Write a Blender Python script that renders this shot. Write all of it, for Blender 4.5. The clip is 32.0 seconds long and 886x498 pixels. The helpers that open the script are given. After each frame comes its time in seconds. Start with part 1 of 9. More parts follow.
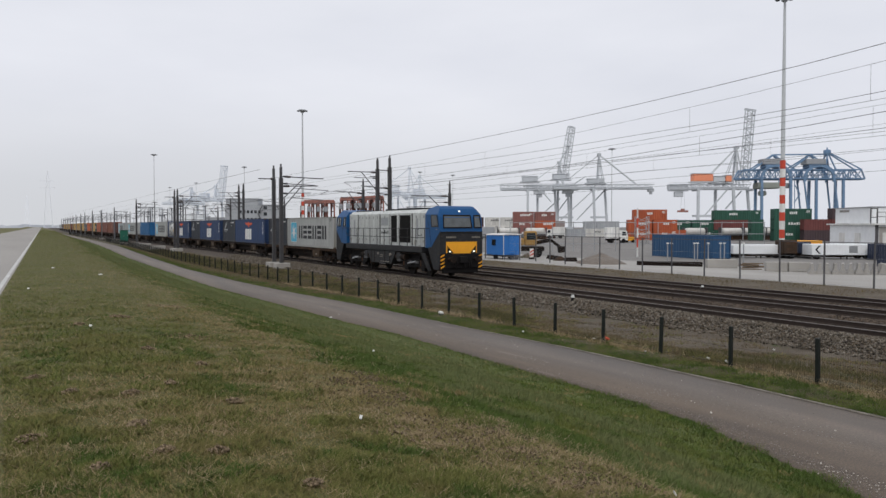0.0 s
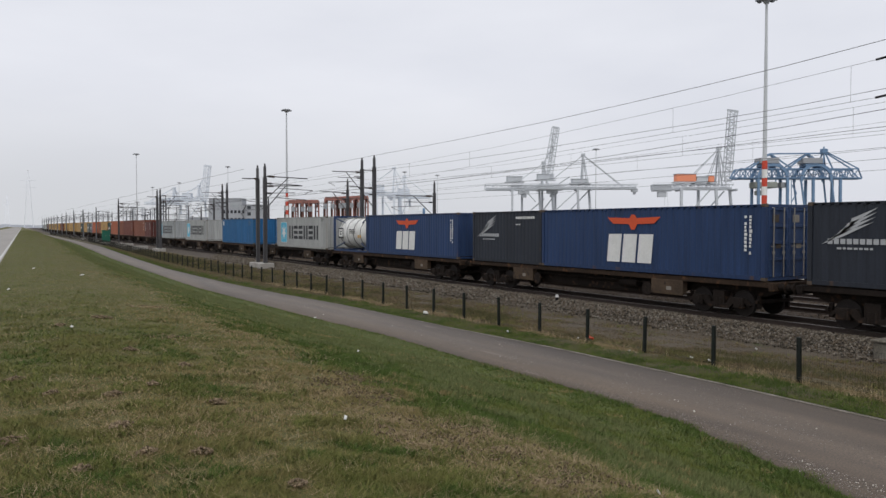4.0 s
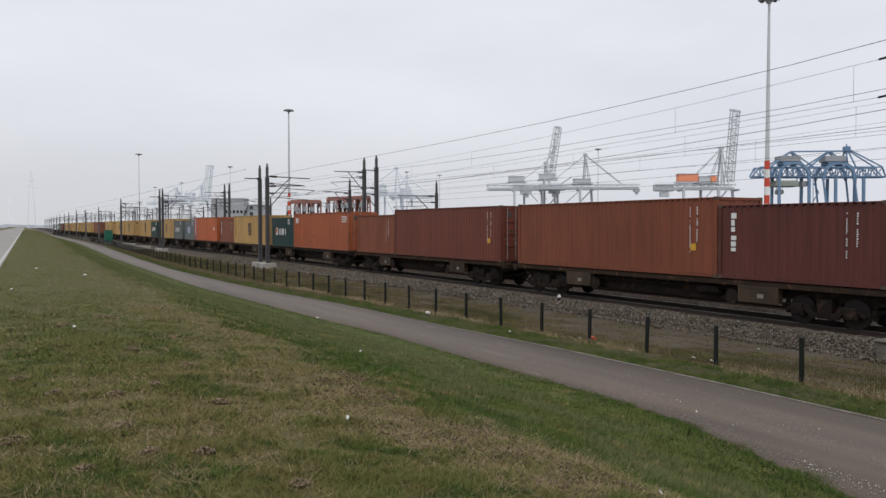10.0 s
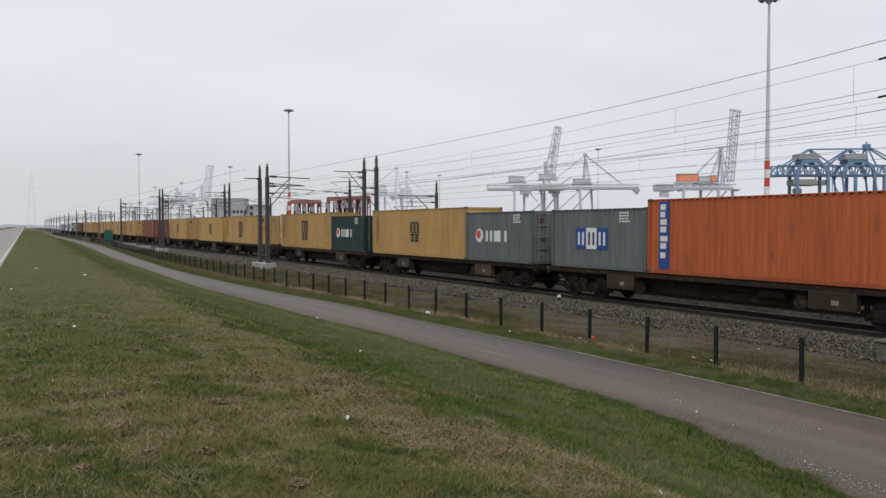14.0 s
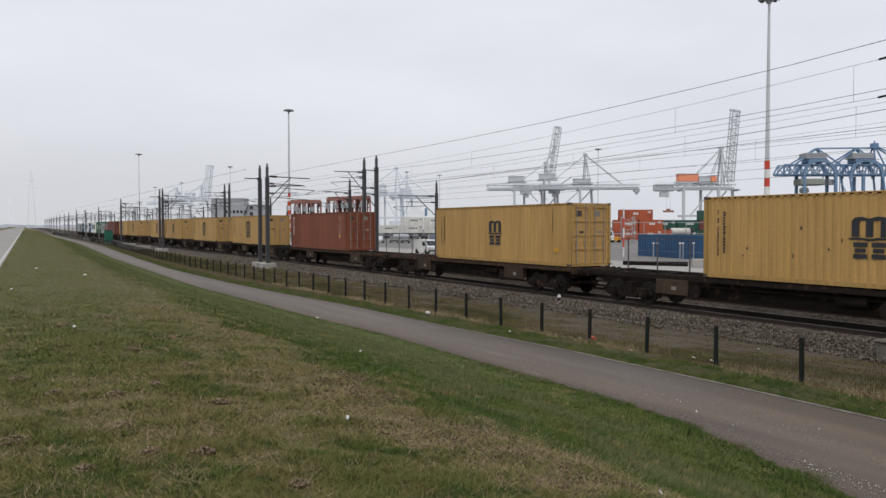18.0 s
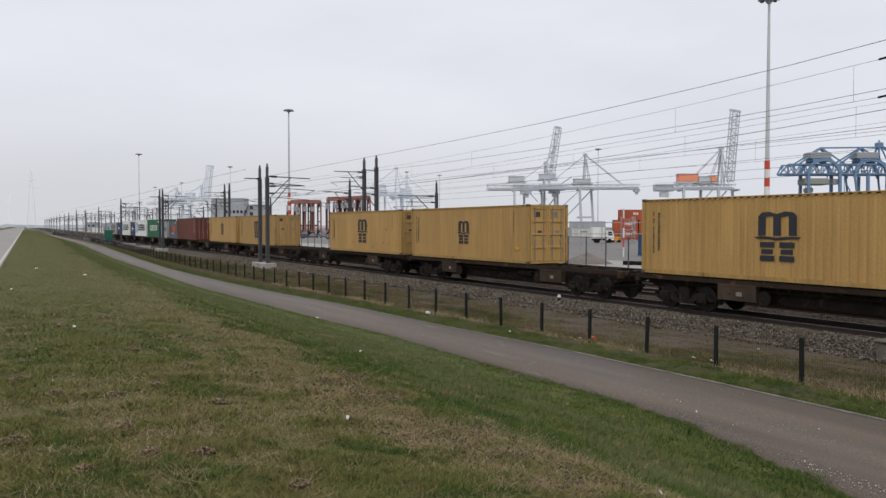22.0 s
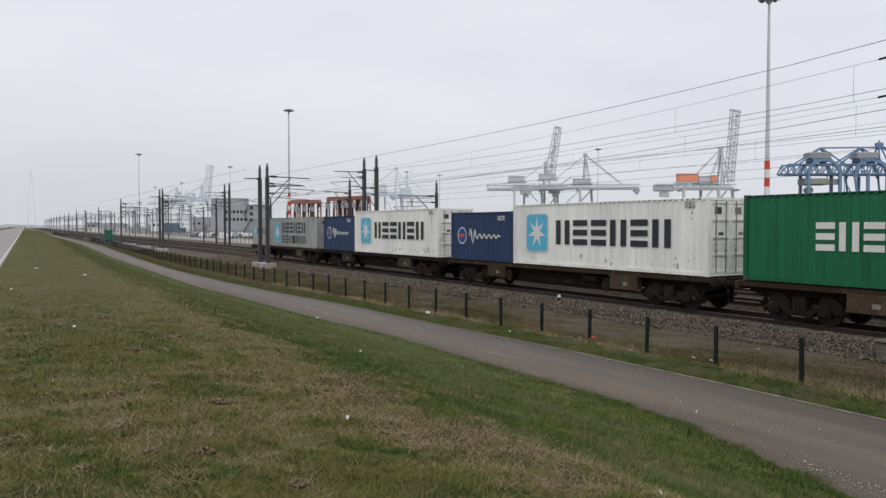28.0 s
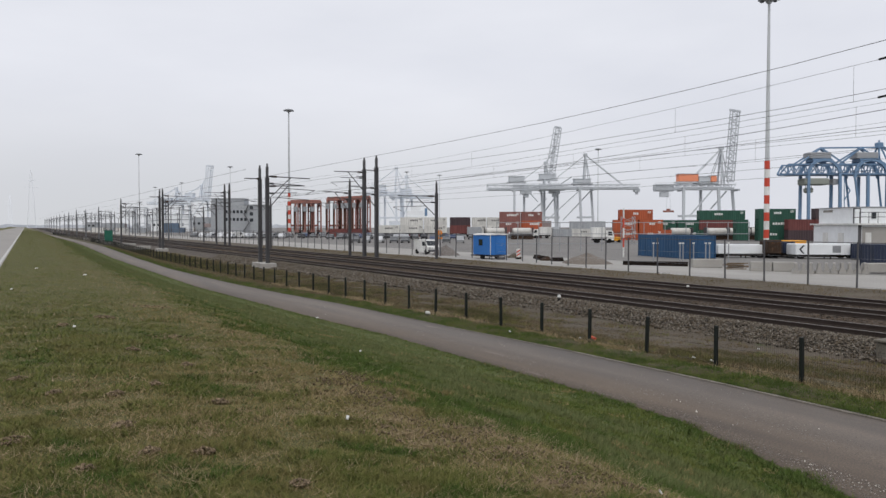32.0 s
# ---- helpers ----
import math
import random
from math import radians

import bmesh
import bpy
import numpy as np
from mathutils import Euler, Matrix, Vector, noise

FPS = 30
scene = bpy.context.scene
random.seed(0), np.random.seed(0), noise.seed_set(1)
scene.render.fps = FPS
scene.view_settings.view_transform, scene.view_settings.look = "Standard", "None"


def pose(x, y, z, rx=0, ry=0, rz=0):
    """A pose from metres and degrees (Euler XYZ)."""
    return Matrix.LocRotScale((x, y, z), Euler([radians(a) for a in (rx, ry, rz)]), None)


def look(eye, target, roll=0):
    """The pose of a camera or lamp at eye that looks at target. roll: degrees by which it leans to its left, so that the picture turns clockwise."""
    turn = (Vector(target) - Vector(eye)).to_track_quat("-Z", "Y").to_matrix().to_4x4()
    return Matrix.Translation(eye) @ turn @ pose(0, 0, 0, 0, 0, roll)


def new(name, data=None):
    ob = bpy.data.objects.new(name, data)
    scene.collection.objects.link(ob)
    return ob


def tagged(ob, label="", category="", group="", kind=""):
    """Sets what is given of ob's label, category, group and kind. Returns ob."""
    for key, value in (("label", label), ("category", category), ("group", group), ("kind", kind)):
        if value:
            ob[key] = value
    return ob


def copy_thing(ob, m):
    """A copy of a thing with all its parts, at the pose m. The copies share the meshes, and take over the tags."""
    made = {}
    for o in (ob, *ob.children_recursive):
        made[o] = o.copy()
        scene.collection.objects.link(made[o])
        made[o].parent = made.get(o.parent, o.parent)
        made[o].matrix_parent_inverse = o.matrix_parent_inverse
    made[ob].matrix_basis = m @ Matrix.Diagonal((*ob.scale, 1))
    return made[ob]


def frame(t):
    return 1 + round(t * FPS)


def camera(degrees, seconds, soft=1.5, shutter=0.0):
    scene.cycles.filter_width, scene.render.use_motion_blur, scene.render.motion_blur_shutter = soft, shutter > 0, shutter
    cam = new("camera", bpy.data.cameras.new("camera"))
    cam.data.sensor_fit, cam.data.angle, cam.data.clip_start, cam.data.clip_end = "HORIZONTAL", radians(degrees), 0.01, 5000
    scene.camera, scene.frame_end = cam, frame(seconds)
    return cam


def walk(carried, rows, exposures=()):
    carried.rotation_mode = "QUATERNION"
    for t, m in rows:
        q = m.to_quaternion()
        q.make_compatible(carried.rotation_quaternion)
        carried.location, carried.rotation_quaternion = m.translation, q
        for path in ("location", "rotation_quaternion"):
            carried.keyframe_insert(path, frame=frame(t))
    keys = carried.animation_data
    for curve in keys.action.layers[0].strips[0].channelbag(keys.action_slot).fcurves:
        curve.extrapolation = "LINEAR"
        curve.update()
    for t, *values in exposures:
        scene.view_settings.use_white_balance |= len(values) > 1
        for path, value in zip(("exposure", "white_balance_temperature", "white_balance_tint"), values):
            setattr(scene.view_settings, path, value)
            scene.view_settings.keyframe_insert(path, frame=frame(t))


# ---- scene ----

# World: +Y runs along the railway away from the camera, +X across it towards the harbour, rail tops lie at RAIL_Z.
cam = camera(59.39, 32.0, soft=1.45)
HEADING = 29.68
TURN = ((0, 23.3), (0.5, 3.0), (1, -11.4), (1.5, -13.7), (2, -12.3), (2.5, -9.3), (3, -6.3), (3.5, -4.8), (5.5, -2.0), (6.5, -1.6), (7.3, -0.3), (8, 0), (32, 0))
walk(cam, [(t, pose(0, 0, 3.03, 88.292, 0, -(HEADING - d * 0.04167))) for t, d in TURN])

# ---- light ----
world = bpy.data.worlds.new("overcast_sky")
scene.world = world
world.use_nodes = True
wn, wl = world.node_tree.nodes, world.node_tree.links
sky = wn.new("ShaderNodeTexSky")
sky.sky_type, sky.sun_disc = "NISHITA", False
sky.sun_elevation, sky.sun_rotation = radians(52), radians(215)
sky.dust_density, sky.air_density = 5.0, 1.0
grey = wn.new("ShaderNodeHueSaturation")
grey.inputs["Saturation"].default_value = 0.12
grey.inputs["Value"].default_value = 0.09
wl.new(sky.outputs[0], grey.inputs["Color"])
wco = wn.new("ShaderNodeTexCoord")
wmap = wn.new("ShaderNodeMapping")
wmap.inputs["Scale"].default_value = (1.2, 1.2, 4.0)
wl.new(wco.outputs["Generated"], wmap.inputs[0])
cloud = wn.new("ShaderNodeTexNoise")
cloud.inputs["Scale"].default_value, cloud.inputs["Detail"].default_value = 1.6, 5
wl.new(wmap.outputs[0], cloud.inputs["Vector"])
ramp = wn.new("ShaderNodeValToRGB")
ramp.color_ramp.elements[0].color = (0.76, 0.783, 0.862, 1)
ramp.color_ramp.elements[1].color = (0.90, 0.917, 0.985, 1)
ramp.color_ramp.elements[0].position, ramp.color_ramp.elements[1].position = 0.3, 0.7
wl.new(cloud.outputs[0], ramp.inputs[0])
wmix = wn.new("ShaderNodeMixRGB")
wmix.inputs[0].default_value = 0.9
wl.new(grey.outputs[0], wmix.inputs[1])
wl.new(ramp.outputs[0], wmix.inputs[2])
# mist thickens towards the horizon, most of all along the coast
split = wn.new("ShaderNodeSeparateXYZ")
wl.new(wco.outputs["Generated"], split.inputs[0])
lift = wn.new("ShaderNodeMapRange")
lift.interpolation_type = "SMOOTHSTEP"
lift.inputs["From Min"].default_value, lift.inputs["From Max"].default_value = -0.02, 0.2
lift.inputs["To Min"].default_value, lift.inputs["To Max"].default_value = 1.0, 0.0
wl.new(split.outputs["Z"], lift.inputs["Value"])
coast = wn.new("ShaderNodeMapRange")
coast.interpolation_type = "SMOOTHSTEP"
coast.inputs["From Min"].default_value, coast.inputs["From Max"].default_value = 0.55, 1.0
coast.inputs["To Min"].default_value, coast.inputs["To Max"].default_value = 0.25, 1.0
wl.new(split.outputs["Y"], coast.inputs["Value"])
thick = wn.new("ShaderNodeMath")
thick.operation = "MULTIPLY"
wl.new(lift.outputs[0], thick.inputs[0])
wl.new(coast.outputs[0], thick.inputs[1])
mist = wn.new("ShaderNodeMixRGB")
mist.inputs[2].default_value = (0.625, 0.64, 0.67, 1)
wl.new(thick.outputs[0], mist.inputs[0])
wl.new(wmix.outputs[0], mist.inputs[1])
wl.new(mist.outputs[0], wn["Background"].inputs[0])
wn["Background"].inputs[1].default_value = 1.0

sun = new("sun", bpy.data.lights.new("sun", "SUN"))
sun.data.energy, sun.data.angle, sun.data.color = 1.1, radians(35), (1, 0.96, 0.9)
sun.matrix_world = look((-26, -36, 58), (0, 0, 0))


# ---- materials ----
def mat(name, colour, rough=0.7, metal=0.0, second=None, scale=3.0, mix=0.5, fine=40.0, fine_mix=0.15, bump=0.0, stretch=(1, 1, 1), spots=None, spot_level=0.62, vary=0.0, spec=0.3, streak=0.0):
    """A surface of two colours in large patches, a finer grain, and spots of dirt or wear."""
    m = bpy.data.materials.new(name)
    m.use_nodes = True
    n, l = m.node_tree.nodes, m.node_tree.links
    b = n["Principled BSDF"]
    b.inputs["Roughness"].default_value, b.inputs["Metallic"].default_value = rough, metal
    b.inputs["Specular IOR Level"].default_value = spec
    co = n.new("ShaderNodeTexCoord")
    mp = n.new("ShaderNodeMapping")
    mp.inputs["Scale"].default_value = stretch
    l.new(co.outputs["Object"], mp.inputs[0])
    info = n.new("ShaderNodeObjectInfo")
    big = n.new("ShaderNodeTexNoise")
    big.noise_dimensions = "4D"
    big.inputs["Scale"].default_value, big.inputs["Detail"].default_value = scale, 5
    mul = n.new("ShaderNodeMath")
    mul.operation = "MULTIPLY"
    mul.inputs[1].default_value = 37.0 if vary else 0.0
    l.new(info.outputs["Random"], mul.inputs[0])
    l.new(mul.outputs[0], big.inputs["W"])
    l.new(mp.outputs[0], big.inputs["Vector"])
    r = n.new("ShaderNodeValToRGB")
    r.color_ramp.elements[0].position, r.color_ramp.elements[1].position = 0.5 - 0.22, 0.5 + 0.22
    two = second or tuple(v * 0.72 for v in colour)
    mid = tuple(a + (b2 - a) * mix for a, b2 in zip(colour, two))
    r.color_ramp.elements[0].color, r.color_ramp.elements[1].color = (*colour, 1), (*mid, 1)
    l.new(big.outputs[0], r.inputs[0])
    last = r.outputs[0]
    grain = n.new("ShaderNodeTexNoise")
    grain.inputs["Scale"].default_value, grain.inputs["Detail"].default_value = fine, 3
    l.new(co.outputs["Object"], grain.inputs["Vector"])
    g = n.new("ShaderNodeMapRange")
    g.inputs["From Min"].default_value, g.inputs["From Max"].default_value = 0.3, 0.7
    g.inputs["To Min"].default_value, g.inputs["To Max"].default_value = 1 - fine_mix, 1 + fine_mix
    l.new(grain.outputs[0], g.inputs["Value"])
    sc = n.new("ShaderNodeVectorMath")
    sc.operation = "SCALE"
    l.new(last, sc.inputs[0])
    l.new(g.outputs[0], sc.inputs["Scale"])
    last = sc.outputs[0]
    if vary:
        v = n.new("ShaderNodeMapRange")
        v.inputs["To Min"].default_value, v.inputs["To Max"].default_value = 1 - vary, 1 + vary
        l.new(info.outputs["Random"], v.inputs["Value"])
        s2 = n.new("ShaderNodeVectorMath")
        s2.operation = "SCALE"
        l.new(last, s2.inputs[0])
        l.new(v.outputs[0], s2.inputs["Scale"])
        last = s2.outputs[0]
    if spots:
        sp = n.new("ShaderNodeTexNoise")
        sp.noise_dimensions = "4D"
        sp.inputs["Scale"].default_value, sp.inputs["Detail"].default_value = scale * 2.7, 8
        l.new(mul.outputs[0], sp.inputs["W"])
        l.new(mp.outputs[0], sp.inputs["Vector"])
        th = n.new("ShaderNodeMapRange")
        th.inputs["From Min"].default_value, th.inputs["From Max"].default_value = spot_level, spot_level + 0.09
        l.new(sp.outputs[0], th.inputs["Value"])
        mx = n.new("ShaderNodeMixRGB")
        mx.inputs[2].default_value = (*spots, 1)
        l.new(th.outputs[0], mx.inputs[0])
        l.new(last, mx.inputs[1])
        last = mx.outputs[0]
    if streak:
        # rain streaks and handling scrapes: narrow, long and faint
        sm = n.new("ShaderNodeMapping")
        sm.inputs["Scale"].default_value = (3.0, 3.0, 0.16)
        l.new(co.outputs["Object"], sm.inputs[0])
        sn = n.new("ShaderNodeTexNoise")
        sn.noise_dimensions = "4D"
        sn.inputs["Scale"].default_value, sn.inputs["Detail"].default_value = 2.2, 6
        l.new(sm.outputs[0], sn.inputs["Vector"])
        l.new(mul.outputs[0], sn.inputs["W"])
        sr = n.new("ShaderNodeMapRange")
        sr.inputs["From Min"].default_value, sr.inputs["From Max"].default_value = 0.35, 0.68
        sr.inputs["To Min"].default_value, sr.inputs["To Max"].default_value = 1 + streak * 0.45, 1 - streak
        l.new(sn.outputs[0], sr.inputs["Value"])
        s3 = n.new("ShaderNodeVectorMath")
        s3.operation = "SCALE"
        l.new(last, s3.inputs[0])
        l.new(sr.outputs[0], s3.inputs["Scale"])
        last = s3.outputs[0]
    l.new(last, b.inputs["Base Color"])
    if bump:
        bp = n.new("ShaderNodeBump")
        bp.inputs["Strength"].default_value, bp.inputs["Distance"].default_value = 0.8, bump
        l.new(grain.outputs[0], bp.inputs["Height"])
        l.new(bp.outputs[0], b.inputs["Normal"])
    return m


def glow(name, colour, strength):
    m = mat(name, colour)
    b = m.node_tree.nodes["Principled BSDF"]
    b.inputs["Emission Color"].default_value, b.inputs["Emission Strength"].default_value = (*colour, 1), strength
    return m


def paint(name, colour, dirt=(0.10, 0.07, 0.05), level=0.66, rough=0.55, streak=0.22):
    """Weathered container or vehicle paint: streaks that run down, stains, a little rust."""
    return mat(name, colour, rough, 0, tuple(v * 0.72 for v in colour), 0.55, 0.95, 14, 0.08, 0, (1, 1, 0.3), dirt, level + 0.01, 0.06, 0.3, streak)


M = {
    "asphalt": mat("path_asphalt", (0.126, 0.092, 0.063), 0.58, 0, (0.061, 0.044, 0.031), 0.8, 1.0, 36, 0.45, 0.005, (1.6, 0.16, 1), (0.185, 0.148, 0.118), 0.65, 0, 0.6),
    "road": mat("road_asphalt", (0.30, 0.285, 0.262), 0.85, 0, (0.235, 0.222, 0.205), 0.3, 0.8, 50, 0.15, 0.003, (1, 0.15, 1)),
    "white_line": mat("road_paint", (0.55, 0.55, 0.53), 0.8, 0, (0.36, 0.36, 0.35), 1.2, 1.0),
    "dirt": mat("dry_earth", (0.114, 0.094, 0.070), 0.95, 0, (0.072, 0.058, 0.043), 0.7, 0.9, 25, 0.35, 0.02, (1, 1, 1), (0.055, 0.065, 0.025), 0.6),
    "gravel": mat("ballast_bed", (0.095, 0.077, 0.062), 0.8, 0, (0.052, 0.042, 0.035), 1.0, 0.8, 18, 0.45, 0.03),
    # brown bed, with shade from under the train put into its colour
    "shaded_gravel": mat("shaded_brown_ballast_bed", (0.060, 0.045, 0.034), 0.9, 0, (0.030, 0.023, 0.018), 1.0, 0.8, 9, 0.6, 0.05, spec=0.2),
    "stone": mat("ballast_stone", (0.21, 0.19, 0.175), 0.9, 0, (0.11, 0.095, 0.085), 9.0, 0.95, 60, 0.2),
    "concrete": mat("pale_concrete", (0.37, 0.355, 0.33), 0.85, 0, (0.27, 0.258, 0.238), 0.5, 0.8, 30, 0.12, 0.003, (1, 1, 1), (0.22, 0.21, 0.2), 0.68),
    "service_road": mat("worn_service_road", (0.36, 0.346, 0.322), 0.85, 0, (0.26, 0.25, 0.232), 0.25, 0.9, 12, 0.12, 0, (1, 0.4, 1), (0.18, 0.17, 0.155), 0.66),
    "apron": mat("terminal_paving", (0.20, 0.19, 0.178), 0.85, 0, (0.145, 0.138, 0.13), 0.06, 0.9, 1.2, 0.12, 0, (1, 1, 1), (0.2, 0.19, 0.18), 0.7),
    "rail": mat("rail_steel", (0.042, 0.030, 0.025), 0.7, 0.1, (0.03, 0.022, 0.018), 4),
    "rail_top": mat("worn_rail_head", (0.20, 0.18, 0.165), 0.5, 0.8, (0.12, 0.105, 0.095), 3),
    "sleeper": mat("concrete_sleeper", (0.068, 0.055, 0.045), 0.9, 0, (0.046, 0.038, 0.032), 2, vary=0.15),
    "mast": mat("dark_painted_steel", (0.085, 0.083, 0.087), 0.7, 0.0, (0.062, 0.062, 0.065), 2),
    # far masts and floodlight heads: distance haze put into a paler grey
    "hazed_mast": mat("haze_grey_steel", (0.17, 0.175, 0.185), 0.8, 0, (0.13, 0.135, 0.145), 2),
    "wire": mat("copper_wire", (0.05, 0.05, 0.052), 0.6, 0.3),
    "galv": mat("galvanised_steel", (0.33, 0.34, 0.35), 0.5, 0.4, (0.26, 0.27, 0.28), 1.5),
    "fence": mat("dark_green_fence_post", (0.006, 0.009, 0.007), 0.6, 0, (0.010, 0.012, 0.010), 3),
    "black": mat("black_rubber", (0.011, 0.010, 0.010), 0.8, spec=0.15),
    "grime": mat("grimy_wagon_steel", (0.021, 0.0155, 0.0125), 0.9, 0, (0.011, 0.0085, 0.0075), 1.3, 0.9, 20, 0.3, 0, (1, 1, 1), (0.052, 0.031, 0.020), 0.57, 0.15, 0.15),
    "panel": mat("dusty_wagon_panel", (0.080, 0.055, 0.037), 0.9, 0, (0.036, 0.027, 0.020), 1.4, 0.9, 20, 0.2, 0, (1, 1, 1), (0.04, 0.03, 0.024), 0.58, 0.25, 0.15),
    "rusty": mat("rusty_wagon_frame", (0.052, 0.033, 0.022), 0.9, 0, (0.024, 0.017, 0.013), 1.2, 0.9, 20, 0.25, 0, (1, 1, 1), (0.098, 0.050, 0.028), 0.57, 0.25, 0.15),
    "wheel": mat("worn_wheel_steel", (0.024, 0.019, 0.017), 0.8, 0.1, (0.014, 0.012, 0.011), 4),
    "glass": mat("dark_window_glass", (0.02, 0.025, 0.03), 0.08, 0, spec=0.6),
    "white": paint("white_paint", (0.78, 0.78, 0.75)),
    "red": mat("red_paint", (0.55, 0.07, 0.04), 0.6),
    "yellow": mat("signal_yellow_paint", (0.82, 0.37, 0.02), 0.5, 0, (0.70, 0.31, 0.02), 2),
}


# ---- mesh helpers ----
class Bld:
    """Collects vertices and faces of one mesh."""

    def __init__(self):
        self.v, self.f = [], []

    def add(self, vs, fs):
        k = len(self.v)
        self.v += [tuple(p) for p in vs]
        self.f += [tuple(i + k for i in q) for q in fs]
        return self

    def box(self, x0, y0, z0, x1, y1, z1, bevel=0.0, m=None):
        """A box, with its upright and level edges cut off where a bevel is given."""
        if bevel <= 0:
            vs = [(x, y, z) for z in (z0, z1) for x, y in ((x0, y0), (x1, y0), (x1, y1), (x0, y1))]
            fs = [(3, 2, 1, 0), (4, 5, 6, 7), (0, 1, 5, 4), (1, 2, 6, 5), (2, 3, 7, 6), (3, 0, 4, 7)]
        else:
            b = min(bevel, (x1 - x0) / 3, (y1 - y0) / 3, (z1 - z0) / 3)
            vs, fs = [], []
            rings = ((z0, b), (z0 + b, 0), (z1 - b, 0), (z1, b))
            for z, i in rings:
                c = b + i
                vs += [(x0 + c, y0 + i, z), (x1 - c, y0 + i, z), (x1 - i, y0 + c, z), (x1 - i, y1 - c, z), (x1 - c, y1 - i, z), (x0 + c, y1 - i, z), (x0 + i, y1 - c, z), (x0 + i, y0 + c, z)]
            for r in range(3):
                fs += [(r * 8 + i, r * 8 + (i + 1) % 8, r * 8 + 8 + (i + 1) % 8, r * 8 + 8 + i) for i in range(8)]
            fs += [tuple(range(7, -1, -1)), tuple(range(24, 32))]
        if m is not None:
            vs = [m @ Vector(p) for p in vs]
        return self.add(vs, fs)

    def rod(self, p, q, r, n=6, r2=None, cap=True):
        p, q = Vector(p), Vector(q)
        d = (q - p).normalized()
        a = d.orthogonal().normalized()
        b = d.cross(a)
        r2 = r if r2 is None else r2
        vs = [p + (a * math.cos(t) + b * math.sin(t)) * r for t in [2 * math.pi * i / n for i in range(n)]]
        vs += [q + (a * math.cos(t) + b * math.sin(t)) * r2 for t in [2 * math.pi * i / n for i in range(n)]]
        fs = [(i, (i + 1) % n, n + (i + 1) % n, n + i) for i in range(n)]
        if cap:
            fs += [tuple(range(n - 1, -1, -1)), tuple(range(n, 2 * n))]
        return self.add(vs, fs)

    def line(self, pts, r, n=5):
        """One bent rod through all the points."""
        pts = [Vector(q) for q in pts]
        closed = (pts[0] - pts[-1]).length < 1e-6
        vs, fs, a = [], [], None
        for k, q in enumerate(pts):
            before = pts[k - 1] if k else (pts[-2] if closed else q)
            after = pts[k + 1] if k + 1 < len(pts) else (pts[1] if closed else q)
            d = ((q - before).normalized() + (after - q).normalized()).normalized()
            a = d.orthogonal().normalized() if a is None else (a - d * a.dot(d)).normalized()
            c = d.cross(a)
            vs += [q + (a * math.cos(t) + c * math.sin(t)) * r for t in [2 * math.pi * i / n for i in range(n)]]
        for k in range(len(pts) - 1):
            fs += [(k * n + i, k * n + (i + 1) % n, (k + 1) * n + (i + 1) % n, (k + 1) * n + i) for i in range(n)]
        m = (len(pts) - 1) * n
        return self.add(vs, fs + [tuple(range(n - 1, -1, -1)), tuple(range(m, m + n))])

    def beam(self, p, q, w, h):
        """A square bar from p to q."""
        p, q = Vector(p), Vector(q)
        d = (q - p).normalized()
        up = Vector((0, 0, 1)) if abs(d.z) < 0.95 else Vector((1, 0, 0))
        a = d.cross(up).normalized() * w / 2
        b = d.cross(a).normalized() * h / 2
        vs = [e + s * a + t * b for e in (p, q) for s, t in ((-1, -1), (1, -1), (1, 1), (-1, 1))]
        return self.add(vs, [(3, 2, 1, 0), (4, 5, 6, 7), (0, 1, 5, 4), (1, 2, 6, 5), (2, 3, 7, 6), (3, 0, 4, 7)])

    def prism(self, outline, axis, lo, hi):
        """An outline of (a, b) pairs drawn out along x, y or z."""
        n = len(outline)
        put = {"x": lambda a, b, c: (c, a, b), "y": lambda a, b, c: (a, c, b), "z": lambda a, b, c: (a, b, c)}[axis]
        vs = [put(a, b, lo) for a, b in outline] + [put(a, b, hi) for a, b in outline]
        return self.add(vs, [(i, (i + 1) % n, n + (i + 1) % n, n + i) for i in range(n)] + [tuple(range(n - 1, -1, -1)), tuple(range(n, 2 * n))])

    def mesh(self, name, smooth=False):
        me = bpy.data.meshes.new(name)
        me.from_pydata(self.v, [], self.f)
        if smooth:
            me.polygons.foreach_set("use_smooth", [True] * len(me.polygons))
        me.update()
        bm = bmesh.new()
        bm.from_mesh(me)
        bmesh.ops.recalc_face_normals(bm, faces=bm.faces)
        bm.to_mesh(me)
        bm.free()
        return me


def quick_mesh(name, verts, faces):
    """A mesh from arrays of points and of triangles or quads."""
    me = bpy.data.meshes.new(name)
    faces = np.asarray(faces, dtype=np.int32)
    k = faces.shape[1]
    me.vertices.add(len(verts))
    me.vertices.foreach_set("co", np.asarray(verts, dtype=np.float32).ravel())
    me.loops.add(faces.size)
    me.loops.foreach_set("vertex_index", faces.ravel())
    me.polygons.add(len(faces))
    me.polygons.foreach_set("loop_start", np.arange(0, faces.size, k, dtype=np.int32))
    me.update(calc_edges=True)
    return me


def dress(ob, material):
    me = ob.data
    if not me.materials:
        me.materials.append(material)
    elif me.materials[0] != material:
        ob.material_slots[0].link = "OBJECT"
        ob.material_slots[0].material = material
    return ob


def part(name, shape, material, parent, label="", m=None):
    """One mesh object under a thing or a part; shape is a Bld or a mesh that is shared."""
    me = shape.mesh(name) if isinstance(shape, Bld) else shape
    ob = dress(new(name, me), material)
    if parent is not None:
        ob.parent = parent
    if m is not None:
        ob.matrix_local = m
    if label:
        ob["label"] = label
    return ob


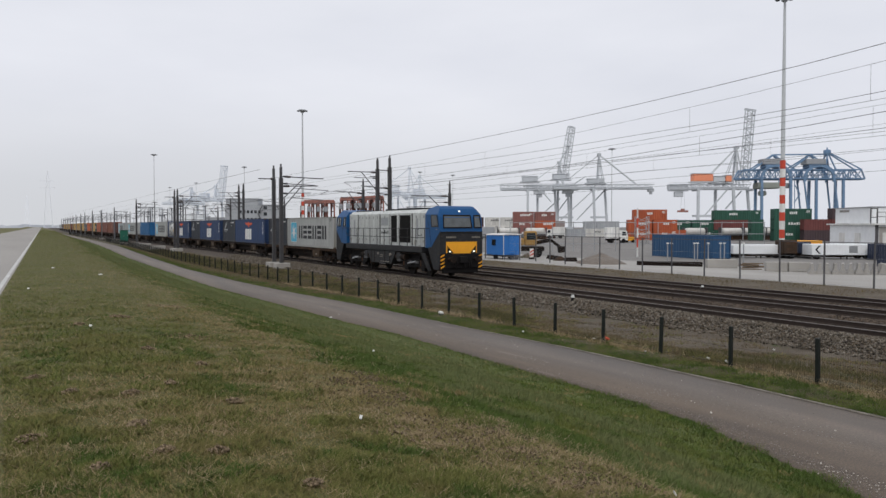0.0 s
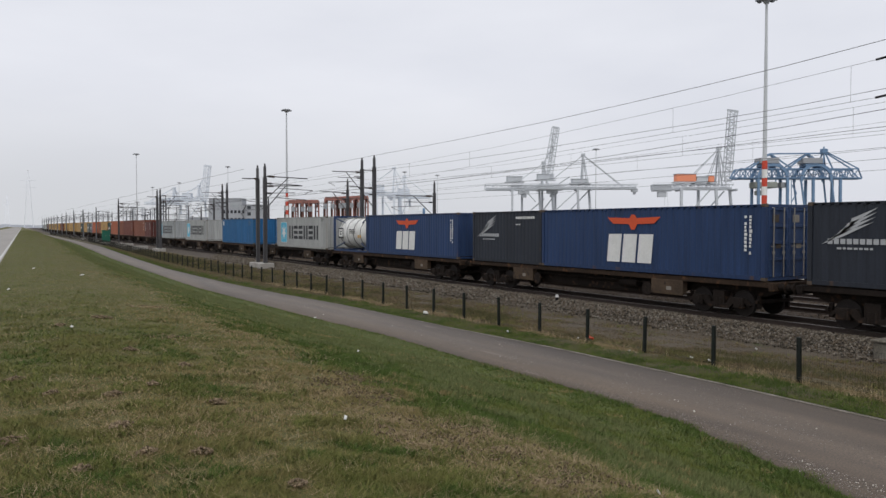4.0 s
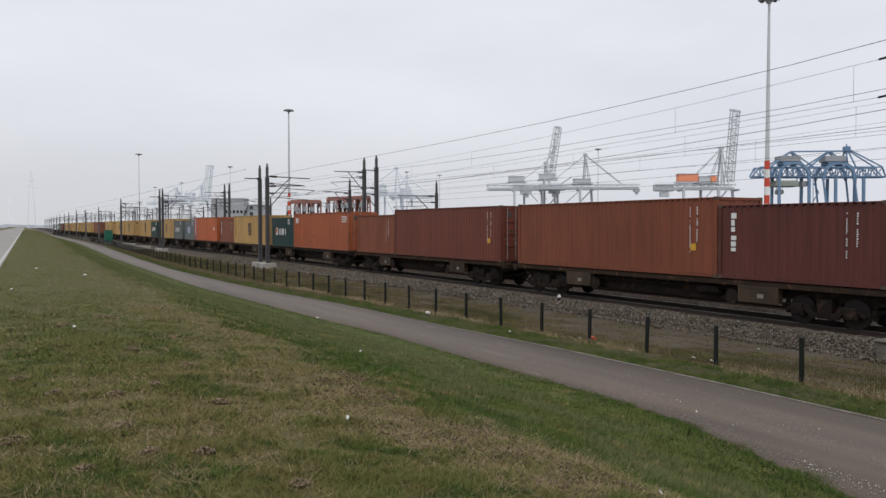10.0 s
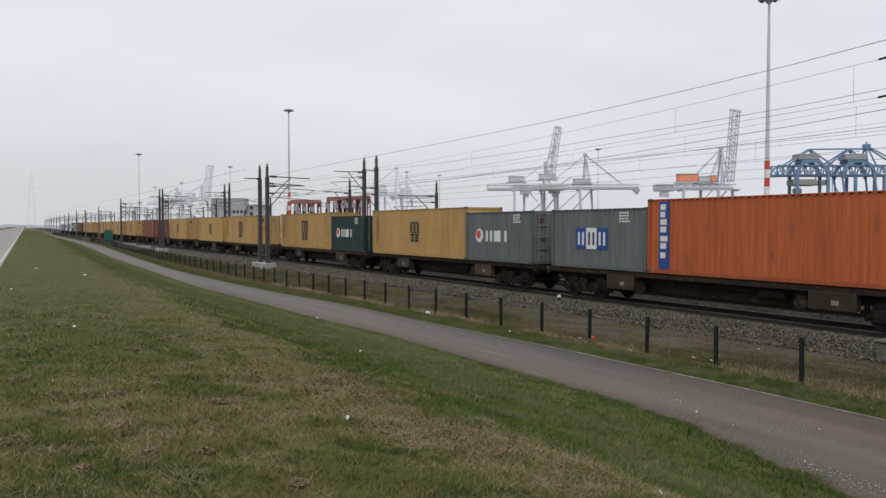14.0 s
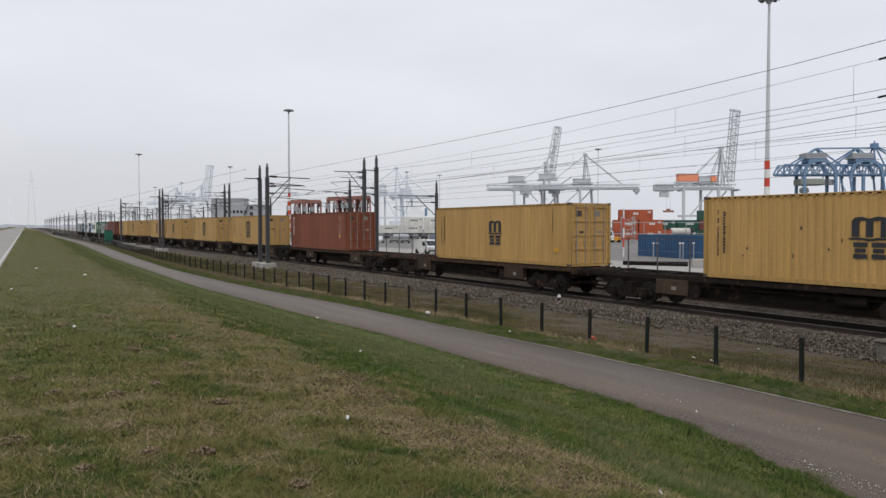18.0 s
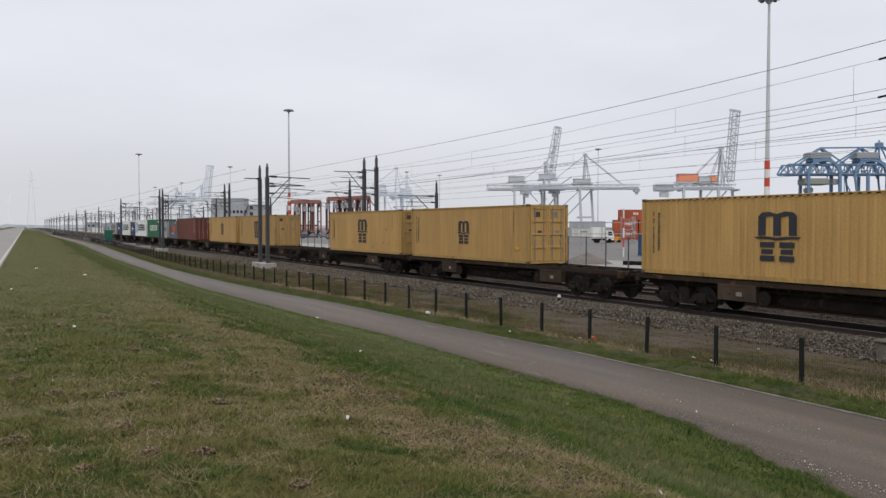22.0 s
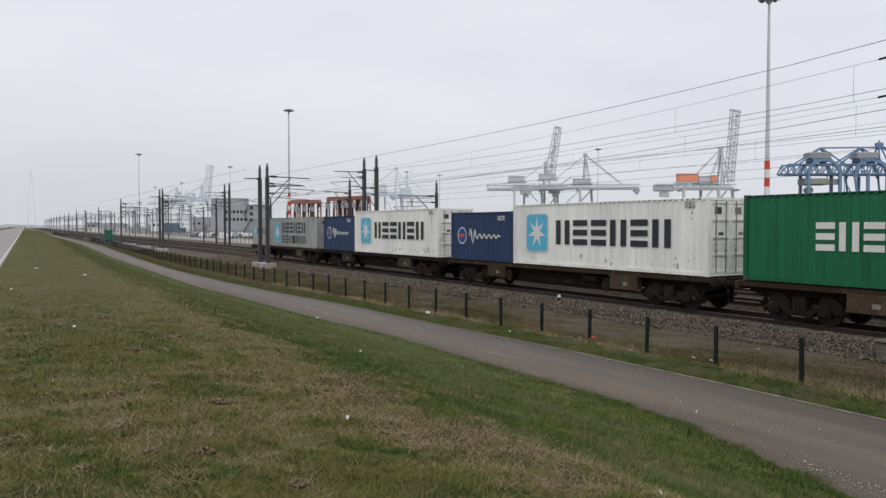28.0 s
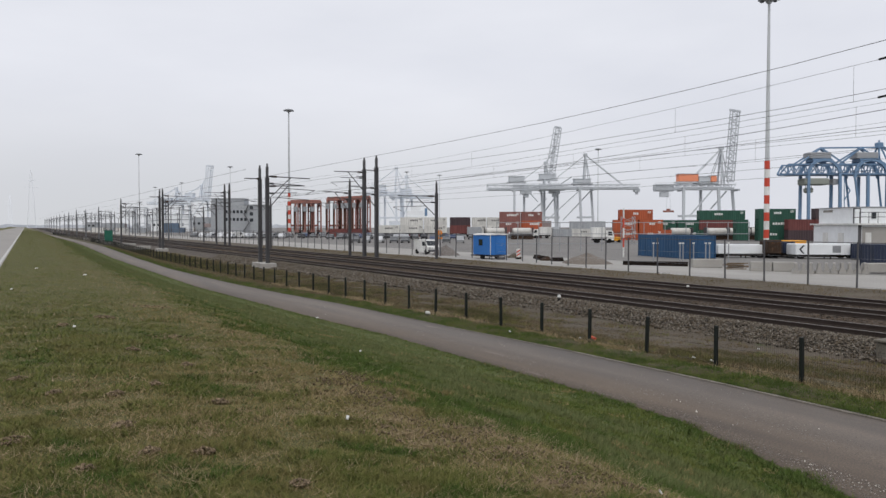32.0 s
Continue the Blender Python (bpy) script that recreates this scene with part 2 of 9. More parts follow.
def thing(name, label, category, m=None, group="", kind=""):
    ob = tagged(new(name), label, category, group, kind)
    ob.empty_display_size = 0.2
    if m is not None:
        ob.matrix_world = m
    return ob


def setting(name, shape, material, label, category=""):
    return tagged(part(name, shape, material, None), label, category, kind="structure")


# ---- ground ----
def ramp_at(pairs):
    xs, ys = [a for a, _ in pairs], [b for _, b in pairs]
    return lambda y: np.interp(y, xs, ys)


def bend(y):
    """How far the railway swings towards the harbour in the distance."""
    return np.where(np.asarray(y) > 330, 0.0245 * (np.asarray(y) - 330) ** 2 / (np.abs(np.asarray(y) - 330) + 120), 0.0)


low = ramp_at(((-60, -0.5), (12, -0.52), (26, -0.6), (50, -0.82), (72, -0.88), (100, -0.82), (140, -0.7), (220, -0.65), (2000, -0.65)))
road_edge = lambda y: -0.92 + 0.0252 * np.clip(y, -100, 900)
path_near = lambda y: ramp_at(((-60, 7.6), (4, 8.9), (6, 9.62), (7.9, 10.12), (10.2, 10.74), (13.6, 10.9), (18, 10.95), (23, 11.15), (28, 10.9), (36, 10.85), (50, 10.75), (70, 11.2), (100, 11.6), (150, 13.2), (200, 14.5), (330, 15.6), (2000, 15.6)))(y) + bend(y)
path_far = lambda y: ramp_at(((-60, 13.8), (8, 13.93), (12, 14.0), (18, 14.08), (24, 13.85), (34, 13.9), (42, 13.55), (55, 13.3), (74, 13.3), (100, 14.1), (150, 16.0), (200, 16.6), (330, 17.9), (2000, 17.9)))(y) + bend(y)
fence_line = lambda y: ramp_at(((-60, 15.47), (60, 15.5), (90, 15.6), (150, 17.3), (220, 18.2), (330, 18.8), (2000, 18.8)))(y) + bend(y)
STATIONS = np.concatenate([np.arange(-60, 2, 2.0), np.arange(2, 24, 0.3), np.arange(24, 120, 1.0), np.arange(120, 400, 6.0), np.arange(400, 1500, 40.0)])


def uneven(x, y):
    """Low swells of natural ground."""
    return np.sin(x * 2.1 + 1.1 * np.sin(y * 0.9)) * np.sin(y * 1.5 + x) + 0.5 * np.sin(x * 3.3 + y * 2.1)


def strip(name, lines, material, label, category="", steps=None, rough=0.0, ys=None):
    """A strip of ground: lines are (x of y, z of y) across it, steps how finely each gap is cut."""
    ys = STATIONS if ys is None else ys
    cols = []
    for i, ((xa, za), (xb, zb)) in enumerate(zip(lines, lines[1:])):
        n = (steps or [1] * 99)[i]
        for j in range(n + (i == len(lines) - 2)):
            t = j / n
            cols.append((xa(ys) * (1 - t) + xb(ys) * t, za(ys) * (1 - t) + zb(ys) * t))
    verts = np.array([np.stack([x + 0 * ys, ys, z + 0 * ys], -1) for x, z in cols])
    if rough:
        w = verts[1:-1]
        w[..., 2] += rough * uneven(w[..., 0], w[..., 1])
    nc, ny = len(cols), len(ys)
    i, j = np.meshgrid(np.arange(nc - 1), np.arange(ny - 1), indexing="ij")
    a = (i * ny + j).ravel()
    me = quick_mesh(name, verts.reshape(-1, 3), np.stack([a, a + ny, a + ny + 1, a + 1], -1))
    me.polygons.foreach_set("use_smooth", [True] * len(me.polygons))
    return setting(name, me, material, label, category)


def flat(v):
    return lambda y: v + 0 * np.asarray(y, dtype=float)


def shifted(f, d):
    return lambda y: f(y) + d


def grass_material(name, pairs, green):
    """Short mown grass: olive turf with dry straw patches, and greener where it is wet."""
    m = mat(name, pairs[0], 0.95, 0, pairs[1], 0.55, 1.0, 55, 0.4, 0.03, (1, 0.8, 1), pairs[2], green)
    return m


M["turf"] = grass_material("olive_mown_turf", ((0.088, 0.092, 0.029), (0.118, 0.104, 0.041), (0.068, 0.077, 0.022)), 0.6)
M["turf_green"] = grass_material("green_slope_turf", ((0.078, 0.104, 0.028), (0.106, 0.122, 0.041), (0.060, 0.086, 0.021)), 0.6)
M["verge"] = grass_material("dry_verge_turf", ((0.088, 0.073, 0.043), (0.066, 0.060, 0.030), (0.105, 0.085, 0.053)), 0.62)

crest_x = lambda y: ramp_at(((-60, 3.95), (30, 4.1), (60, 4.6), (150, 8.0), (330, 12.2), (600, 17.5), (2000, 28)))(y)
strip("road", [(shifted(road_edge, -7.0), flat(1.38)), (shifted(road_edge, -3.5), flat(1.44)), (road_edge, flat(1.38))], M["road"], "pale grey asphalt road on top of the dike", "road")
strip("road_line", [(shifted(road_edge, -0.17), flat(1.392)), (shifted(road_edge, -0.06), flat(1.388))], M["white_line"], "worn white edge line of the road", "road marking")
strip("ground_dike_far_side", [(flat(-1500), flat(-0.5)), (shifted(road_edge, -16), flat(-0.5)), (shifted(road_edge, -9), flat(1.3)), (shifted(road_edge, -7.0), flat(1.38))], M["turf"], "grass bank beyond the road", "grass bank")
strip("grass_bank", [(road_edge, flat(1.38)), (shifted(road_edge, 1.8), flat(1.42)), (crest_x, flat(1.09))], M["turf"], "mown olive-brown grass on top of the dike", "grass bank", [5, 14])
strip("grass_slope", [(crest_x, flat(1.09)), (shifted(path_near, -1.2), shifted(low, 0.12)), (path_near, shifted(low, -0.02))], M["turf_green"], "green grass slope above the cycle path", "grass bank", [16, 4])
strip("path", [(path_near, shifted(low, -0.06)), (path_near, shifted(low, 0.0)), (lambda y: (path_near(y) + path_far(y)) / 2, shifted(low, 0.04)), (path_far, shifted(low, 0.0)), (path_far, shifted(low, -0.06))], M["asphalt"], "grey asphalt cycle path beside the railway", "path")
strip("verge", [(path_far, shifted(low, -0.02)), (shifted(fence_line, -0.5), shifted(low, 0.05)), (shifted(fence_line, 0.7), shifted(low, 0.03)), (lambda y: np.maximum(17.6, fence_line(y) + 1.0) + 0 * y, flat(-0.70))], M["verge"], "dry grass verge with earth along the fence", "verge", [3, 3, 4], 0.02)
strip("track_ditch", [(lambda y: np.maximum(17.6, fence_line(y) + 1.0) + 0 * y, flat(-0.70)), (lambda y: 20.0 + bend(y), flat(-0.68)), (lambda y: 21.0 + bend(y), flat(-0.61))], M["dirt"], "strip of dusty earth below the ballast", "earth", [8, 3], 0.03)
strip("ballast_shoulder", [(lambda y: 21.0 + bend(y), flat(-0.61)), (lambda y: 21.75 + bend(y), flat(-0.32)), (lambda y: 22.2 + bend(y), flat(-0.31))], M["gravel"], "shoulder of grey-brown crushed stone beside the tracks", "ballast", [5, 3], 0.012)
strip("ballast", [(lambda y: 22.2 + bend(y), flat(-0.31)), (lambda y: 33.3 + bend(y), flat(-0.31)), (lambda y: 34.6 + bend(y), flat(-0.52))], M["shaded_gravel"], "bed of dark brown crushed-stone ballast under the railway tracks", "ballast", [8, 3], 0.012)
strip("ground_strip", [(lambda y: 34.6 + bend(y), flat(-0.52)), (lambda y: 40.6 + bend(y), flat(-0.36))], M["dirt"], "strip of rough earth along the terminal fence", "verge", [6], 0.03)
strip("terminal_road", [(lambda y: 40.6 + bend(y), flat(-0.36)), (lambda y: 54.5 + bend(y), flat(-0.50))], M["service_road"], "pale concrete service road inside the terminal fence", "road")
strip("terminal_paving", [(lambda y: 54.5 + bend(y), flat(-0.50)), (lambda y: 60 + bend(y), flat(-0.6)), (lambda y: 120 + bend(y), flat(-0.6)), (flat(600), flat(-0.6)), (flat(2600), flat(-0.6))], M["apron"], "pale concrete paving of the container terminal", "paving")


# ---- railway ----
TRACKS = (23.3, 27.7, 31.7)
RAIL_Z = -0.12
RAIL_Y = np.concatenate([np.arange(-60, 330, 30.0), np.arange(330, 1300, 30.0)])


def rail_mesh(name, outline):
    """A rail's section of (x, z) pairs, drawn along the line."""
    n, b = len(outline), Bld()
    vs = [(x + float(bend(y)), y, z) for y in RAIL_Y for x, z in outline]
    fs = [(k * n + i, k * n + (i + 1) % n, (k + 1) * n + (i + 1) % n, (k + 1) * n + i) for k in range(len(RAIL_Y) - 1) for i in range(n)]
    return b.add(vs, fs).mesh(name)


RAIL = rail_mesh("rail", [(-0.07, -0.172), (0.07, -0.172), (0.07, -0.155), (0.012, -0.14), (0.012, -0.045), (0.035, -0.035), (0.035, -0.008), (-0.035, -0.008), (-0.035, -0.035), (-0.012, -0.045), (-0.012, -0.14), (-0.07, -0.155)])
RAIL_HEAD = rail_mesh("running_surface", [(-0.036, -0.008), (0.036, -0.008), (0.030, 0.0), (-0.030, 0.0)])
SLEEPER = Bld().box(-1.25, -0.13, -0.21, 1.25, 0.13, -0.175, 0.02).mesh("sleeper")


def railway():
    for k, x in enumerate(TRACKS):
        tr = thing("railway_track", "straight railway track with rusty rails on concrete sleepers", "railway track", pose(x, 0, RAIL_Z), "tracks side by side")
        tr["kind"] = "structure"
        for sx in (-0.7525, 0.7525):
            ra = part("rail", RAIL, M["rail"], tr, "", pose(sx, 0, 0))
            part("running_surface", RAIL_HEAD, M["rail_top"], ra, "polished steel running surface")
        for i in range((290, 240, 200)[k]):
            part("sleeper", SLEEPER, M["sleeper"], tr, "", pose(0, 4 + i * 0.6, 0))


railway()


# ---- overhead line ----
def h_beam(b, z0, z1, w, y=0.0):
    b.box(-w / 2, y - w / 2, z0, -w / 2 + 0.02, y + w / 2, z1)
    b.box(w / 2 - 0.02, y - w / 2, z0, w / 2, y + w / 2, z1)
    b.box(-w / 2 + 0.02, y - 0.012, z0, w / 2 - 0.02, y + 0.012, z1)


def mast(x, y, h, arms, foundation, thick=0.30, steel="mast"):
    """A dark H-section mast; arms are (reach, height, rise)."""
    base = -0.45
    t = thing("overhead_line_mast", "dark steel overhead-line mast beside the tracks" + (" on a concrete block" if foundation else ""), "mast", pose(x, y, base), "overhead line masts")
    b = Bld()
    h_beam(b, 0.0, h - base - 1.2, thick)
    part("post", b, M[steel], t)
    b = Bld().box(-thick * 0.36, -thick * 0.36, h - base - 1.2, thick * 0.36, thick * 0.36, h - base - 0.25, 0.03)
    b.box(-thick * 0.2, -thick * 0.2, h - base - 0.25, thick * 0.2, thick * 0.2, h - base)
    part("mast_top", b, M[steel], t)
    if foundation:
        part("foundation", Bld().box(-0.62, -0.62, -0.35, 0.62, 0.62, 0.22, 0.04), M["concrete"], t, "pale concrete foundation block")
    for reach, z, rise in arms:
        b = Bld()
        b.rod((0, 0, z - base), (reach, 0, z - base + rise), 0.045)
        if abs(reach) > 1.5:
            b.rod((0, 0, z - base - 0.62), (reach * 0.8, 0, z - base - 0.62 + rise * 0.8), 0.035)
            b.rod((0, 0, z - base - 2.1), (reach * 0.55, 0, z - base + rise * 0.5), 0.045)
            b.rod((reach * 0.3, 0, z - base - 1.0), (reach * 1.12, 0, z - base - 1.15), 0.03)
            for iz in (0.0, 0.62):
                b.rod((reach * 0.06, 0, z - base - iz), (reach * 0.06 + (0.35 if reach > 0 else -0.35), 0, z - base - iz), 0.085, 8)
            b.rod((reach * 1.12, 0, z - base - 1.15), (reach * 0.9, 0, z - base - 1.55), 0.022)
        arm = part("cantilever", b, M[steel], t, "thin steel cantilever arm")
        part("insulator", Bld().rod((reach * 0.10, 0, z - base + rise * 0.1), (reach * 0.22, 0, z - base + rise * 0.22), 0.09, 8), M["rusty"], arm, "brown ribbed insulator")
    return t


def masts():
    # pairs on concrete blocks on the near side, then singles about thirty metres apart
    for y, h in ((66.6, 8.45), (68.8, 8.45), (116.8, 8.4), (119.2, 8.4), (161, 8.3), (200, 7.5), (232, 7.5), (262, 8.0), (292, 7.8), (312, 7.5), (338, 7.5), (360, 7.4), (384, 7.4), (412, 7.4), (440, 7.4), (475, 7.4), (515, 7.4)):
        o = float(bend(y))
        paired = y in (68.8, 119.2)
        mast(20.3 + o, y, h, ((-1.4, 7.25, 0.0),) if paired else ((3.9, 7.35, -0.1), (3.4, 6.5, 0.1)) if y < 180 else ((3.0, 6.4, 0.1),), y < 240, steel="mast" if y < 180 else "hazed_mast")
    # the far side
    for y, h in ((73.4, 10.3), (76.5, 10.3), (132.8, 10.3), (135.9, 10.3), (142, 8.1), (188, 9.8), (200, 8.2), (239, 8.3), (251, 7.9), (285, 8.0), (294, 7.8), (325, 8.9), (366, 9.0), (410, 8.4), (450, 8.4), (495, 8.4), (545, 8.4)):
        o = float(bend(y))
        if y in (76.5, 135.9):
            mast(33.9 + o, y, h, ((-3.4, 8.75, 0.0), (-0.9, 8.3, 0.0)), False, 0.34)
        else:
            mast(33.9 + o, y, h, ((-3.2, min(6.9, h - 1.3), 0.2), (-1.1, h - 1.55, 0.0)), False, 0.34 if y < 140 else 0.27, "mast" if y < 180 else "hazed_mast")
    for x, y, h in ((33.5, 79.5, 8.2), (38.9, 69.6, 7.6), (36.5, 118, 7.4), (37, 166, 7.2), (36, 222, 7.8), (36, 330, 8.0), (38, 395, 8.0)):
        mast(x + float(bend(y)), y, h, ((-4.4, 6.05, 0.0),) if x > 38.5 else ((-3.2, 6.6, 0.2),), False, 0.26, "mast" if y < 180 else "hazed_mast")


masts()


def wires():
    """Contact wires, bearer wires with droppers, and feeders."""
    ys = [-60, -20, 12, 15, 20, 25, 31, 37, 45, 58, 73, 133, 193, 253, 313, 373, 433, 493, 553, 650]
    contact = (((12, 7.0), (16, 6.88), (25, 6.66), (34, 6.46), (45, 6.2), (73, 5.8)), ((12, 6.34), (30, 6.27), (45, 6.1), (73, 5.8)), ((12, 6.3), (25, 6.12), (33, 6.2), (73, 5.8)))
    bearer = (((12, 8.2), (14.2, 8.08), (16.1, 7.98), (20.3, 7.77), (25.4, 7.58), (33.9, 7.28), (45, 7.1), (73, 7.2)), ((12, 7.62), (16.9, 7.46), (19.1, 7.38), (24.1, 7.2), (30.1, 7.13), (40.3, 6.85), (73, 7.1)), ((12, 7.5), (19.3, 7.28), (27.5, 7.14), (34.5, 7.03), (45, 6.9), (73, 7.1)))
    for k, x in enumerate(TRACKS):
        line = thing("overhead_line", "contact wire hung from a bearer wire above the track", "overhead wire", None, "overhead lines")
        lo_z, hi_z = ramp_at(contact[k]), ramp_at(bearer[k])
        for a, b2 in zip(ys, ys[1:]):
            n = max(2, int((b2 - a) / 9))
            at = [(x + float(bend(y)), y) for y in np.linspace(a, b2, n + 1)]
            sag = lambda i: (-0.35 * math.sin(math.pi * i / n) if b2 - a > 30 else 0.0)
            part("contact_wire", Bld().line([(q[0], q[1], float(lo_z(q[1]))) for q in at], 0.0075, 4), M["wire"], line)
            part("bearer_wire", Bld().line([(q[0], q[1], float(hi_z(q[1])) + sag(i)) for i, q in enumerate(at)], 0.0065, 4), M["wire"], line)
        if k == 0:
            for z in (8.10, 6.95):
                part("section_insulator", Bld().rod((x, 13.6, z + 0.03), (x, 14.1, z - 0.01), 0.035, 8), M["black"], line, "dark rod insulator in the wire")
    for k, y in ((0, 14.9), (0, 22.3), (0, 30), (0, 37.6), (0, 45), (1, 17.6), (1, 25.9), (1, 34), (1, 42), (2, 25.2), (2, 33), (2, 41)):
        x = TRACKS[k]
        tagged(part("dropper", Bld().rod((x, y, float(ramp_at(contact[k])(y))), (x, y, float(ramp_at(bearer[k])(y))), 0.0045, 4), M["wire"], None), "thin dropper between contact and bearer wire", "overhead wire", "droppers")
    for x, hs, r in ((33.9, ((20, 11.2), (23.4, 10.99), (29.5, 10.77), (37, 10.57), (49.4, 10.33), (73, 10.3), (133, 10.2)), 0.015), (33.9, ((20, 9.06), (23.4, 8.91), (29.5, 8.76), (37, 8.68), (49.4, 8.5), (73, 8.7), (133, 8.7)), 0.012), (33.9, ((20, 8.16), (23.4, 7.98), (29.5, 7.77), (37, 7.5), (49.4, 7.14), (73, 7.0), (133, 7.0)), 0.014), (33.2, ((20, 7.3), (37, 7.1), (73, 6.9), (133, 6.9)), 0.012), (20.2, ((60, 8.35), (133, 8.35)), 0.014), (36.5, ((20, 7.55), (46, 7.6), (133, 7.5)), 0.009), (36.5, ((20, 6.76), (46, 6.6), (133, 6.5)), 0.009), (36.5, ((20, 6.22), (46, 6.05), (133, 6.0)), 0.009), (36.5, ((20, 5.7), (46, 5.54), (133, 5.5)), 0.008)):
        hz = ramp_at(hs)
        feeder = thing("feeder_wire", "dark feeder wire along the mast tops", "overhead wire", None, "feeder wires")
        for a, b2 in zip(ys, ys[1:]):
            if x < 25 and a < 60:
                continue
            part("span", Bld().rod((x + float(bend(a)), a, float(hz(a))), (x + float(bend(b2)), b2, float(hz(b2))), r, 5), M["wire"], feeder)


wires()


# ---- near fence ----
def path_fence():
    ys = [1.43 + 2.396 * i for i in range(-8, 150)]
    f = thing("path_fence", "low dark green wire fence along the cycle path", "fence")
    post = Bld().box(-0.045, -0.045, 0, 0.045, 0.045, 1.07, 0.012).mesh("post")
    for y in ys:
        part("post", post, M["fence"], f, "", pose(float(fence_line(y)), y, float(low(y)), random.uniform(-1, 1), random.uniform(-1.2, 1.2), 0))
    for h in (0.12, 0.55, 0.97):
        part("wire", Bld().line([(float(fence_line(y)), y, float(low(y)) + h) for y in ys], 0.003, 4), M["fence"], f)
    # fine welded mesh between the posts
    vs, fs = [], []
    for a, b2 in zip(ys[6:88], ys[7:89]):
        for i in range(44):
            y = a + (b2 - a) * i / 44
            x, z, r = float(fence_line(y)), float(low(y)), 0.0016
            k = len(vs)
            vs += [(x, y - r, z + 0.05), (x, y + r, z + 0.05), (x, y + r, z + 0.98), (x, y - r, z + 0.98), (x - r, y, z + 0.05), (x + r, y, z + 0.05), (x + r, y, z + 0.98), (x - r, y, z + 0.98)]
            fs += [(k, k + 1, k + 2, k + 3), (k + 4, k + 5, k + 6, k + 7)]
    part("wire_mesh", quick_mesh("wire_mesh", vs, fs), M["fence"], f)["kind"] = "stuff"


path_fence()


def terminal_fence():
    ys = [10.8 + 2.96 * i for i in range(0, 74)]
    f = thing("terminal_fence", "tall mesh fence on dark posts along the terminal", "fence")
    post = Bld().box(-0.04, -0.04, 0, 0.04, 0.04, 2.62, 0.008).mesh("post")
    fx = lambda y: 40.6 + 3.2 * float(np.clip((y - 44) / 18, 0, 1)) - 2.6 * float(np.clip((y - 66) / 30, 0, 1))
    for y in ys:
        part("post", post, M["mast"], f, "", pose(fx(y), y, -0.46, random.uniform(-0.8, 0.8), random.uniform(-0.8, 0.8), 0))
    part("top_rail", Bld().line([(fx(y), y, 2.1) for y in ys], 0.022, 5), M["mast"], f)
    for h in (0.15, 0.9, 1.7):
        part("rail_wire", Bld().line([(fx(y), y, -0.46 + h) for y in ys], 0.008, 4), M["galv"], f)
    # slender wires of the mesh
    vs, fs = [], []
    for a, b2 in zip(ys[:30], ys[1:31]):
        for i in range(1, 16):
            y = a + (b2 - a) * i / 16
            x, k, r = fx(y), len(vs), 0.004
            vs += [(x - r, y - r, -0.4), (x + r, y + r, -0.4), (x + r, y + r, 2.1), (x - r, y - r, 2.1)]
            fs.append((k, k + 1, k + 2, k + 3))
    part("wire_mesh", quick_mesh("fence_wire_mesh", vs, fs), M["galv"], f)["kind"] = "stuff"


terminal_fence()


# ---- train ----
SPEED = ((0, 20.11), (6, 20.51), (12, 20.48), (18, 20.54), (24, 20.61), (32, 20.72))
FIRST = 58.36
PITCH = 19.817
LINE_X = 23.3


def gone(t):
    """Metres travelled since the start."""
    s, n = 0.0, 64
    v = lambda u: float(np.interp(u, [a for a, _ in SPEED], [b for _, b in SPEED]))
    for i in range(n):
        s += v(t * (i + 0.5) / n) * t / n
    return s


TIMES = [0, 1, 2, 4, 6, 8, 10, 12, 15, 18, 21, 24, 27, 30, 32]
GONE = [gone(t) for t in TIMES]
RUNNING = []


def runs(ob, u, x=0.0, z=0.0):
    """Notes that a thing rides with the train, u metres behind the first container's front."""
    RUNNING.append((ob, u, x, z))
    ob.matrix_world = pose(LINE_X + x, FIRST + u, z)
    return ob


SHAPES = {}


def shape(key, make):
    if key not in SHAPES:
        SHAPES[key] = make().mesh(key[0])
    return SHAPES[key]


WHEEL = Bld().rod((-0.068, 0, 0), (0.068, 0, 0), 0.46, 20).rod((-0.09, 0, 0), (-0.068, 0, 0), 0.2, 12).mesh("wheel")


def bogie_frame():
    b = Bld()
    for s in (-1, 1):
        b.prism([(-1.35, 0.42), (-1.15, 0.62), (-0.5, 0.66), (-0.35, 0.42), (0.35, 0.42), (0.5, 0.66), (1.15, 0.62), (1.35, 0.42), (1.3, 0.36), (1.1, 0.5), (0.7, 0.5), (0.45, 0.26), (-0.45, 0.26), (-0.7, 0.5), (-1.1, 0.5), (-1.3, 0.36)], "x", s * 1.0 - 0.07, s * 1.0 + 0.07)
        for y in (-0.9, 0.9):
            b.rod((s * 0.9, y, 0.46), (s * 1.18, y, 0.46), 0.15, 10)
        for y in (-0.12, 0.12):
            b.rod((s * 1.03, y, 0.28), (s * 1.03, y, 0.6), 0.08, 8)
        # axle guards, springs and brake hangers
        for y in (-0.9, 0.9):
            b.box(s * 1.06 - 0.09, y - 0.2, 0.3, s * 1.06 + 0.09, y + 0.2, 0.66, 0.02)
        for y in (-1.48, -0.36, 0.36, 1.48):
            b.box(s * 0.75 - 0.05, y - 0.06, 0.3, s * 0.75 + 0.05, y + 0.06, 0.74)
    for y in (-1.52, 1.52):
        b.box(-0.95, y - 0.04, 0.5, 0.95, y + 0.04, 0.62)
    b.box(-1.05, -0.25, 0.3, 1.05, 0.25, 0.86)
    return b


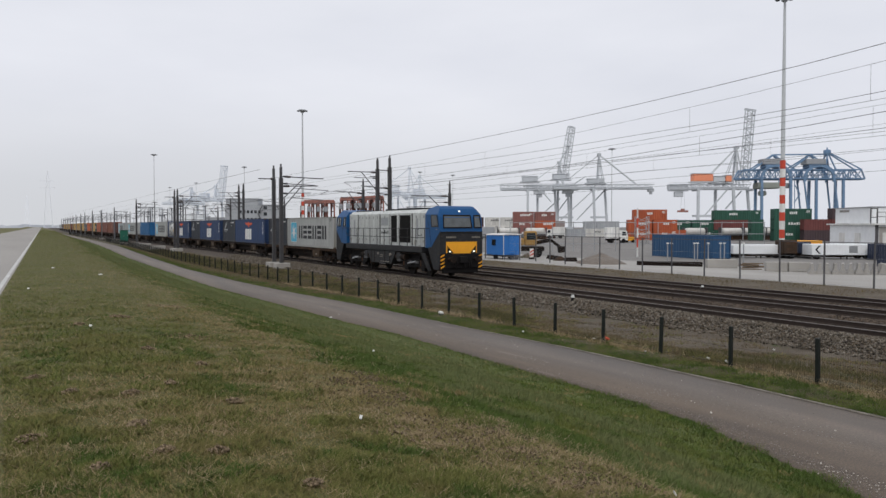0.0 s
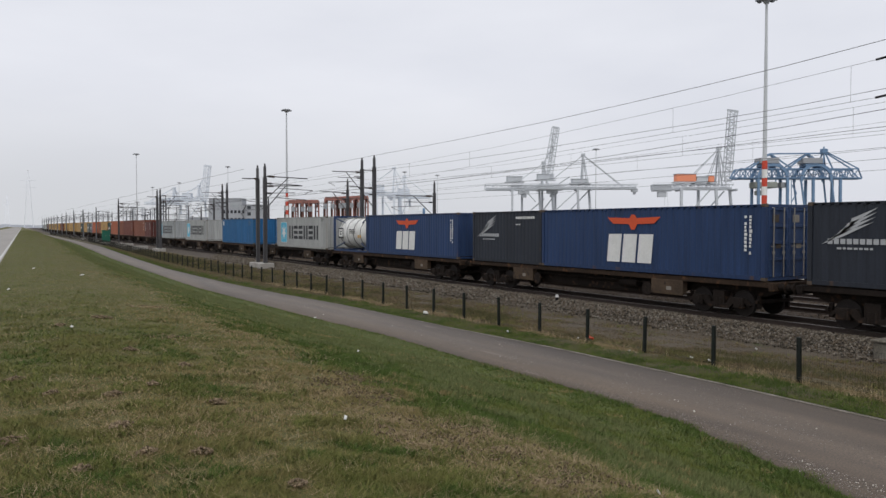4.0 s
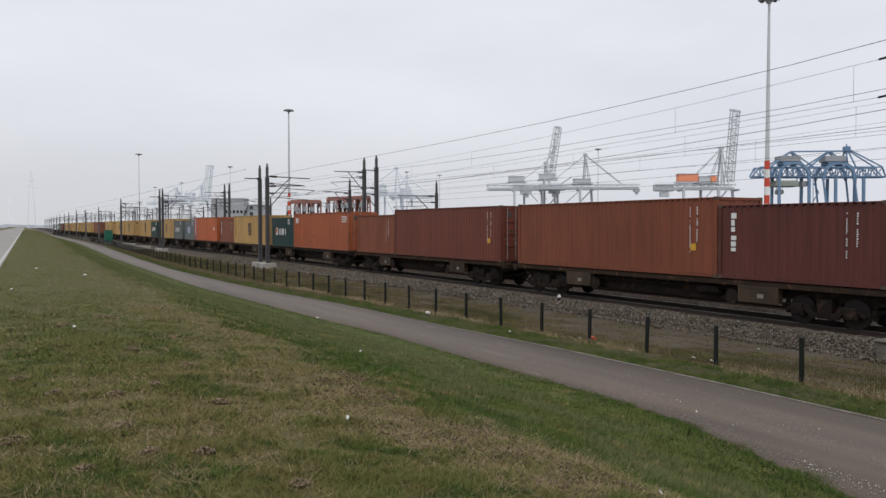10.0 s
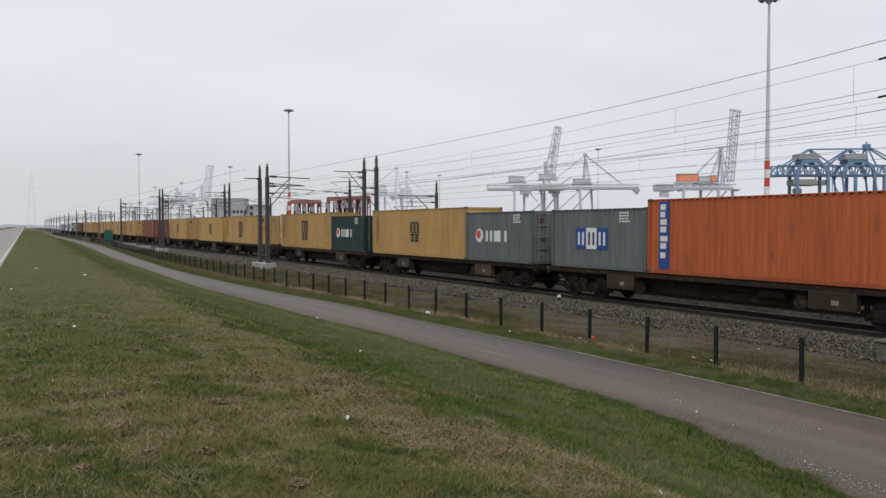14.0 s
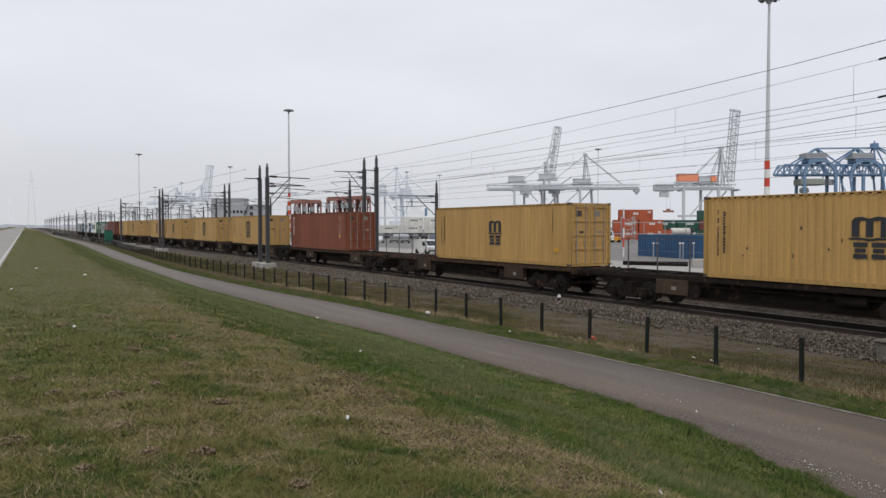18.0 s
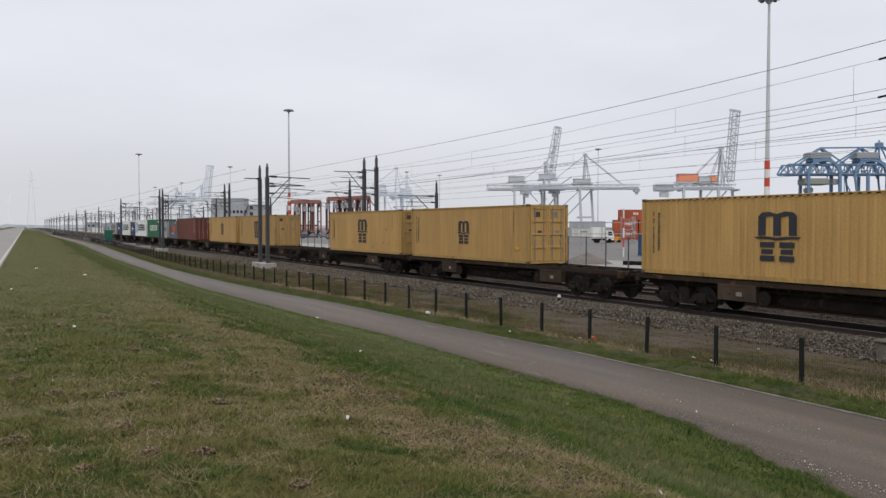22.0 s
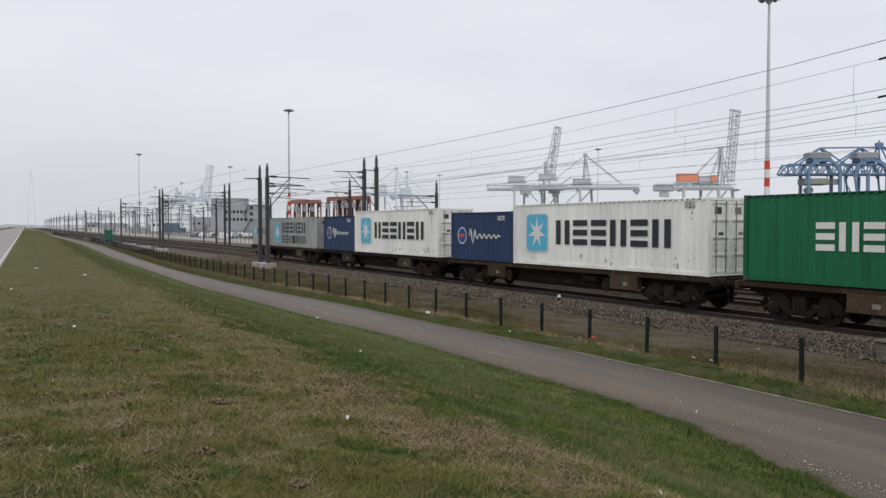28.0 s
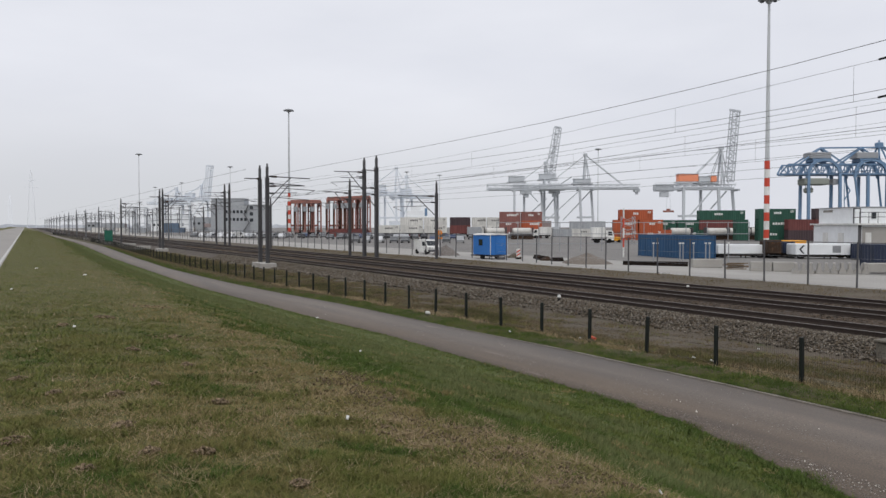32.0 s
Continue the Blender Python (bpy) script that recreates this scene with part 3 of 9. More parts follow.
def bogie(parent, y):
    bo = part("bogie", shape(("bogie",), bogie_frame), M["grime"], parent, "grimy two-axle bogie", pose(0, y, RAIL_Z))
    for yy in (-0.9, 0.9):
        part("axle", shape(("axle",), lambda: Bld().rod((-1.0, 0, 0), (1.0, 0, 0), 0.09, 8)), M["wheel"], bo, "", pose(0, yy, 0.46))
        for s in (-1, 1):
            part("wheel", WHEEL, M["wheel"], bo, "", pose(s * 0.75, yy, 0.46, 0, 0, 180 if s > 0 else 0))
    return bo


def buffer_shape():
    return Bld().rod((0, 0, 0), (0, 0.42, 0), 0.11, 10).rod((0, -0.18, 0), (0, 0, 0), 0.075, 10).rod((0, -0.21, 0), (0, -0.18, 0), 0.2, 14)


def wagon(k, rusty):
    """A sixty-foot container wagon; its loading length starts at y = 0."""
    w = runs(thing("container_wagon", "grimy flat container wagon with rust-brown frame on two bogies" if rusty else "dark grimy flat container wagon on two bogies", "freight wagon", None, "train wagons"), k * PITCH)
    body = M["rusty"] if rusty else M["grime"]

    def sills():
        b = Bld()
        for s in (-1, 1):
            # fish-bellied side sill
            b.prism([(-0.15, 1.155), (18.44, 1.155), (18.44, 0.80), (17.9, 0.62), (14.0, 0.62), (13.0, 0.36), (5.3, 0.36), (4.3, 0.62), (0.4, 0.62), (-0.15, 0.80)], "x", s * 0.62 - 0.05, s * 0.62 + 0.05)
        return b

    part("centre_sill", shape(("centre_sill",), sills), M["grime"], w)

    def cross():
        b = Bld()
        for s in (-1, 1):
            b.box(s * 1.13 - 0.05, -0.15, 0.98, s * 1.13 + 0.05, 18.44, 1.15)
        for i in range(13):
            y = 0.1 + i * 1.5
            b.box(-1.08, y - 0.07, 1.0, 1.08, y + 0.07, 1.14)
        return b

    part("side_sill", shape(("side_sill",), cross), body, w, "rust-streaked side sill" if rusty else "")
    part("headstock", shape(("headstock",), lambda: Bld().box(-1.25, -0.32, 0.86, 1.25, -0.15, 1.15, 0.02)), body, w)
    part("headstock", SHAPES[("headstock",)], body, w, "", pose(0, 18.76, 0))
    for y, r in ((-0.32, 0), (18.61, 180)):
        for s in (-1, 1):
            part("buffer", shape(("buffer",), buffer_shape), M["grime"], w, "", pose(s * 0.875, y - 0.42 if r == 0 else y + 0.42, 1.0, 0, 0, r))
    for y in (0.06, 6.05, 6.2, 12.15, 12.3, 18.2):
        for s in (-1, 1):
            part("twist_lock", shape(("twist_lock",), lambda: Bld().box(-0.09, -0.07, 1.15, 0.09, 0.07, 1.18, 0.01)), M["rusty"], w, "", pose(s * 1.1, y, 0))
    for y in (3.6, 12.95):
        pan = part("equipment_panel", shape(("equipment_panel",), lambda: Bld().box(-1.19, 0, 0.42, -1.13, 1.6, 1.0, 0.015).box(-1.2, 0.1, 0.92, -1.19, 1.5, 0.97).box(-1.13, 0.03, 0.5, -0.9, 1.57, 0.98)), M["panel"], w, "dusty brown equipment panel", pose(0, y, 0))
        part("data_plate", shape(("data_plate",), lambda: Bld().box(-1.198, 0.55, 0.6, -1.192, 0.8, 0.74)), M["pale_plate"], pan, "small faded data plate")
    for y in (5.5, 12.7):
        part("brake_wheel", shape(("brake_wheel",), lambda: Bld().rod((-1.12, 0, 0.56), (-1.05, 0, 0.56), 0.27, 16).rod((-1.06, 0, 0.56), (-0.6, 0, 0.56), 0.03, 6)), M["grime"], w, "", pose(0, y, 0))
    # rods, plus a plate added between the sills to keep the underside dark
    part("brake_rod", shape(("brake_rod",), lambda: Bld().rod((-0.9, 5.4, 0.8), (-0.9, 12.9, 0.8), 0.03, 6).rod((0.9, 5.4, 0.8), (0.9, 12.9, 0.8), 0.03, 6).box(-0.56, 5.3, 0.64, 0.56, 13.0, 0.7)), M["grime"], w)
    part("air_tank", shape(("air_tank",), lambda: Bld().rod((-0.85, 6.2, 0.72), (-0.85, 7.2, 0.72), 0.16, 12)), M["grime"], w)
    part("brake_cylinder", shape(("brake_cylinder",), lambda: Bld().rod((-0.5, 7.5, 0.72), (-0.5, 9.2, 0.72), 0.2, 12).rod((0.3, 9.8, 0.7), (0.3, 11.0, 0.7), 0.17, 12)), M["grime"], w)
    for y in (2.05, 16.25):
        bogie(w, y)
    return w


def corrugated(length, z0, z1, pitch, depth):
    """A panel in the plane x = 0 with trapezoid ribs that stand out to -x."""
    ys = [0.0]
    offs = [0.0]
    n = int(length / pitch)
    p = length / n
    for i in range(n):
        y = i * p
        for u, o in ((0.12, 0), (0.32, -depth), (0.80, -depth), (1.0, 0)):
            ys.append(y + u * p)
            offs.append(o)
    vs = [(o, y, z) for z in (z0, z1) for y, o in zip(ys, offs)]
    m = len(ys)
    b = Bld().add(vs, [(i, i + 1, m + i + 1, m + i) for i in range(m - 1)])
    return b


def container(length, height, colour, w_index, start, door, ribs=0.28, label="", smooth=False, frame=None, deep=False):
    """A shipping container; local y runs from its leading end (y = 0) to its rear, base at z = 0."""
    hw = 1.219
    c = runs(thing("shipping_container", label, "container", None, "containers on the train"), w_index * PITCH + start, 0, 1.18)
    fr = frame or colour
    key = (round(length, 2), round(height, 2))
    depth = 0.004 if smooth else 0.034 if deep else 0.017
    zs0, zs1 = 0.16, height - 0.10
    side = shape(("side_wall", *key, smooth, deep), lambda: corrugated(length - 0.32, zs0, zs1, 0.9 if smooth else ribs, depth))
    part("side_wall", side, colour, c, "", pose(-hw + 0.045, 0.16, 0))
    part("side_wall", side, colour, c, "", pose(hw - 0.045, length - 0.16, 0, 0, 0, 180))
    end = shape(("end_wall", round(height, 2), smooth, deep), lambda: corrugated(2 * hw - 0.3, zs0, zs1, 0.9 if smooth else 0.25, depth))
    for y, r in ((0.05, 90), (length - 0.05, -90)):
        if y < 1 and door:
            continue
        part("end_wall", end, colour, c, "", pose((hw - 0.15) if r > 0 else (-hw + 0.15), y, 0, 0, 0, r))
    part("roof", shape(("roof", *key), lambda: Bld().box(-hw + 0.06, 0.06, height - 0.06, hw - 0.06, length - 0.06, height - 0.03)), colour, c)
    part("floor", shape(("floor", *key), lambda: Bld().box(-hw + 0.06, 0.06, 0.05, hw - 0.06, length - 0.06, 0.15)), M["grime"], c)
    for s in (-1, 1):
        for y in (0, length - 0.16):
            part("corner_post", shape(("corner_post", key[1]), lambda: Bld().box(-0.07, 0, 0.118, 0.07, 0.16, height - 0.118, 0.012)), fr, c, "", pose(s * (hw - 0.07), y, 0))
            for z in (0, height - 0.118):
                part("corner_casting", shape(("corner_casting",), lambda: Bld().box(-0.081, 0, 0, 0.081, 0.178, 0.118, 0.014)), M["cast"] if not smooth else fr, c, "", pose(s * (hw - 0.079), y if y < 1 else y - 0.018, z))
        part("bottom_rail", shape(("bottom_rail", key[0]), lambda: Bld().box(-0.03, 0.178, 0.02, 0.03, length - 0.178, 0.16)), fr, c, "", pose(s * (hw - 0.035), 0, 0))
        part("top_rail", shape(("top_rail", key[0]), lambda: toothed_rail(length)), fr, c, "", pose(s * (hw - 0.035), 0, height))
    for y in (0.0, length - 0.1):
        part("end_rail", shape(("end_rail",), lambda: Bld().box(-hw + 0.16, 0.0, 0, hw - 0.16, 0.1, 0.1)), fr, c, "", pose(0, y, 0.02))
        part("end_rail", SHAPES[("end_rail",)], fr, c, "", pose(0, y, height - 0.12))
    if door:
        leaf = shape(("door", key[1]), lambda: door_leaf(height))
        for s in (-1, 1):
            d = part("door", leaf, colour, c, "door leaf with locking bars", pose(s * 0.53, 0.06, 0))
            for x in (-0.26, 0.26):
                part("locking_bar", shape(("locking_bar", key[1]), lambda: Bld().rod((0, 0, 0.14), (0, 0, height - 0.12), 0.022, 6).box(-0.05, -0.01, 0.9, 0.05, 0.02, 1.0).box(-0.16, -0.03, 1.15, 0.02, -0.01, 1.18)), M["bar_steel"], d, "galvanised locking bar", pose(x, -0.065, 0))
            for px, pz, pw, ph in ((-0.1, height - 0.62, 0.34, 0.26), (0.05, height - 1.5, 0.26, 0.22)):
                part("data_plate", shape(("door_plate", pw), lambda: Bld().box(-pw / 2, -0.008, 0, pw / 2, 0, ph)), M["door_print"] if s < 0 else M["pale_plate"], d, "", pose(px, -0.005, pz))
    return c


def toothed_rail(length):
    """The top side rail, with the ends of the wall's corrugations standing out below it."""
    b = Bld().box(-0.03, 0.178, -0.062, 0.03, length - 0.178, -0.02, 0.01)
    n = int((length - 0.4) / 0.28)
    for i in range(n):
        y = 0.2 + (length - 0.4) * i / n
        b.box(-0.028, y, -0.115, 0.028, y + 0.15, -0.062)
    return b


def door_leaf(height):
    """A door leaf: flat edge frame, three cross members and recessed fields."""
    b = Bld().box(-0.52, 0.0, 0.13, 0.52, 0.02, height - 0.13)
    for x in (-0.52, 0.42):
        b.box(x, -0.045, 0.13, x + 0.1, 0.0, height - 0.13, 0.008)
    for i in range(5):
        z = 0.13 + i * (height - 0.36) / 4
        b.box(-0.42, -0.045, z, 0.42, 0.0, z + 0.10, 0.008)
    for i in range(4):
        z = 0.45 + i * (height - 0.9) / 3
        b.box(-0.545, -0.055, z - 0.05, -0.44, -0.045, z + 0.05).box(0.44, -0.055, z - 0.05, 0.545, -0.045, z + 0.05)
    return b


M["door_print"] = mat("dark_door_print", (0.05, 0.04, 0.035), 0.8, 0, (0.09, 0.07, 0.05), 6)
M["pale_plate"] = mat("faded_data_plate", (0.24, 0.22, 0.19), 0.8, 0, (0.12, 0.1, 0.08), 6)
M["cast"] = mat("worn_corner_steel", (0.10, 0.075, 0.055), 0.8, 0, (0.06, 0.045, 0.035), 5)
M["bar_steel"] = mat("locking_bar_steel", (0.30, 0.29, 0.27), 0.55, 0.4, (0.2, 0.17, 0.14), 4)
P = {
    "grey": paint("light_grey_container_paint", (0.395, 0.405, 0.395), (0.20, 0.16, 0.12), 0.70),
    "pale": paint("pale_blue_grey_container_paint", (0.38, 0.40, 0.405), (0.25, 0.2, 0.16), 0.70),
    "slate": paint("slate_container_paint", (0.140, 0.160, 0.160), (0.09, 0.08, 0.07), 0.68),
    "navy": paint("navy_container_paint", (0.020, 0.047, 0.126), (0.02, 0.024, 0.04), 0.70),
    "ink": paint("blue_black_container_paint", (0.024, 0.029, 0.041), (0.035, 0.034, 0.034), 0.70),
    "blue": paint("azure_container_paint", (0.014, 0.112, 0.275), (0.02, 0.05, 0.1), 0.70),
    "brown": paint("red_brown_container_paint", (0.165, 0.045, 0.028), (0.09, 0.03, 0.02), 0.68),
    "rust": paint("orange_brown_container_paint", (0.225, 0.066, 0.032), (0.11, 0.035, 0.02), 0.68),
    "wine": paint("wine_red_container_paint", (0.12, 0.035, 0.028), (0.07, 0.025, 0.02), 0.68),
    "orange": paint("faded_orange_container_paint", (0.385, 0.098, 0.038), (0.16, 0.06, 0.035), 0.64),
    "bright": paint("bright_orange_container_paint", (0.47, 0.112, 0.034), (0.2, 0.06, 0.03), 0.6),
    "mustard": paint("mustard_container_paint", (0.51, 0.308, 0.103), (0.34, 0.195, 0.075), 0.66, 0.55, 0.15),
    "green": paint("green_container_paint", (0.008, 0.135, 0.055), (0.01, 0.06, 0.03), 0.70),
    "teal": paint("dark_green_container_paint", (0.011, 0.044, 0.041), (0.02, 0.03, 0.03), 0.70),
    "reefer": paint("white_reefer_paint", (0.90, 0.90, 0.86), (0.55, 0.52, 0.47), 0.74, 0.5, 0.12),
}
# posts and rails of the same paint, scraped and stained with rust
STAINED = {}
for _k, _c in (("grey", (0.36, 0.36, 0.34)), ("pale", (0.34, 0.35, 0.34)), ("slate", (0.125, 0.14, 0.14)), ("navy", (0.019, 0.042, 0.112)), ("ink", (0.023, 0.027, 0.037)), ("blue", (0.017, 0.10, 0.225)), ("brown", (0.15, 0.042, 0.027)), ("rust", (0.2, 0.06, 0.03)), ("wine", (0.11, 0.033, 0.027)), ("orange", (0.36, 0.105, 0.045)), ("bright", (0.42, 0.105, 0.034)), ("mustard", (0.45, 0.28, 0.092)), ("green", (0.009, 0.12, 0.05)), ("teal", (0.012, 0.05, 0.047))):
    STAINED[_k] = paint("stained_" + _k + "_frame_paint", _c, (0.12, 0.062, 0.032), 0.60)
STAINED["reefer"] = P["reefer"]
F40, F20, STD, HIGH = 12.192, 6.058, 2.591, 2.896
# wagon: (slot start, length, height, colour, doors forward, picture, label)
A20, B40 = 12.23, 6.10
LOAD = [
    [(0, F40, STD, "grey", 0, "star", "light grey container with a star badge"), (A20, F20, STD, "ink", 0, "wing", "blue-black short container with a white wing emblem")],
    [(0, F40, STD, "navy", 0, "eagle", "navy blue container with a red wing emblem"), (A20, F20, STD, "ink", 0, "wing", "blue-black short container with a white wing emblem")],
    [(0, F40, STD, "navy", 1, "eagle", "navy blue container with a red wing emblem"), (A20, F20, STD, "ink", 0, "wing", "blue-black short container with a white wing emblem")],
    [(0, F40, STD, "navy", 0, "eagle", "navy blue container with a red wing emblem")],
    [(0, F40, STD, "grey", 0, "star", "light grey container with a star badge and rusty post")],
    [(0, F40, STD, "blue", 0, "patch", "azure blue corrugated container with a small white plate")],
    [(0, F40, STD, "grey", 0, "star", "light grey container with a star badge and rusty post")],
    [(0, F40, STD, "pale", 0, "star", "pale blue-grey container with a star badge")],
    [(0, F20, STD, "wine", 1, "tall", "wine-red short container with doors forward"), (B40, F40, HIGH, "rust", 0, "codes", "orange-brown tall corrugated steel container")],
    [(0, F40, HIGH, "brown", 1, "codes", "red-brown tall container with doors forward"), (A20, F20, STD, "rust", 0, "codes", "orange-brown short corrugated steel container")],
    [(0, F40, HIGH, "orange", 1, "cai", "faded orange tall container with dark scuffs"), (A20, F20, STD, "teal", 0, "disc", "dark green short container with a red and white disc")],
    [(0, F40, HIGH, "mustard", 1, "stamp", "mustard yellow tall container with a black emblem"), (A20, F20, STD, "rust", 0, "tall", "orange-brown short corrugated steel container")],
    [(0, F40, HIGH, "bright", 1, "band", "bright orange tall container with a blue lettered band"), (A20, F20, STD, "slate", 0, "flag", "slate grey short container with a blue and white panel")],
    [(0, F20, STD, "slate", 1, "disc", "slate grey short container with a red disc"), (B40, F40, HIGH, "mustard", 0, "stamp", "mustard yellow tall container with a black emblem")],
    [(0, F20, STD, "teal", 1, "disc", "dark green short container with a red and white disc"), (B40, F40, HIGH, "mustard", 0, "stamp", "mustard yellow tall container with a black emblem")],
    [(B40, F40, HIGH, "mustard", 1, "stamp", "mustard yellow tall container with a black emblem")],
    [(0, F40, HIGH, "mustard", 1, "stamp", "mustard yellow tall container with a black emblem")],
    [(0, F40, HIGH, "mustard", 1, "stamp", "mustard yellow tall container with a black emblem")],
    [(B40, F40, HIGH, "rust", 1, "tall", "orange-brown tall container with doors forward")],
    [(B40, F40, HIGH, "mustard", 1, "stamp", "mustard yellow tall container with a black emblem")],
    [(B40, F40, HIGH, "mustard", 1, "stamp", "mustard yellow tall container with a black emblem")],
    [(B40, F40, HIGH, "mustard", 1, "stamp", "mustard yellow tall container with a black emblem")],
    [(0, F40, HIGH, "mustard", 1, "stamp", "mustard yellow tall container with a black emblem")],
    [(B40, F40, HIGH, "mustard", 1, "stamp", "mustard yellow tall container with a black emblem")],
    [(0, F40, HIGH, "mustard", 1, "stamp", "mustard yellow tall container with a black emblem")],
    [(0, F40, HIGH, "brown", 1, "codes", "red-brown tall container with doors forward"), (A20, F20, STD, "slate", 0, "duo", "slate grey short container with an orange panel")],
    [(0, F20, STD, "grey", 1, "star", "light grey short container with a star badge"), (B40, F40, HIGH, "green", 0, "ever", "green tall container with white block lettering")],
    [(0, F40, HIGH, "reefer", 1, "star", "white refrigerated container with a star badge"), (A20, F20, STD, "navy", 0, "script", "navy blue short container with a white script")],
    [(0, F40, HIGH, "reefer", 1, "star", "white refrigerated container with a star badge and grime"), (A20, F20, STD, "navy", 0, "script", "navy blue short container with a white script")],
    [(0, F40, STD, "grey", 1, "star2", "light grey container with a star badge and two rows of lettering"), (A20, F20, STD, "grey", 0, "star", "light grey short container with a star badge")],
]


def train():
    for k, row in enumerate(LOAD):
        wagon(k, k % 3 != 1)
        for start, length, height, colour, door, picture, label in row:
            c = container(length, height, P[colour], k, start, bool(door), label=label, smooth=colour == "reefer", frame=STAINED[colour], deep=colour in ("blue", "grey", "pale"))
            artwork(c, length, height, picture, k)


# ---- lettering and badges on the containers ----
INK = mat("black_lettering_paint", (0.022, 0.024, 0.03), 0.6, 0, (0.05, 0.05, 0.055), 3)
CHALK = mat("white_lettering_paint", (0.72, 0.72, 0.70), 0.6, 0, (0.55, 0.55, 0.53), 3)
SKYB = mat("light_blue_badge_paint", (0.09, 0.42, 0.60), 0.6, 0, (0.13, 0.46, 0.62), 2)
SIGNAL = mat("red_badge_paint", (0.60, 0.085, 0.03), 0.6, 0, (0.5, 0.08, 0.03), 2)
ROYAL = mat("royal_blue_badge_paint", (0.022, 0.07, 0.27), 0.6)
AMBER = mat("amber_badge_paint", (0.62, 0.34, 0.04), 0.6)
MUTED = mat("greyed_white_lettering", (0.42, 0.43, 0.44), 0.7, 0, (0.3, 0.31, 0.32), 4)
FAINT = mat("faded_dark_lettering", (0.13, 0.13, 0.13), 0.7, 0, (0.2, 0.2, 0.19), 5)
GRIME_FILM = mat("grey_road_grime", (0.38, 0.365, 0.34), 0.9, 0, (0.28, 0.265, 0.245), 6)
SKIN = (-1.2165, -1.2105)


def stroke_shape(b, form, y, z0, z1, w):
    """One plain block sign of width w whose left edge lies at y and which runs towards -y."""
    x0, x1 = SKIN
    if form == "pair":
        b.box(x0, y - w * 0.34, z0, x1, y, z1).box(x0, y - w, z0, x1, y - w * 0.66, z1)
    elif form == "bar":
        b.box(x0, y - w * 0.62, z0, x1, y - w * 0.28, z1)
    elif form == "stack":
        h = z1 - z0
        for k in range(3):
            b.box(x0, y - w, z0 + h * 0.385 * k, x1, y, z0 + h * (0.385 * k + 0.23))
    else:
        b.box(x0, y - w, z0, x1, y, z1)
    return b


def row_of_shapes(c, length, u0, u1, z0, z1, forms, material, gap=0.26, name="lettering_bar"):
    n = len(forms)
    w = (u1 - u0) / (n + (n - 1) * gap)
    for i, f in enumerate(forms):
        y = length - (u0 + i * w * (1 + gap))
        part(name, stroke_shape(Bld(), f, y, z0, z1, w), material, c)


def small_codes(c, length, u0, u1, z0, z1, rows, material, upright=False, SKIN=SKIN):
    """Rows of unreadable small codes, as bars."""
    rng = random.Random(int(u0 * 100 + z0 * 10))
    b = Bld()
    for k in range(rows):
        if upright:
            u = u0 + (u1 - u0) * k / max(1, rows)
            z = z1
            while z > z0 + 0.06:
                wide = (u1 - u0) / rows * 0.6
                h = min(wide * rng.uniform(0.55, 0.95), 0.22)
                y = length - u
                b.box(SKIN[0], y - wide * rng.uniform(0.6, 1.0), z - h, SKIN[1], y, z)
                z -= h + (0.12 * wide + 0.02 if rng.random() < 0.8 else 0.14)
        else:
            z = z1 - (z1 - z0) * k / rows
            u = u0
            while u < u1 - 0.06:
                w = rng.uniform(0.07, 0.16)
                b.box(SKIN[0], length - u - w, z - (z1 - z0) / rows * 0.6, SKIN[1], length - u, z)
                u += w + 0.05
    part("small_print", b, material, c)["kind"] = "stuff"


def disc_mesh(u, z, r, length, n=28, skin=SKIN):
    b = Bld()
    return b.prism([(length - u + r * math.cos(2 * math.pi * i / n), z + r * math.sin(2 * math.pi * i / n)) for i in range(n)], "x", *skin)


def badge(c, length, u0, u1, z0, z1):
    y1, y0, r = length - u0, length - u1, 0.12 * (u1 - u0)
    out = []
    for cy, cz, a in ((y1 - r, z1 - r, 0), (y0 + r, z1 - r, 90), (y0 + r, z0 + r, 180), (y1 - r, z0 + r, 270)):
        out += [(cy + r * math.cos(radians(a + d)), cz + r * math.sin(radians(a + d))) for d in (0, 30, 60, 90)]
    rim = [((cy_ - (y0 + y1) / 2) * 1.05 + (y0 + y1) / 2, (cz_ - (z0 + z1) / 2) * 1.04 + (z0 + z1) / 2) for cy_, cz_ in out]
    part("badge_rim", Bld().prism(rim, "x", SKIN[0] + 0.002, SKIN[1]), CHALK, c, "thin white rim of the badge")
    plate = part("badge", Bld().prism(out, "x", *SKIN), SKYB, c, "light blue badge with a white star")
    cy, cz, big, small = (y0 + y1) / 2, (z0 + z1) / 2 + 0.01, 0.43 * (u1 - u0), 0.15 * (u1 - u0)
    star = [(cy + (big if i % 2 == 0 else small) * math.sin(math.pi * i / 7), cz + (big if i % 2 == 0 else small) * math.cos(math.pi * i / 7) * (z1 - z0) / (u1 - u0)) for i in range(14)]
    part("star", Bld().prism(star, "x", SKIN[0] - 0.004, SKIN[0]), CHALK, plate, "white seven-pointed star")


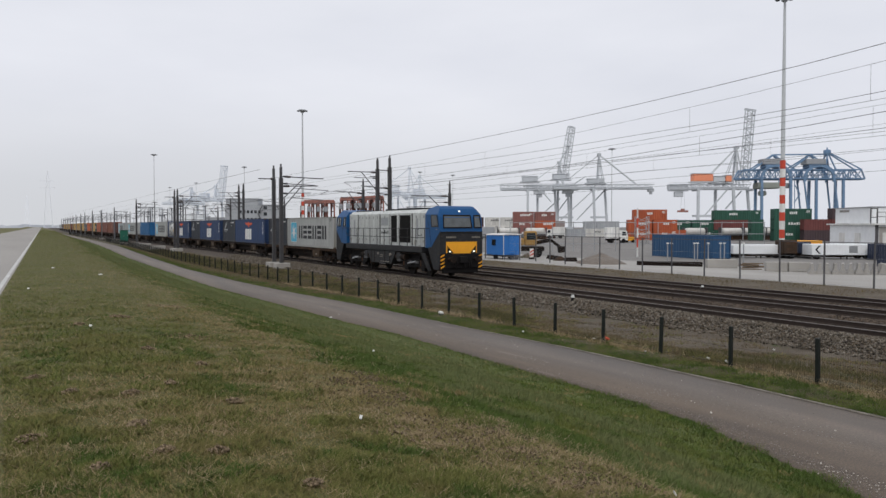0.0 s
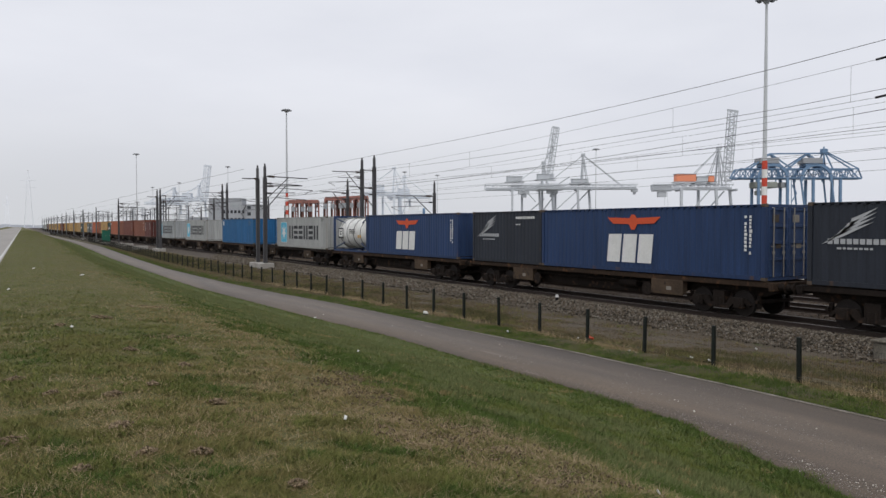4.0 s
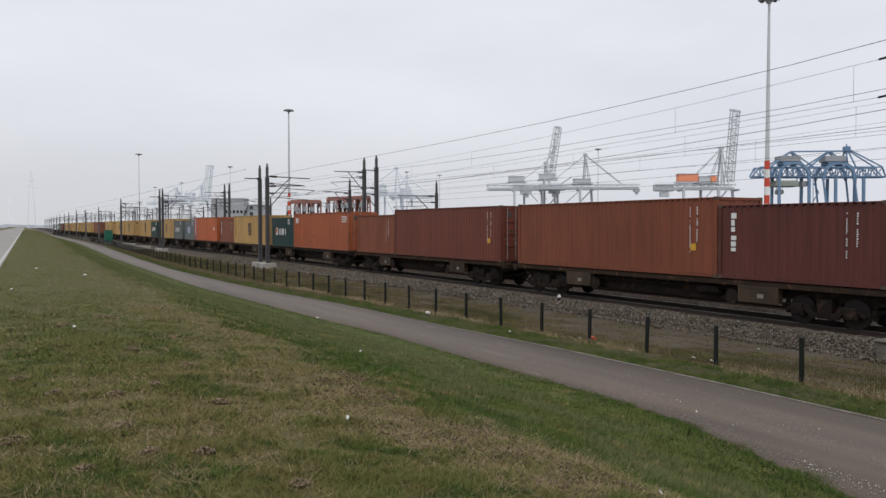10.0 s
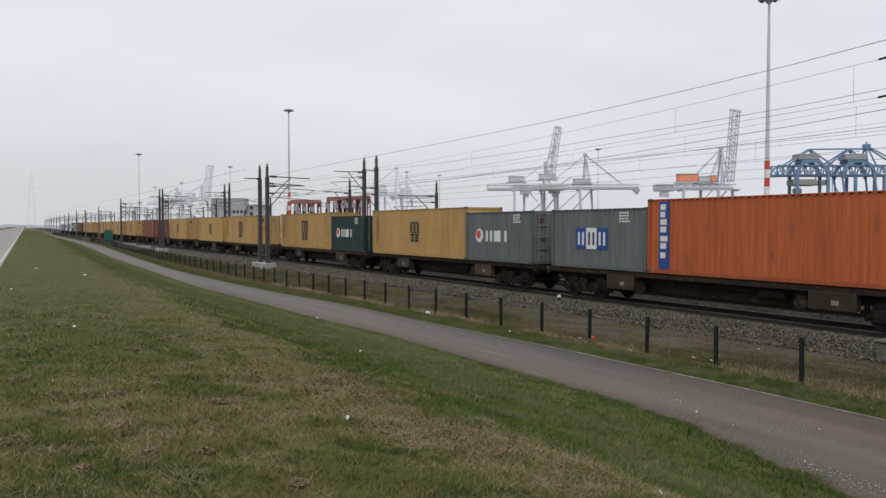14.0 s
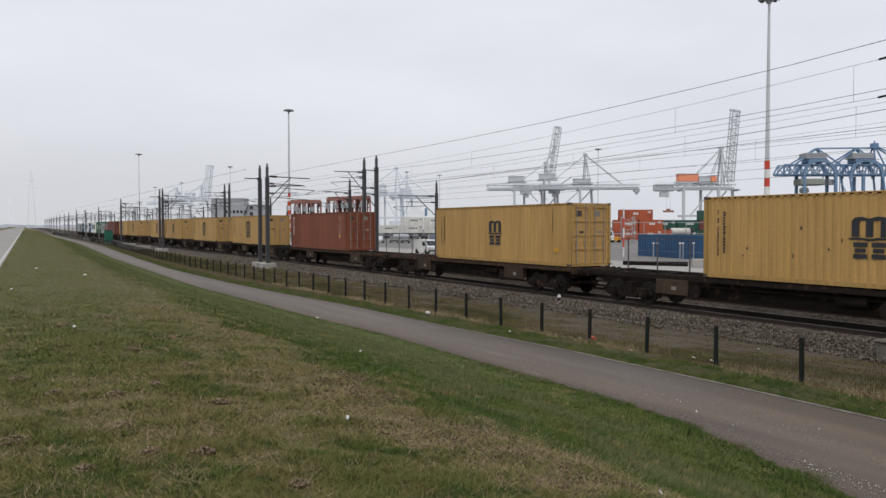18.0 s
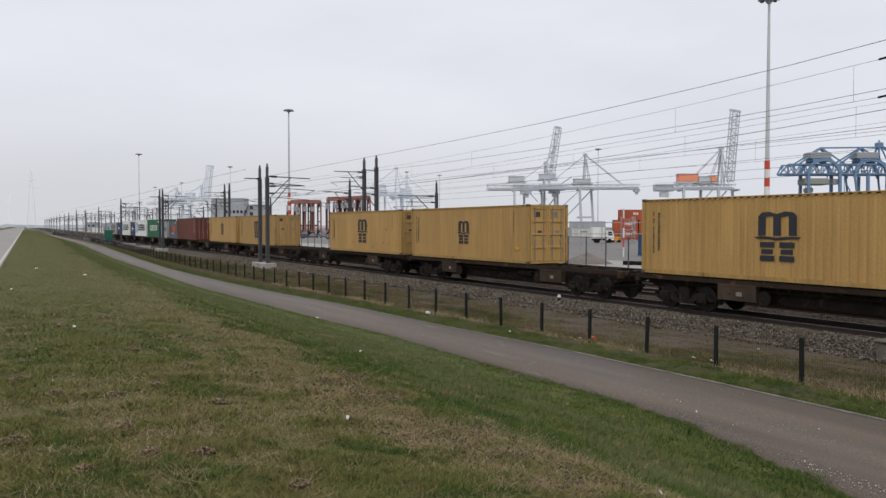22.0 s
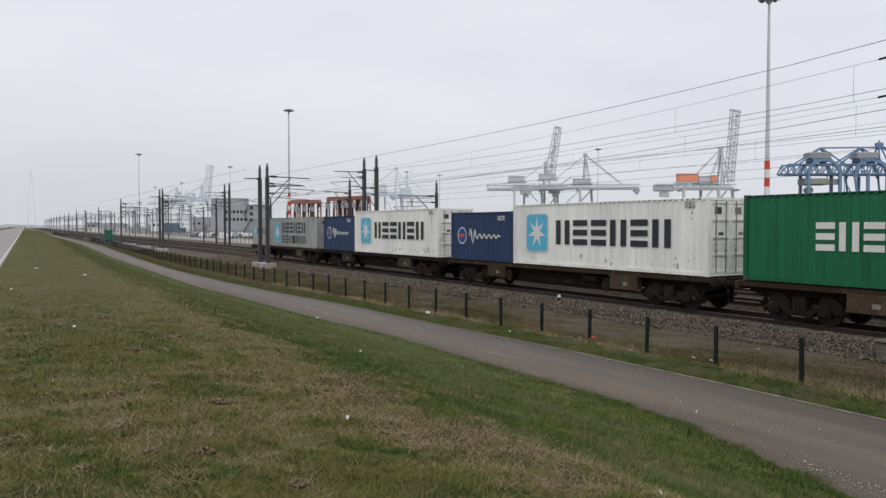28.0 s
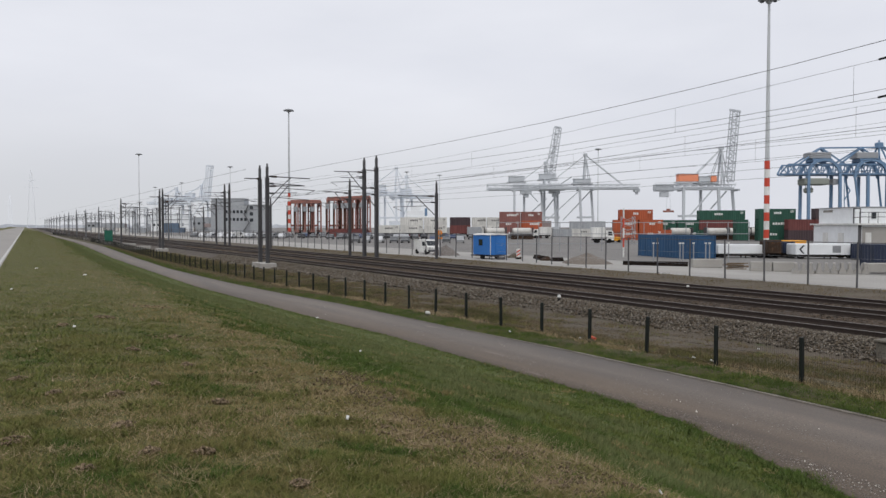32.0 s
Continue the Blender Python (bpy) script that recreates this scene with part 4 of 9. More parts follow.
def artwork(c, length, height, picture, k):
    big = length > 8
    up = height - STD
    if picture in ("star", "star2"):
        if big:
            badge(c, length, 1.13, 2.76, 0.42 + up * 0.8, 2.15 + up * 0.8)
            if picture == "star":
                row_of_shapes(c, length, 3.4, 10.4, 0.74 + up * 0.9, 1.86 + up * 0.8, ("pair", "stack", "stack", "pair", "stack", "pair"), INK)
            else:
                row_of_shapes(c, length, 3.4, 9.4, 1.24, 2.14, ("pair", "stack", "stack", "pair", "stack", "pair"), INK)
                row_of_shapes(c, length, 3.4, 9.5, 0.34, 1.0, ("stack", "stack", "pair", "block", "pair", "pair", "pair"), INK, 0.3)
            small_codes(c, length, 11.1, 11.6, height - 0.42, height - 0.16, 4, FAINT)
            small_codes(c, length, 11.4, 11.5, height - 0.95, height - 0.5, 1, FAINT, True)
            if k in (27, 28):
                rg = random.Random(k)
                for i in range(26 if k == 28 else 9):
                    u, z = rg.uniform(5.0, 11.8), 0.22 + abs(rg.gauss(0, 0.16))
                    w, h = rg.uniform(0.03, 0.14), rg.uniform(0.02, 0.22)
                    q = length - u
                    part("grime_mark", Bld().prism([(q, z), (q - w * 0.3, z + h), (q - w, z + h * 0.7), (q - w * 0.8, z - 0.02)], "x", *SKIN), GRIME_FILM, c)
        else:
            badge(c, length, 0.6, 1.35, 0.9, 1.78)
            row_of_shapes(c, length, 1.67, 5.25, 1.1, 1.62, ("pair", "stack", "stack", "pair", "stack", "pair"), INK)
            small_codes(c, length, 5.2, 5.8, height - 0.36, height - 0.12, 2, INK)
    elif picture == "eagle":
        y = length - 6.0
        out = [(y + 1.5, 2.2), (y + 0.2, 2.16), (y + 0.08, 2.3), (y - 0.08, 2.3), (y - 0.2, 2.16), (y - 1.5, 2.2), (y - 1.15, 1.94), (y - 0.24, 1.92), (y - 0.1, 1.7), (y + 0.1, 1.7), (y + 0.24, 1.92), (y + 1.15, 1.94)]
        part("wing_emblem", Bld().prism(out, "x", *SKIN), SIGNAL, c, "red spread-wing emblem")
        for i in range(3):
            q = length - 4.5 - i * 0.88
            out = ((q + 0.02, 0.38), (q - 0.10, 1.52), (q - 0.86, 1.52), (q - 0.74, 0.38))
            part("lettering_bar", Bld().prism(list(out), "x", *SKIN), CHALK, c)
        small_codes(c, length, 11.35, 11.75, 0.9, 2.2, 2, CHALK, True)
    elif picture == "wing":
        for i in range(4):
            y, z = length - 1.0 - i * 0.12, 1.55 + i * 0.14
            part("wing_feather", Bld().prism([(y + 0.5 - i * 0.16, z - 0.26), (y - 0.2, z - 0.02), (y - 1.15 + i * 0.08, z + 0.42), (y - 0.1, z + 0.1)], "x", *SKIN), MUTED, c)
        row_of_shapes(c, length, 0.7, 2.5, 1.3, 1.46, ("block",) * 9, MUTED, 0.3)
        small_codes(c, length, 1.0, 2.2, 1.1, 1.2, 1, MUTED)
        small_codes(c, length, 4.0, 5.6, 2.1, 2.3, 1, CHALK)
        small_codes(c, length, 4.0, 4.4, 1.85, 1.95, 1, CHALK)
    elif picture == "stamp":
        # two sizes of the emblem are in use
        es = 1.32 if k in (14, 15, 19, 20, 22, 23) else 1.0
        b, y = Bld(), length - 5.62 + 0.55 * (es - 1)
        zz = lambda v: 1.5 + (v - 1.5) * es
        x0, x1 = SKIN
        for u0 in (0.0, 0.44, 0.88):
            b.box(x0, y - (u0 + 0.22) * es, zz(1.52), x1, y - u0 * es, zz(2.0))
        b.prism([(y - u * es, zz(v)) for u, v in ((0, 2.001), (0.1, 2.1), (0.32, 2.12), (0.54, 2.06), (0.76, 2.12), (1.0, 2.1), (1.1, 2.001))], "x", x0, x1)
        b.prism([(y - u * es, zz(v)) for u, v in ((-0.12, 1.49), (-0.06, 1.44), (0.3, 1.43), (0.55, 1.40), (0.8, 1.43), (1.16, 1.44), (1.22, 1.49), (0.8, 1.50), (0.55, 1.47), (0.3, 1.50))], "x", x0, x1)
        part("emblem", b, INK, c, "black block emblem")
        for i in range(2):
            q = 0.02 + i * 0.56
            d = Bld()
            for u0, u1, v0, v1 in ((0.04, 0.46, 1.22, 1.36), (0.04, 0.46, 0.88, 1.02), (0.08, 0.42, 1.06, 1.18)):
                d.box(x0, y - (q + u1) * es, zz(v0), x1, y - (q + u0) * es, zz(v1))
            part("emblem_bar", d, INK, c)
        small_codes(c, length, 0.62, 0.74, 0.75, 2.4, 1, INK, True)
        small_codes(c, length, 0.88, 1.04, 0.85, 2.35, 1, INK, True)
        small_codes(c, length, 10.95, 11.03, 1.5, 2.6, 1, INK, True)
        if k % 3 == 1:
            rg = random.Random(k)
            for i in range(7):
                q, z = length - rg.uniform(1.6, 10.6), rg.uniform(0.35, 1.9)
                w, h = rg.uniform(0.04, 0.12), rg.uniform(0.04, 0.16)
                part("scuff", Bld().prism([(q, z), (q - w * 0.4, z + h), (q - w, z + h * 0.6), (q - w * 0.7, z - 0.02)], "x", *SKIN), M["cast"], c, "dark scuff mark")
        part("warning_plate", Bld().box(SKIN[0], length - 11.45, 0.66, SKIN[1], length - 11.1, 0.83), AMBER, c, "small yellow warning plate")
    elif picture in ("tall", "codes"):
        small_codes(c, length, 0.58, 0.95, 1.0, height - 0.3, 1, CHALK, True) if picture == "tall" else None
        e = length - 0.9
        small_codes(c, length, e - 0.35, e - 0.27, 0.8, height - 0.35, 1, CHALK, True)
        small_codes(c, length, e - 0.02, e + 0.08, 1.2, height - 0.35, 1, CHALK, True)
        if big:
            part("warning_plate", Bld().box(SKIN[0], length - e + 0.05, 0.95, SKIN[1], length - e + 0.3, 1.2), AMBER, c, "small yellow warning plate")
    elif picture == "cai":
        row_of_shapes(c, length, 0.6, 1.4, 2.08, 2.5, ("block", "pair", "bar"), CHALK, 0.2)
        small_codes(c, length, 10.9, 11.8, 2.05, 2.55, 3, CHALK)
        for u, z, w, h in ((4.6, 1.0, 0.5, 0.05), (4.75, 1.06, 0.3, 0.03), (5.4, 0.85, 0.28, 0.04), (4.2, 0.55, 0.6, 0.035), (3.6, 1.25, 0.2, 0.03), (6.4, 0.62, 0.35, 0.04)):
            part("scuff", Bld().box(SKIN[0], length - u - w, z, SKIN[1], length - u, z + h), P["wine"], c, "dark scuff mark")
        for u, z0, z1 in ((0.8, 1.15, 1.8), (1.75, 0.85, 1.5)):
            q = length - u
            part("repair_patch", Bld().prism([(q, z0 + 0.06), (q - 0.05, z1 - 0.03), (q - 0.3, z1), (q - 0.52, z1 - 0.08), (q - 0.5, z0), (q - 0.2, z0 - 0.05)], "x", *SKIN), P["bright"], c, "brighter orange repair patch")
    elif picture == "disc":
        part("disc", disc_mesh(1.37, 1.34, 0.36, length), CHALK, c, "white disc")
        part("disc_swirl", disc_mesh(1.30, 1.40, 0.22, length, skin=(SKIN[0] - 0.004, SKIN[0])), SIGNAL, c, "red swirl on the disc")
        row_of_shapes(c, length, 2.0, 4.15, 1.04, 1.6, ("pair", "block", "bar"), CHALK, 0.3)
        small_codes(c, length, 4.5, 5.1, 1.95, 2.42, 4, CHALK)
    elif picture == "flag":
        for i, m in enumerate((ROYAL, CHALK, ROYAL)):
            part("panel", Bld().box(SKIN[0], length - 1.75 - (i + 1) * 0.68, 0.85, SKIN[1], length - 1.75 - i * 0.68, 1.76), m, c, "blue painted panel" if m is ROYAL else "white painted panel")
            x = (SKIN[0] - 0.004, SKIN[0])
            b = Bld()
            for s in (0.14, 0.42):
                b.box(x[0], length - 1.75 - i * 0.68 - s - 0.12, 1.02, x[1], length - 1.75 - i * 0.68 - s, 1.58)
            part("lettering_bar", b, CHALK if m is ROYAL else INK, c)
        small_codes(c, length, 4.5, 5.1, 1.95, 2.42, 4, CHALK)
    elif picture == "band":
        part("band", Bld().box(SKIN[0], length - 1.15, 0.2, SKIN[1], length - 0.62, height - 0.12), ROYAL, c, "upright dark blue band")
        small_codes(c, length, 0.70, 1.32, 0.75, height - 0.22, 1, CHALK, True, (SKIN[0] - 0.004, SKIN[0]))
        part("label_plate", Bld().box(SKIN[0], length - 10.9, 1.35, SKIN[1], length - 10.5, 1.7), CHALK, c, "small white plate")
    elif picture == "ever":
        row_of_shapes(c, length, 2.72, 9.55, 1.08, 1.96, ("stack", "pair", "stack", "pair", "stack", "pair", "stack", "stack", "pair"), CHALK, 0.22)
        small_codes(c, length, 10.1, 11.6, 2.3, 2.6, 2, CHALK)
    elif picture == "script":
        part("disc", disc_mesh(1.2, 1.32, 0.46, length), CHALK, c, "white ring emblem")
        part("disc_field", disc_mesh(1.2, 1.32, 0.40, length, skin=(SKIN[0] - 0.004, SKIN[0])), ROYAL, c)
        part("disc_bar", Bld().box(SKIN[0] - 0.008, length - 1.45, 1.25, SKIN[0] - 0.004, length - 0.95, 1.4), SIGNAL, c)
        b, last = Bld(), None
        for i in range(34):
            u = 1.97 + i * 0.09
            z = 1.3 + (0.42 if i < 7 else 0.16) * math.sin(i * 1.25) * (1 - i / 60)
            p = (SKIN[1] - 0.005, length - u, z)
            if last:
                b.beam(last, p, 0.012, 0.075)
            last = p
        part("script_stroke", b, CHALK, c, "flowing white script stroke")
        small_codes(c, length, 4.7, 5.4, 2.1, 2.35, 3, CHALK)
    elif picture == "duo":
        part("panel", Bld().box(SKIN[0], length - 2.1, 0.97, SKIN[1], length - 1.05, 1.72), INK, c, "black painted panel")
        part("panel", Bld().box(SKIN[0], length - 4.4, 0.95, SKIN[1], length - 2.12, 1.78), SIGNAL, c, "orange-red painted panel")
        part("bar", Bld().box(SKIN[0], length - 3.6, 0.68, SKIN[1], length - 2.2, 0.8), CHALK, c)
        small_codes(c, length, 4.4, 5.2, 2.1, 2.35, 2, CHALK)
    elif picture == "patch":
        part("label_plate", Bld().box(SKIN[0], length - 0.85, 1.9, SKIN[1], length - 0.45, 2.35), CHALK, c, "small white plate")
        for i, (u, w) in enumerate(((10.6, 0.5), (10.6, 0.9), (10.6, 0.55), (11.15, 0.12))):
            for q in range(int(w / 0.12)):
                part("small_print", Bld().box(SKIN[0], length - u - q * 0.15 - 0.05, 2.3 - i * 0.16, SKIN[1], length - u - q * 0.15, 2.38 - i * 0.16), FAINT, c)
        part("rust_streak", Bld().box(SKIN[0], 0.03, 0.3, SKIN[1], 0.13, height - 0.2), STAINED["rust"], c, "rusty scraped corner post")


train()


def tank_container():
    """A white tank in a blue frame, in the short slot of the fourth wagon."""
    c = runs(thing("tank_container", "white cylindrical tank container in a dark blue frame", "tank container"), 3 * PITCH + A20, 0, 1.18)
    n, L, r = 28, F20, 1.12
    prof = [(0.35, 0.35), (0.45, 0.8), (0.62, 1.02), (0.85, r), (L - 0.85, r), (L - 0.62, 1.02), (L - 0.45, 0.8), (L - 0.35, 0.35)]
    vs, fs = [], []
    for y, rr in prof:
        vs += [(rr * math.cos(2 * math.pi * i / n), y, 1.32 + rr * math.sin(2 * math.pi * i / n)) for i in range(n)]
    for k in range(len(prof) - 1):
        fs += [(k * n + i, k * n + (i + 1) % n, (k + 1) * n + (i + 1) % n, (k + 1) * n + i) for i in range(n)]
    fs += [tuple(range(n)), tuple(range((len(prof) - 1) * n, len(prof) * n))]
    tank = part("tank", Bld().add(vs, fs).mesh("tank", True), M["white"], c, "glossy white tank shell")
    for y in (1.3, 2.5, 3.7, 4.9):
        b = Bld()
        pts = [((r + 0.012) * math.cos(2 * math.pi * i / 32), y, 1.32 + (r + 0.012) * math.sin(2 * math.pi * i / 32)) for i in range(33)]
        part("hoop", b.line(pts, 0.018, 4), INK, tank, "thin dark hoop")
    for y in (0.0, L - 0.12):
        for s in (-1, 1):
            part("corner_post", Bld().box(s * 1.15 - 0.07, y, 0, s * 1.15 + 0.07, y + 0.12, STD, 0.01), P["navy"], c)
        for z in (0.0, STD - 0.14):
            part("end_beam", Bld().box(-1.08, y, z, 1.08, y + 0.12, z + 0.14), P["navy"], c)
    for s in (-1, 1):
        part("lower_rail", Bld().box(s * 1.15 - 0.05, 0.12, 0.0, s * 1.15 + 0.05, L - 0.12, 0.12), P["navy"], c)
        for y0, y1 in ((0.1, 1.5), (L - 0.1, L - 1.5)):
            part("brace", Bld().rod((s * 1.15, y0, 0.2), (s * 0.95, y1, 0.62), 0.04).rod((s * 1.15, y0, STD - 0.15), (s * 0.85, y1, 2.05), 0.04), P["navy"], c)
    part("walkway", Bld().box(-0.35, 0.6, 2.46, 0.35, L - 0.6, 2.5), M["galv"], c)
    b = Bld().box(-1.128, L - 1.65, 0.95, -1.122, L - 0.75, 1.7)
    part("sign_plate", b, INK, c, "black framed sign plate")
    part("sign_field", Bld().box(-1.132, L - 1.55, 1.05, -1.128, L - 0.85, 1.6), M["white"], c)
    part("sign_bar", Bld().box(-1.136, L - 1.4, 1.2, -1.132, L - 1.0, 1.28).box(-1.136, L - 1.4, 1.4, -1.132, L - 1.0, 1.47), INK, c)
    part("hazard_plate", Bld().box(-1.132, 1.55, 1.0, -1.126, 1.75, 1.2).box(-1.132, 1.2, 1.0, -1.126, 1.4, 1.2), AMBER, c, "small amber hazard plates")
    small = Bld()
    for k in range(3):
        small.box(-1.13, 2.2, 1.55 - k * 0.12, -1.124, 3.3, 1.6 - k * 0.12)
    part("small_print", small, M["grime"], c)


tank_container()


# sky reflection put into the glass colour as pale and dark patches
SCREEN = mat("sky_toned_window_glass", (0.085, 0.096, 0.098), 0.04, 0, (0.012, 0.015, 0.017), 2.2, spec=0.7)


def locomotive():
    lo = runs(thing("diesel_locomotive", "blue and light grey diesel locomotive with a yellow nose panel", "locomotive"), -18.1)
    char = mat("charcoal_locomotive_paint", (0.026, 0.027, 0.030), 0.6, 0, (0.015, 0.015, 0.016), 1.5, 0.9, 20, 0.25, 0, (1, 1, 1), (0.052, 0.042, 0.034), 0.58, 0, 0.22)
    cream = paint("pale_grey_locomotive_paint", (0.56, 0.58, 0.565), (0.26, 0.235, 0.20), 0.62)
    seam_grey = mat("dull_seam_grey", (0.25, 0.255, 0.25), 0.7, 0, (0.17, 0.17, 0.165), 3)
    azure = mat("blue_locomotive_paint", (0.0045, 0.068, 0.200), 0.42, 0, (0.0035, 0.052, 0.155), 1.2, spec=0.25)
    lamp = glow("white_headlamp_glass", (1.0, 0.96, 0.85), 1.0)
    # frame and underframe
    part("frame", Bld().box(-1.48, 2.3, 1.36, 1.48, 14.9, 1.74, 0.03), char, lo)
    for sx in (-1.44, 1.44):
        part("frame_skirt", Bld().prism([(2.5, 1.36), (1.95, 1.36), (1.15, 0.32), (1.5, 0.32), (2.0, 0.85)], "x", sx - 0.04, sx + 0.04), char, lo)
    part("fuel_tank", Bld().prism([(6.2, 1.36), (10.9, 1.36), (10.3, 0.5), (6.9, 0.5)], "x", -1.42, 1.42), char, lo, "charcoal fuel tank between the bogies")
    part("tank_plate", Bld().box(-1.428, 8.2, 1.02, -1.42, 8.75, 1.06).box(-1.428, 8.3, 0.92, -1.42, 8.75, 0.95).box(-1.428, 7.2, 0.6, -1.42, 8.6, 0.64).box(-1.428, 8.95, 1.06, -1.42, 9.15, 1.22), M["pale_plate"], lo)
    # hood
    hood = part("hood", Bld().prism([(-1.22, 1.74), (1.22, 1.74), (1.22, 3.85), (0.95, 4.06), (-0.95, 4.06), (-1.22, 3.85)], "y", 1.8, 14.75), cream, lo, "pale grey engine hood")
    for y0, y1 in ((1.95, 2.95), (3.0, 4.0), (7.6, 9.0), (9.25, 9.85), (9.9, 10.5), (10.55, 11.15), (11.2, 11.8), (11.85, 12.45), (12.5, 12.95), (13.15, 13.85), (13.9, 14.6)):
        part("hood_door", Bld().box(-1.245, y0, 1.82, -1.222, y1, 3.78, 0.01), cream, hood, "pale grey hood door")
        part("door_gap", Bld().box(-1.2465, y1 + 0.004, 1.84, -1.222, y1 + 0.022, 3.76), seam_grey, hood)
    for y0, y1 in ((4.3, 5.95), (6.35, 7.3)):
        # black panel and slats stand for the shaded depth of the grille
        part("louvre_recess", Bld().box(-1.235, y0, 1.95, -1.222, y1, 3.72), M["black"], hood, "black panel standing for the dark depth of a grille")
        b = Bld()
        for k in range(14):
            z = 2.02 + k * 0.122
            b.box(-1.25, y0 + 0.02, z, -1.236, y1 - 0.02, z + 0.035)
        part("louvre", b, M["black"], hood)
        part("louvre_frame", Bld().box(-1.26, y0 - 0.09, 1.85, -1.222, y0 - 0.002, 3.82).box(-1.26, y1 + 0.002, 1.85, -1.222, y1 + 0.09, 3.82), cream, hood)
    part("upper_grille", Bld().box(-1.255, 7.75, 3.05, -1.246, 8.9, 3.6), M["galv"], hood, "grey ventilation grille")
    for y in (4.12, 7.46, 9.12, 13.04):
        part("seam", Bld().box(-1.252, y - 0.03, 1.78, -1.222, y + 0.03, 3.83), char, hood)
    b = Bld()
    for k in range(7):
        b.box(-1.252, 8.75 - k * 0.17, 2.5, -1.246, 8.86 - k * 0.17, 2.72 if k in (3, 6) else 2.64)
    part("maker_bars", b, INK, hood)
    for y0, y1 in ((3.25, 3.5), (13.6, 13.8)):
        part("vent", Bld().box(-1.26, y0, 2.2, -1.246, y1, 3.5), M["galv"], hood)
    # door latches and lifting eyes along the hood
    for y in (2.45, 3.5, 8.3, 9.55, 10.2, 10.85, 11.5, 12.15, 12.75, 14.25):
        part("latch", shape(("hood_latch",), lambda: Bld().box(-1.262, -0.05, 0, -1.246, 0.05, 0.16)), seam_grey, hood, "", pose(0, y, 1.98))
        part("latch", SHAPES[("hood_latch",)], seam_grey, hood, "", pose(0, y, 3.52))
    part("roof_fan", Bld().box(-0.8, 4.0, 4.07, 0.8, 7.2, 4.2, 0.03), char, lo)
    part("roof_fan", Bld().box(-0.8, 8.0, 4.07, 0.8, 9.2, 4.18, 0.03), char, lo)
    part("exhaust", Bld().box(-0.7, 12.6, 4.07, 0.7, 14.7, 4.16, 0.02), char, lo)
    # handrails
    for s in (-1, 1):
        for y in [2.0 + i * 1.2 for i in range(11)]:
            part("railing_post", shape(("railing_post",), lambda: Bld().rod((0, 0, 1.74), (0, 0, 2.86), 0.022, 6)), char, lo, "", pose(s * 1.44, y, 0))
        for z in (2.3, 2.86):
            part("handrail", Bld().rod((s * 1.44, 1.9, z), (s * 1.44, 14.7, z), 0.02, 6), char, lo)
    # cabs
    for end in (0, 1):
        f = (lambda y: y) if end == 0 else (lambda y: 16.9 - y)
        depth = 1.85 if end == 0 else 2.15
        # upright walls to the eaves, and above them a roof that leans inwards
        lower = [(f(depth), 1.70), (f(depth), 3.72), (f(0.218), 3.72), (f(0.12), 3.55), (f(0.05), 3.1), (f(0.0), 2.69), (f(1.06), 1.77), (f(1.5), 1.70)]
        upper = [(f(depth), 3.72), (f(depth), 4.05), (f(0.95), 4.24), (f(0.62), 4.20), (f(0.42), 4.06), (f(0.30), 3.88), (f(0.218), 3.72)]
        shell = Bld().prism(lower, "x", -1.47, 1.47).prism(upper, "x", -1.47, 1.47)
        shell.v = [(x * (1 - 0.24 * max(0, z - 3.72) / 0.55), y, z) for x, y, z in shell.v]
        cab = part("cab", shell, azure, lo, "blue driver's cab with bevelled roof")
        part("nose", Bld().prism([(f(-0.02), 2.68), (f(0.0), 2.68), (f(1.05), 1.76), (f(1.52), 1.69), (f(1.46), 1.58), (f(0.78), 0.42), (f(0.15), 0.42), (f(-0.02), 0.9)], "x", -1.465, 1.465), char, lo, "charcoal nose skirt")
        for x0, x1 in ((-1.05, -0.36), (0.72, 1.3)):
            b = Bld()
            for k in range(6):
                w = (x1 - x0) / 6
                b.box(x0 + k * w, min(f(-0.03), f(-0.022)), 2.3, x0 + k * w + w * 0.72, max(f(-0.03), f(-0.022)), 2.4)
            part("lettering_bar", b, M["pale_plate"], lo)
        part("nose_ledge", Bld().box(-1.44, min(f(-0.07), f(0.05)), 2.63, 1.44, max(f(-0.07), f(0.05)), 2.675, 0.01), char, lo, "dark ledge under the windscreen")
        # windows
        for s in (-1, 1):
            # the leading cab has one dark pane each side, the rear one pale split panes and a door window
            outlines = (((0.17, 2.98), (1.0, 2.98), (1.08, 3.66), (0.34, 3.66)),) if end == 0 else (((0.17, 3.0), (0.60, 3.0), (0.74, 3.66), (0.37, 3.66)), ((0.64, 3.0), (0.96, 3.0), (1.10, 3.66), (0.78, 3.66)), ((1.52, 2.98), (1.94, 2.98), (1.94, 3.66), (1.70, 3.66)))
            for outline in outlines:
                w = part("side_window", Bld().prism([(f(a), z) for a, z in outline], "x", s * 1.475 - 0.012, s * 1.475 + 0.012), M["glass"] if end == 0 else SCREEN, cab, "dark cab side window" if end == 0 else "cab side window with a pale reflection in its colour")
                part("window_frame", Bld().line([(s * 1.485, f(a), z) for a, z in outline + outline[:1]], 0.028, 4), char, w)
            part("door_seam", Bld().line([(s * 1.472, f(a), z) for a, z in ((1.74, 3.71), (1.56, 3.4), (1.32, 2.85), (1.08, 1.9))], 0.012, 4), char, cab)
            part("door_seam", Bld().line([(s * 1.472, f(a), z) for a, z in ((1.32, 2.88), (2.1, 2.88))], 0.008, 4), char, cab)
            part("door_handle", Bld().box(s * 1.485 - 0.02, min(f(0.3), f(0.42)), 2.80, s * 1.485 + 0.02, max(f(0.3), f(0.42)), 2.84), M["bar_steel"], cab)
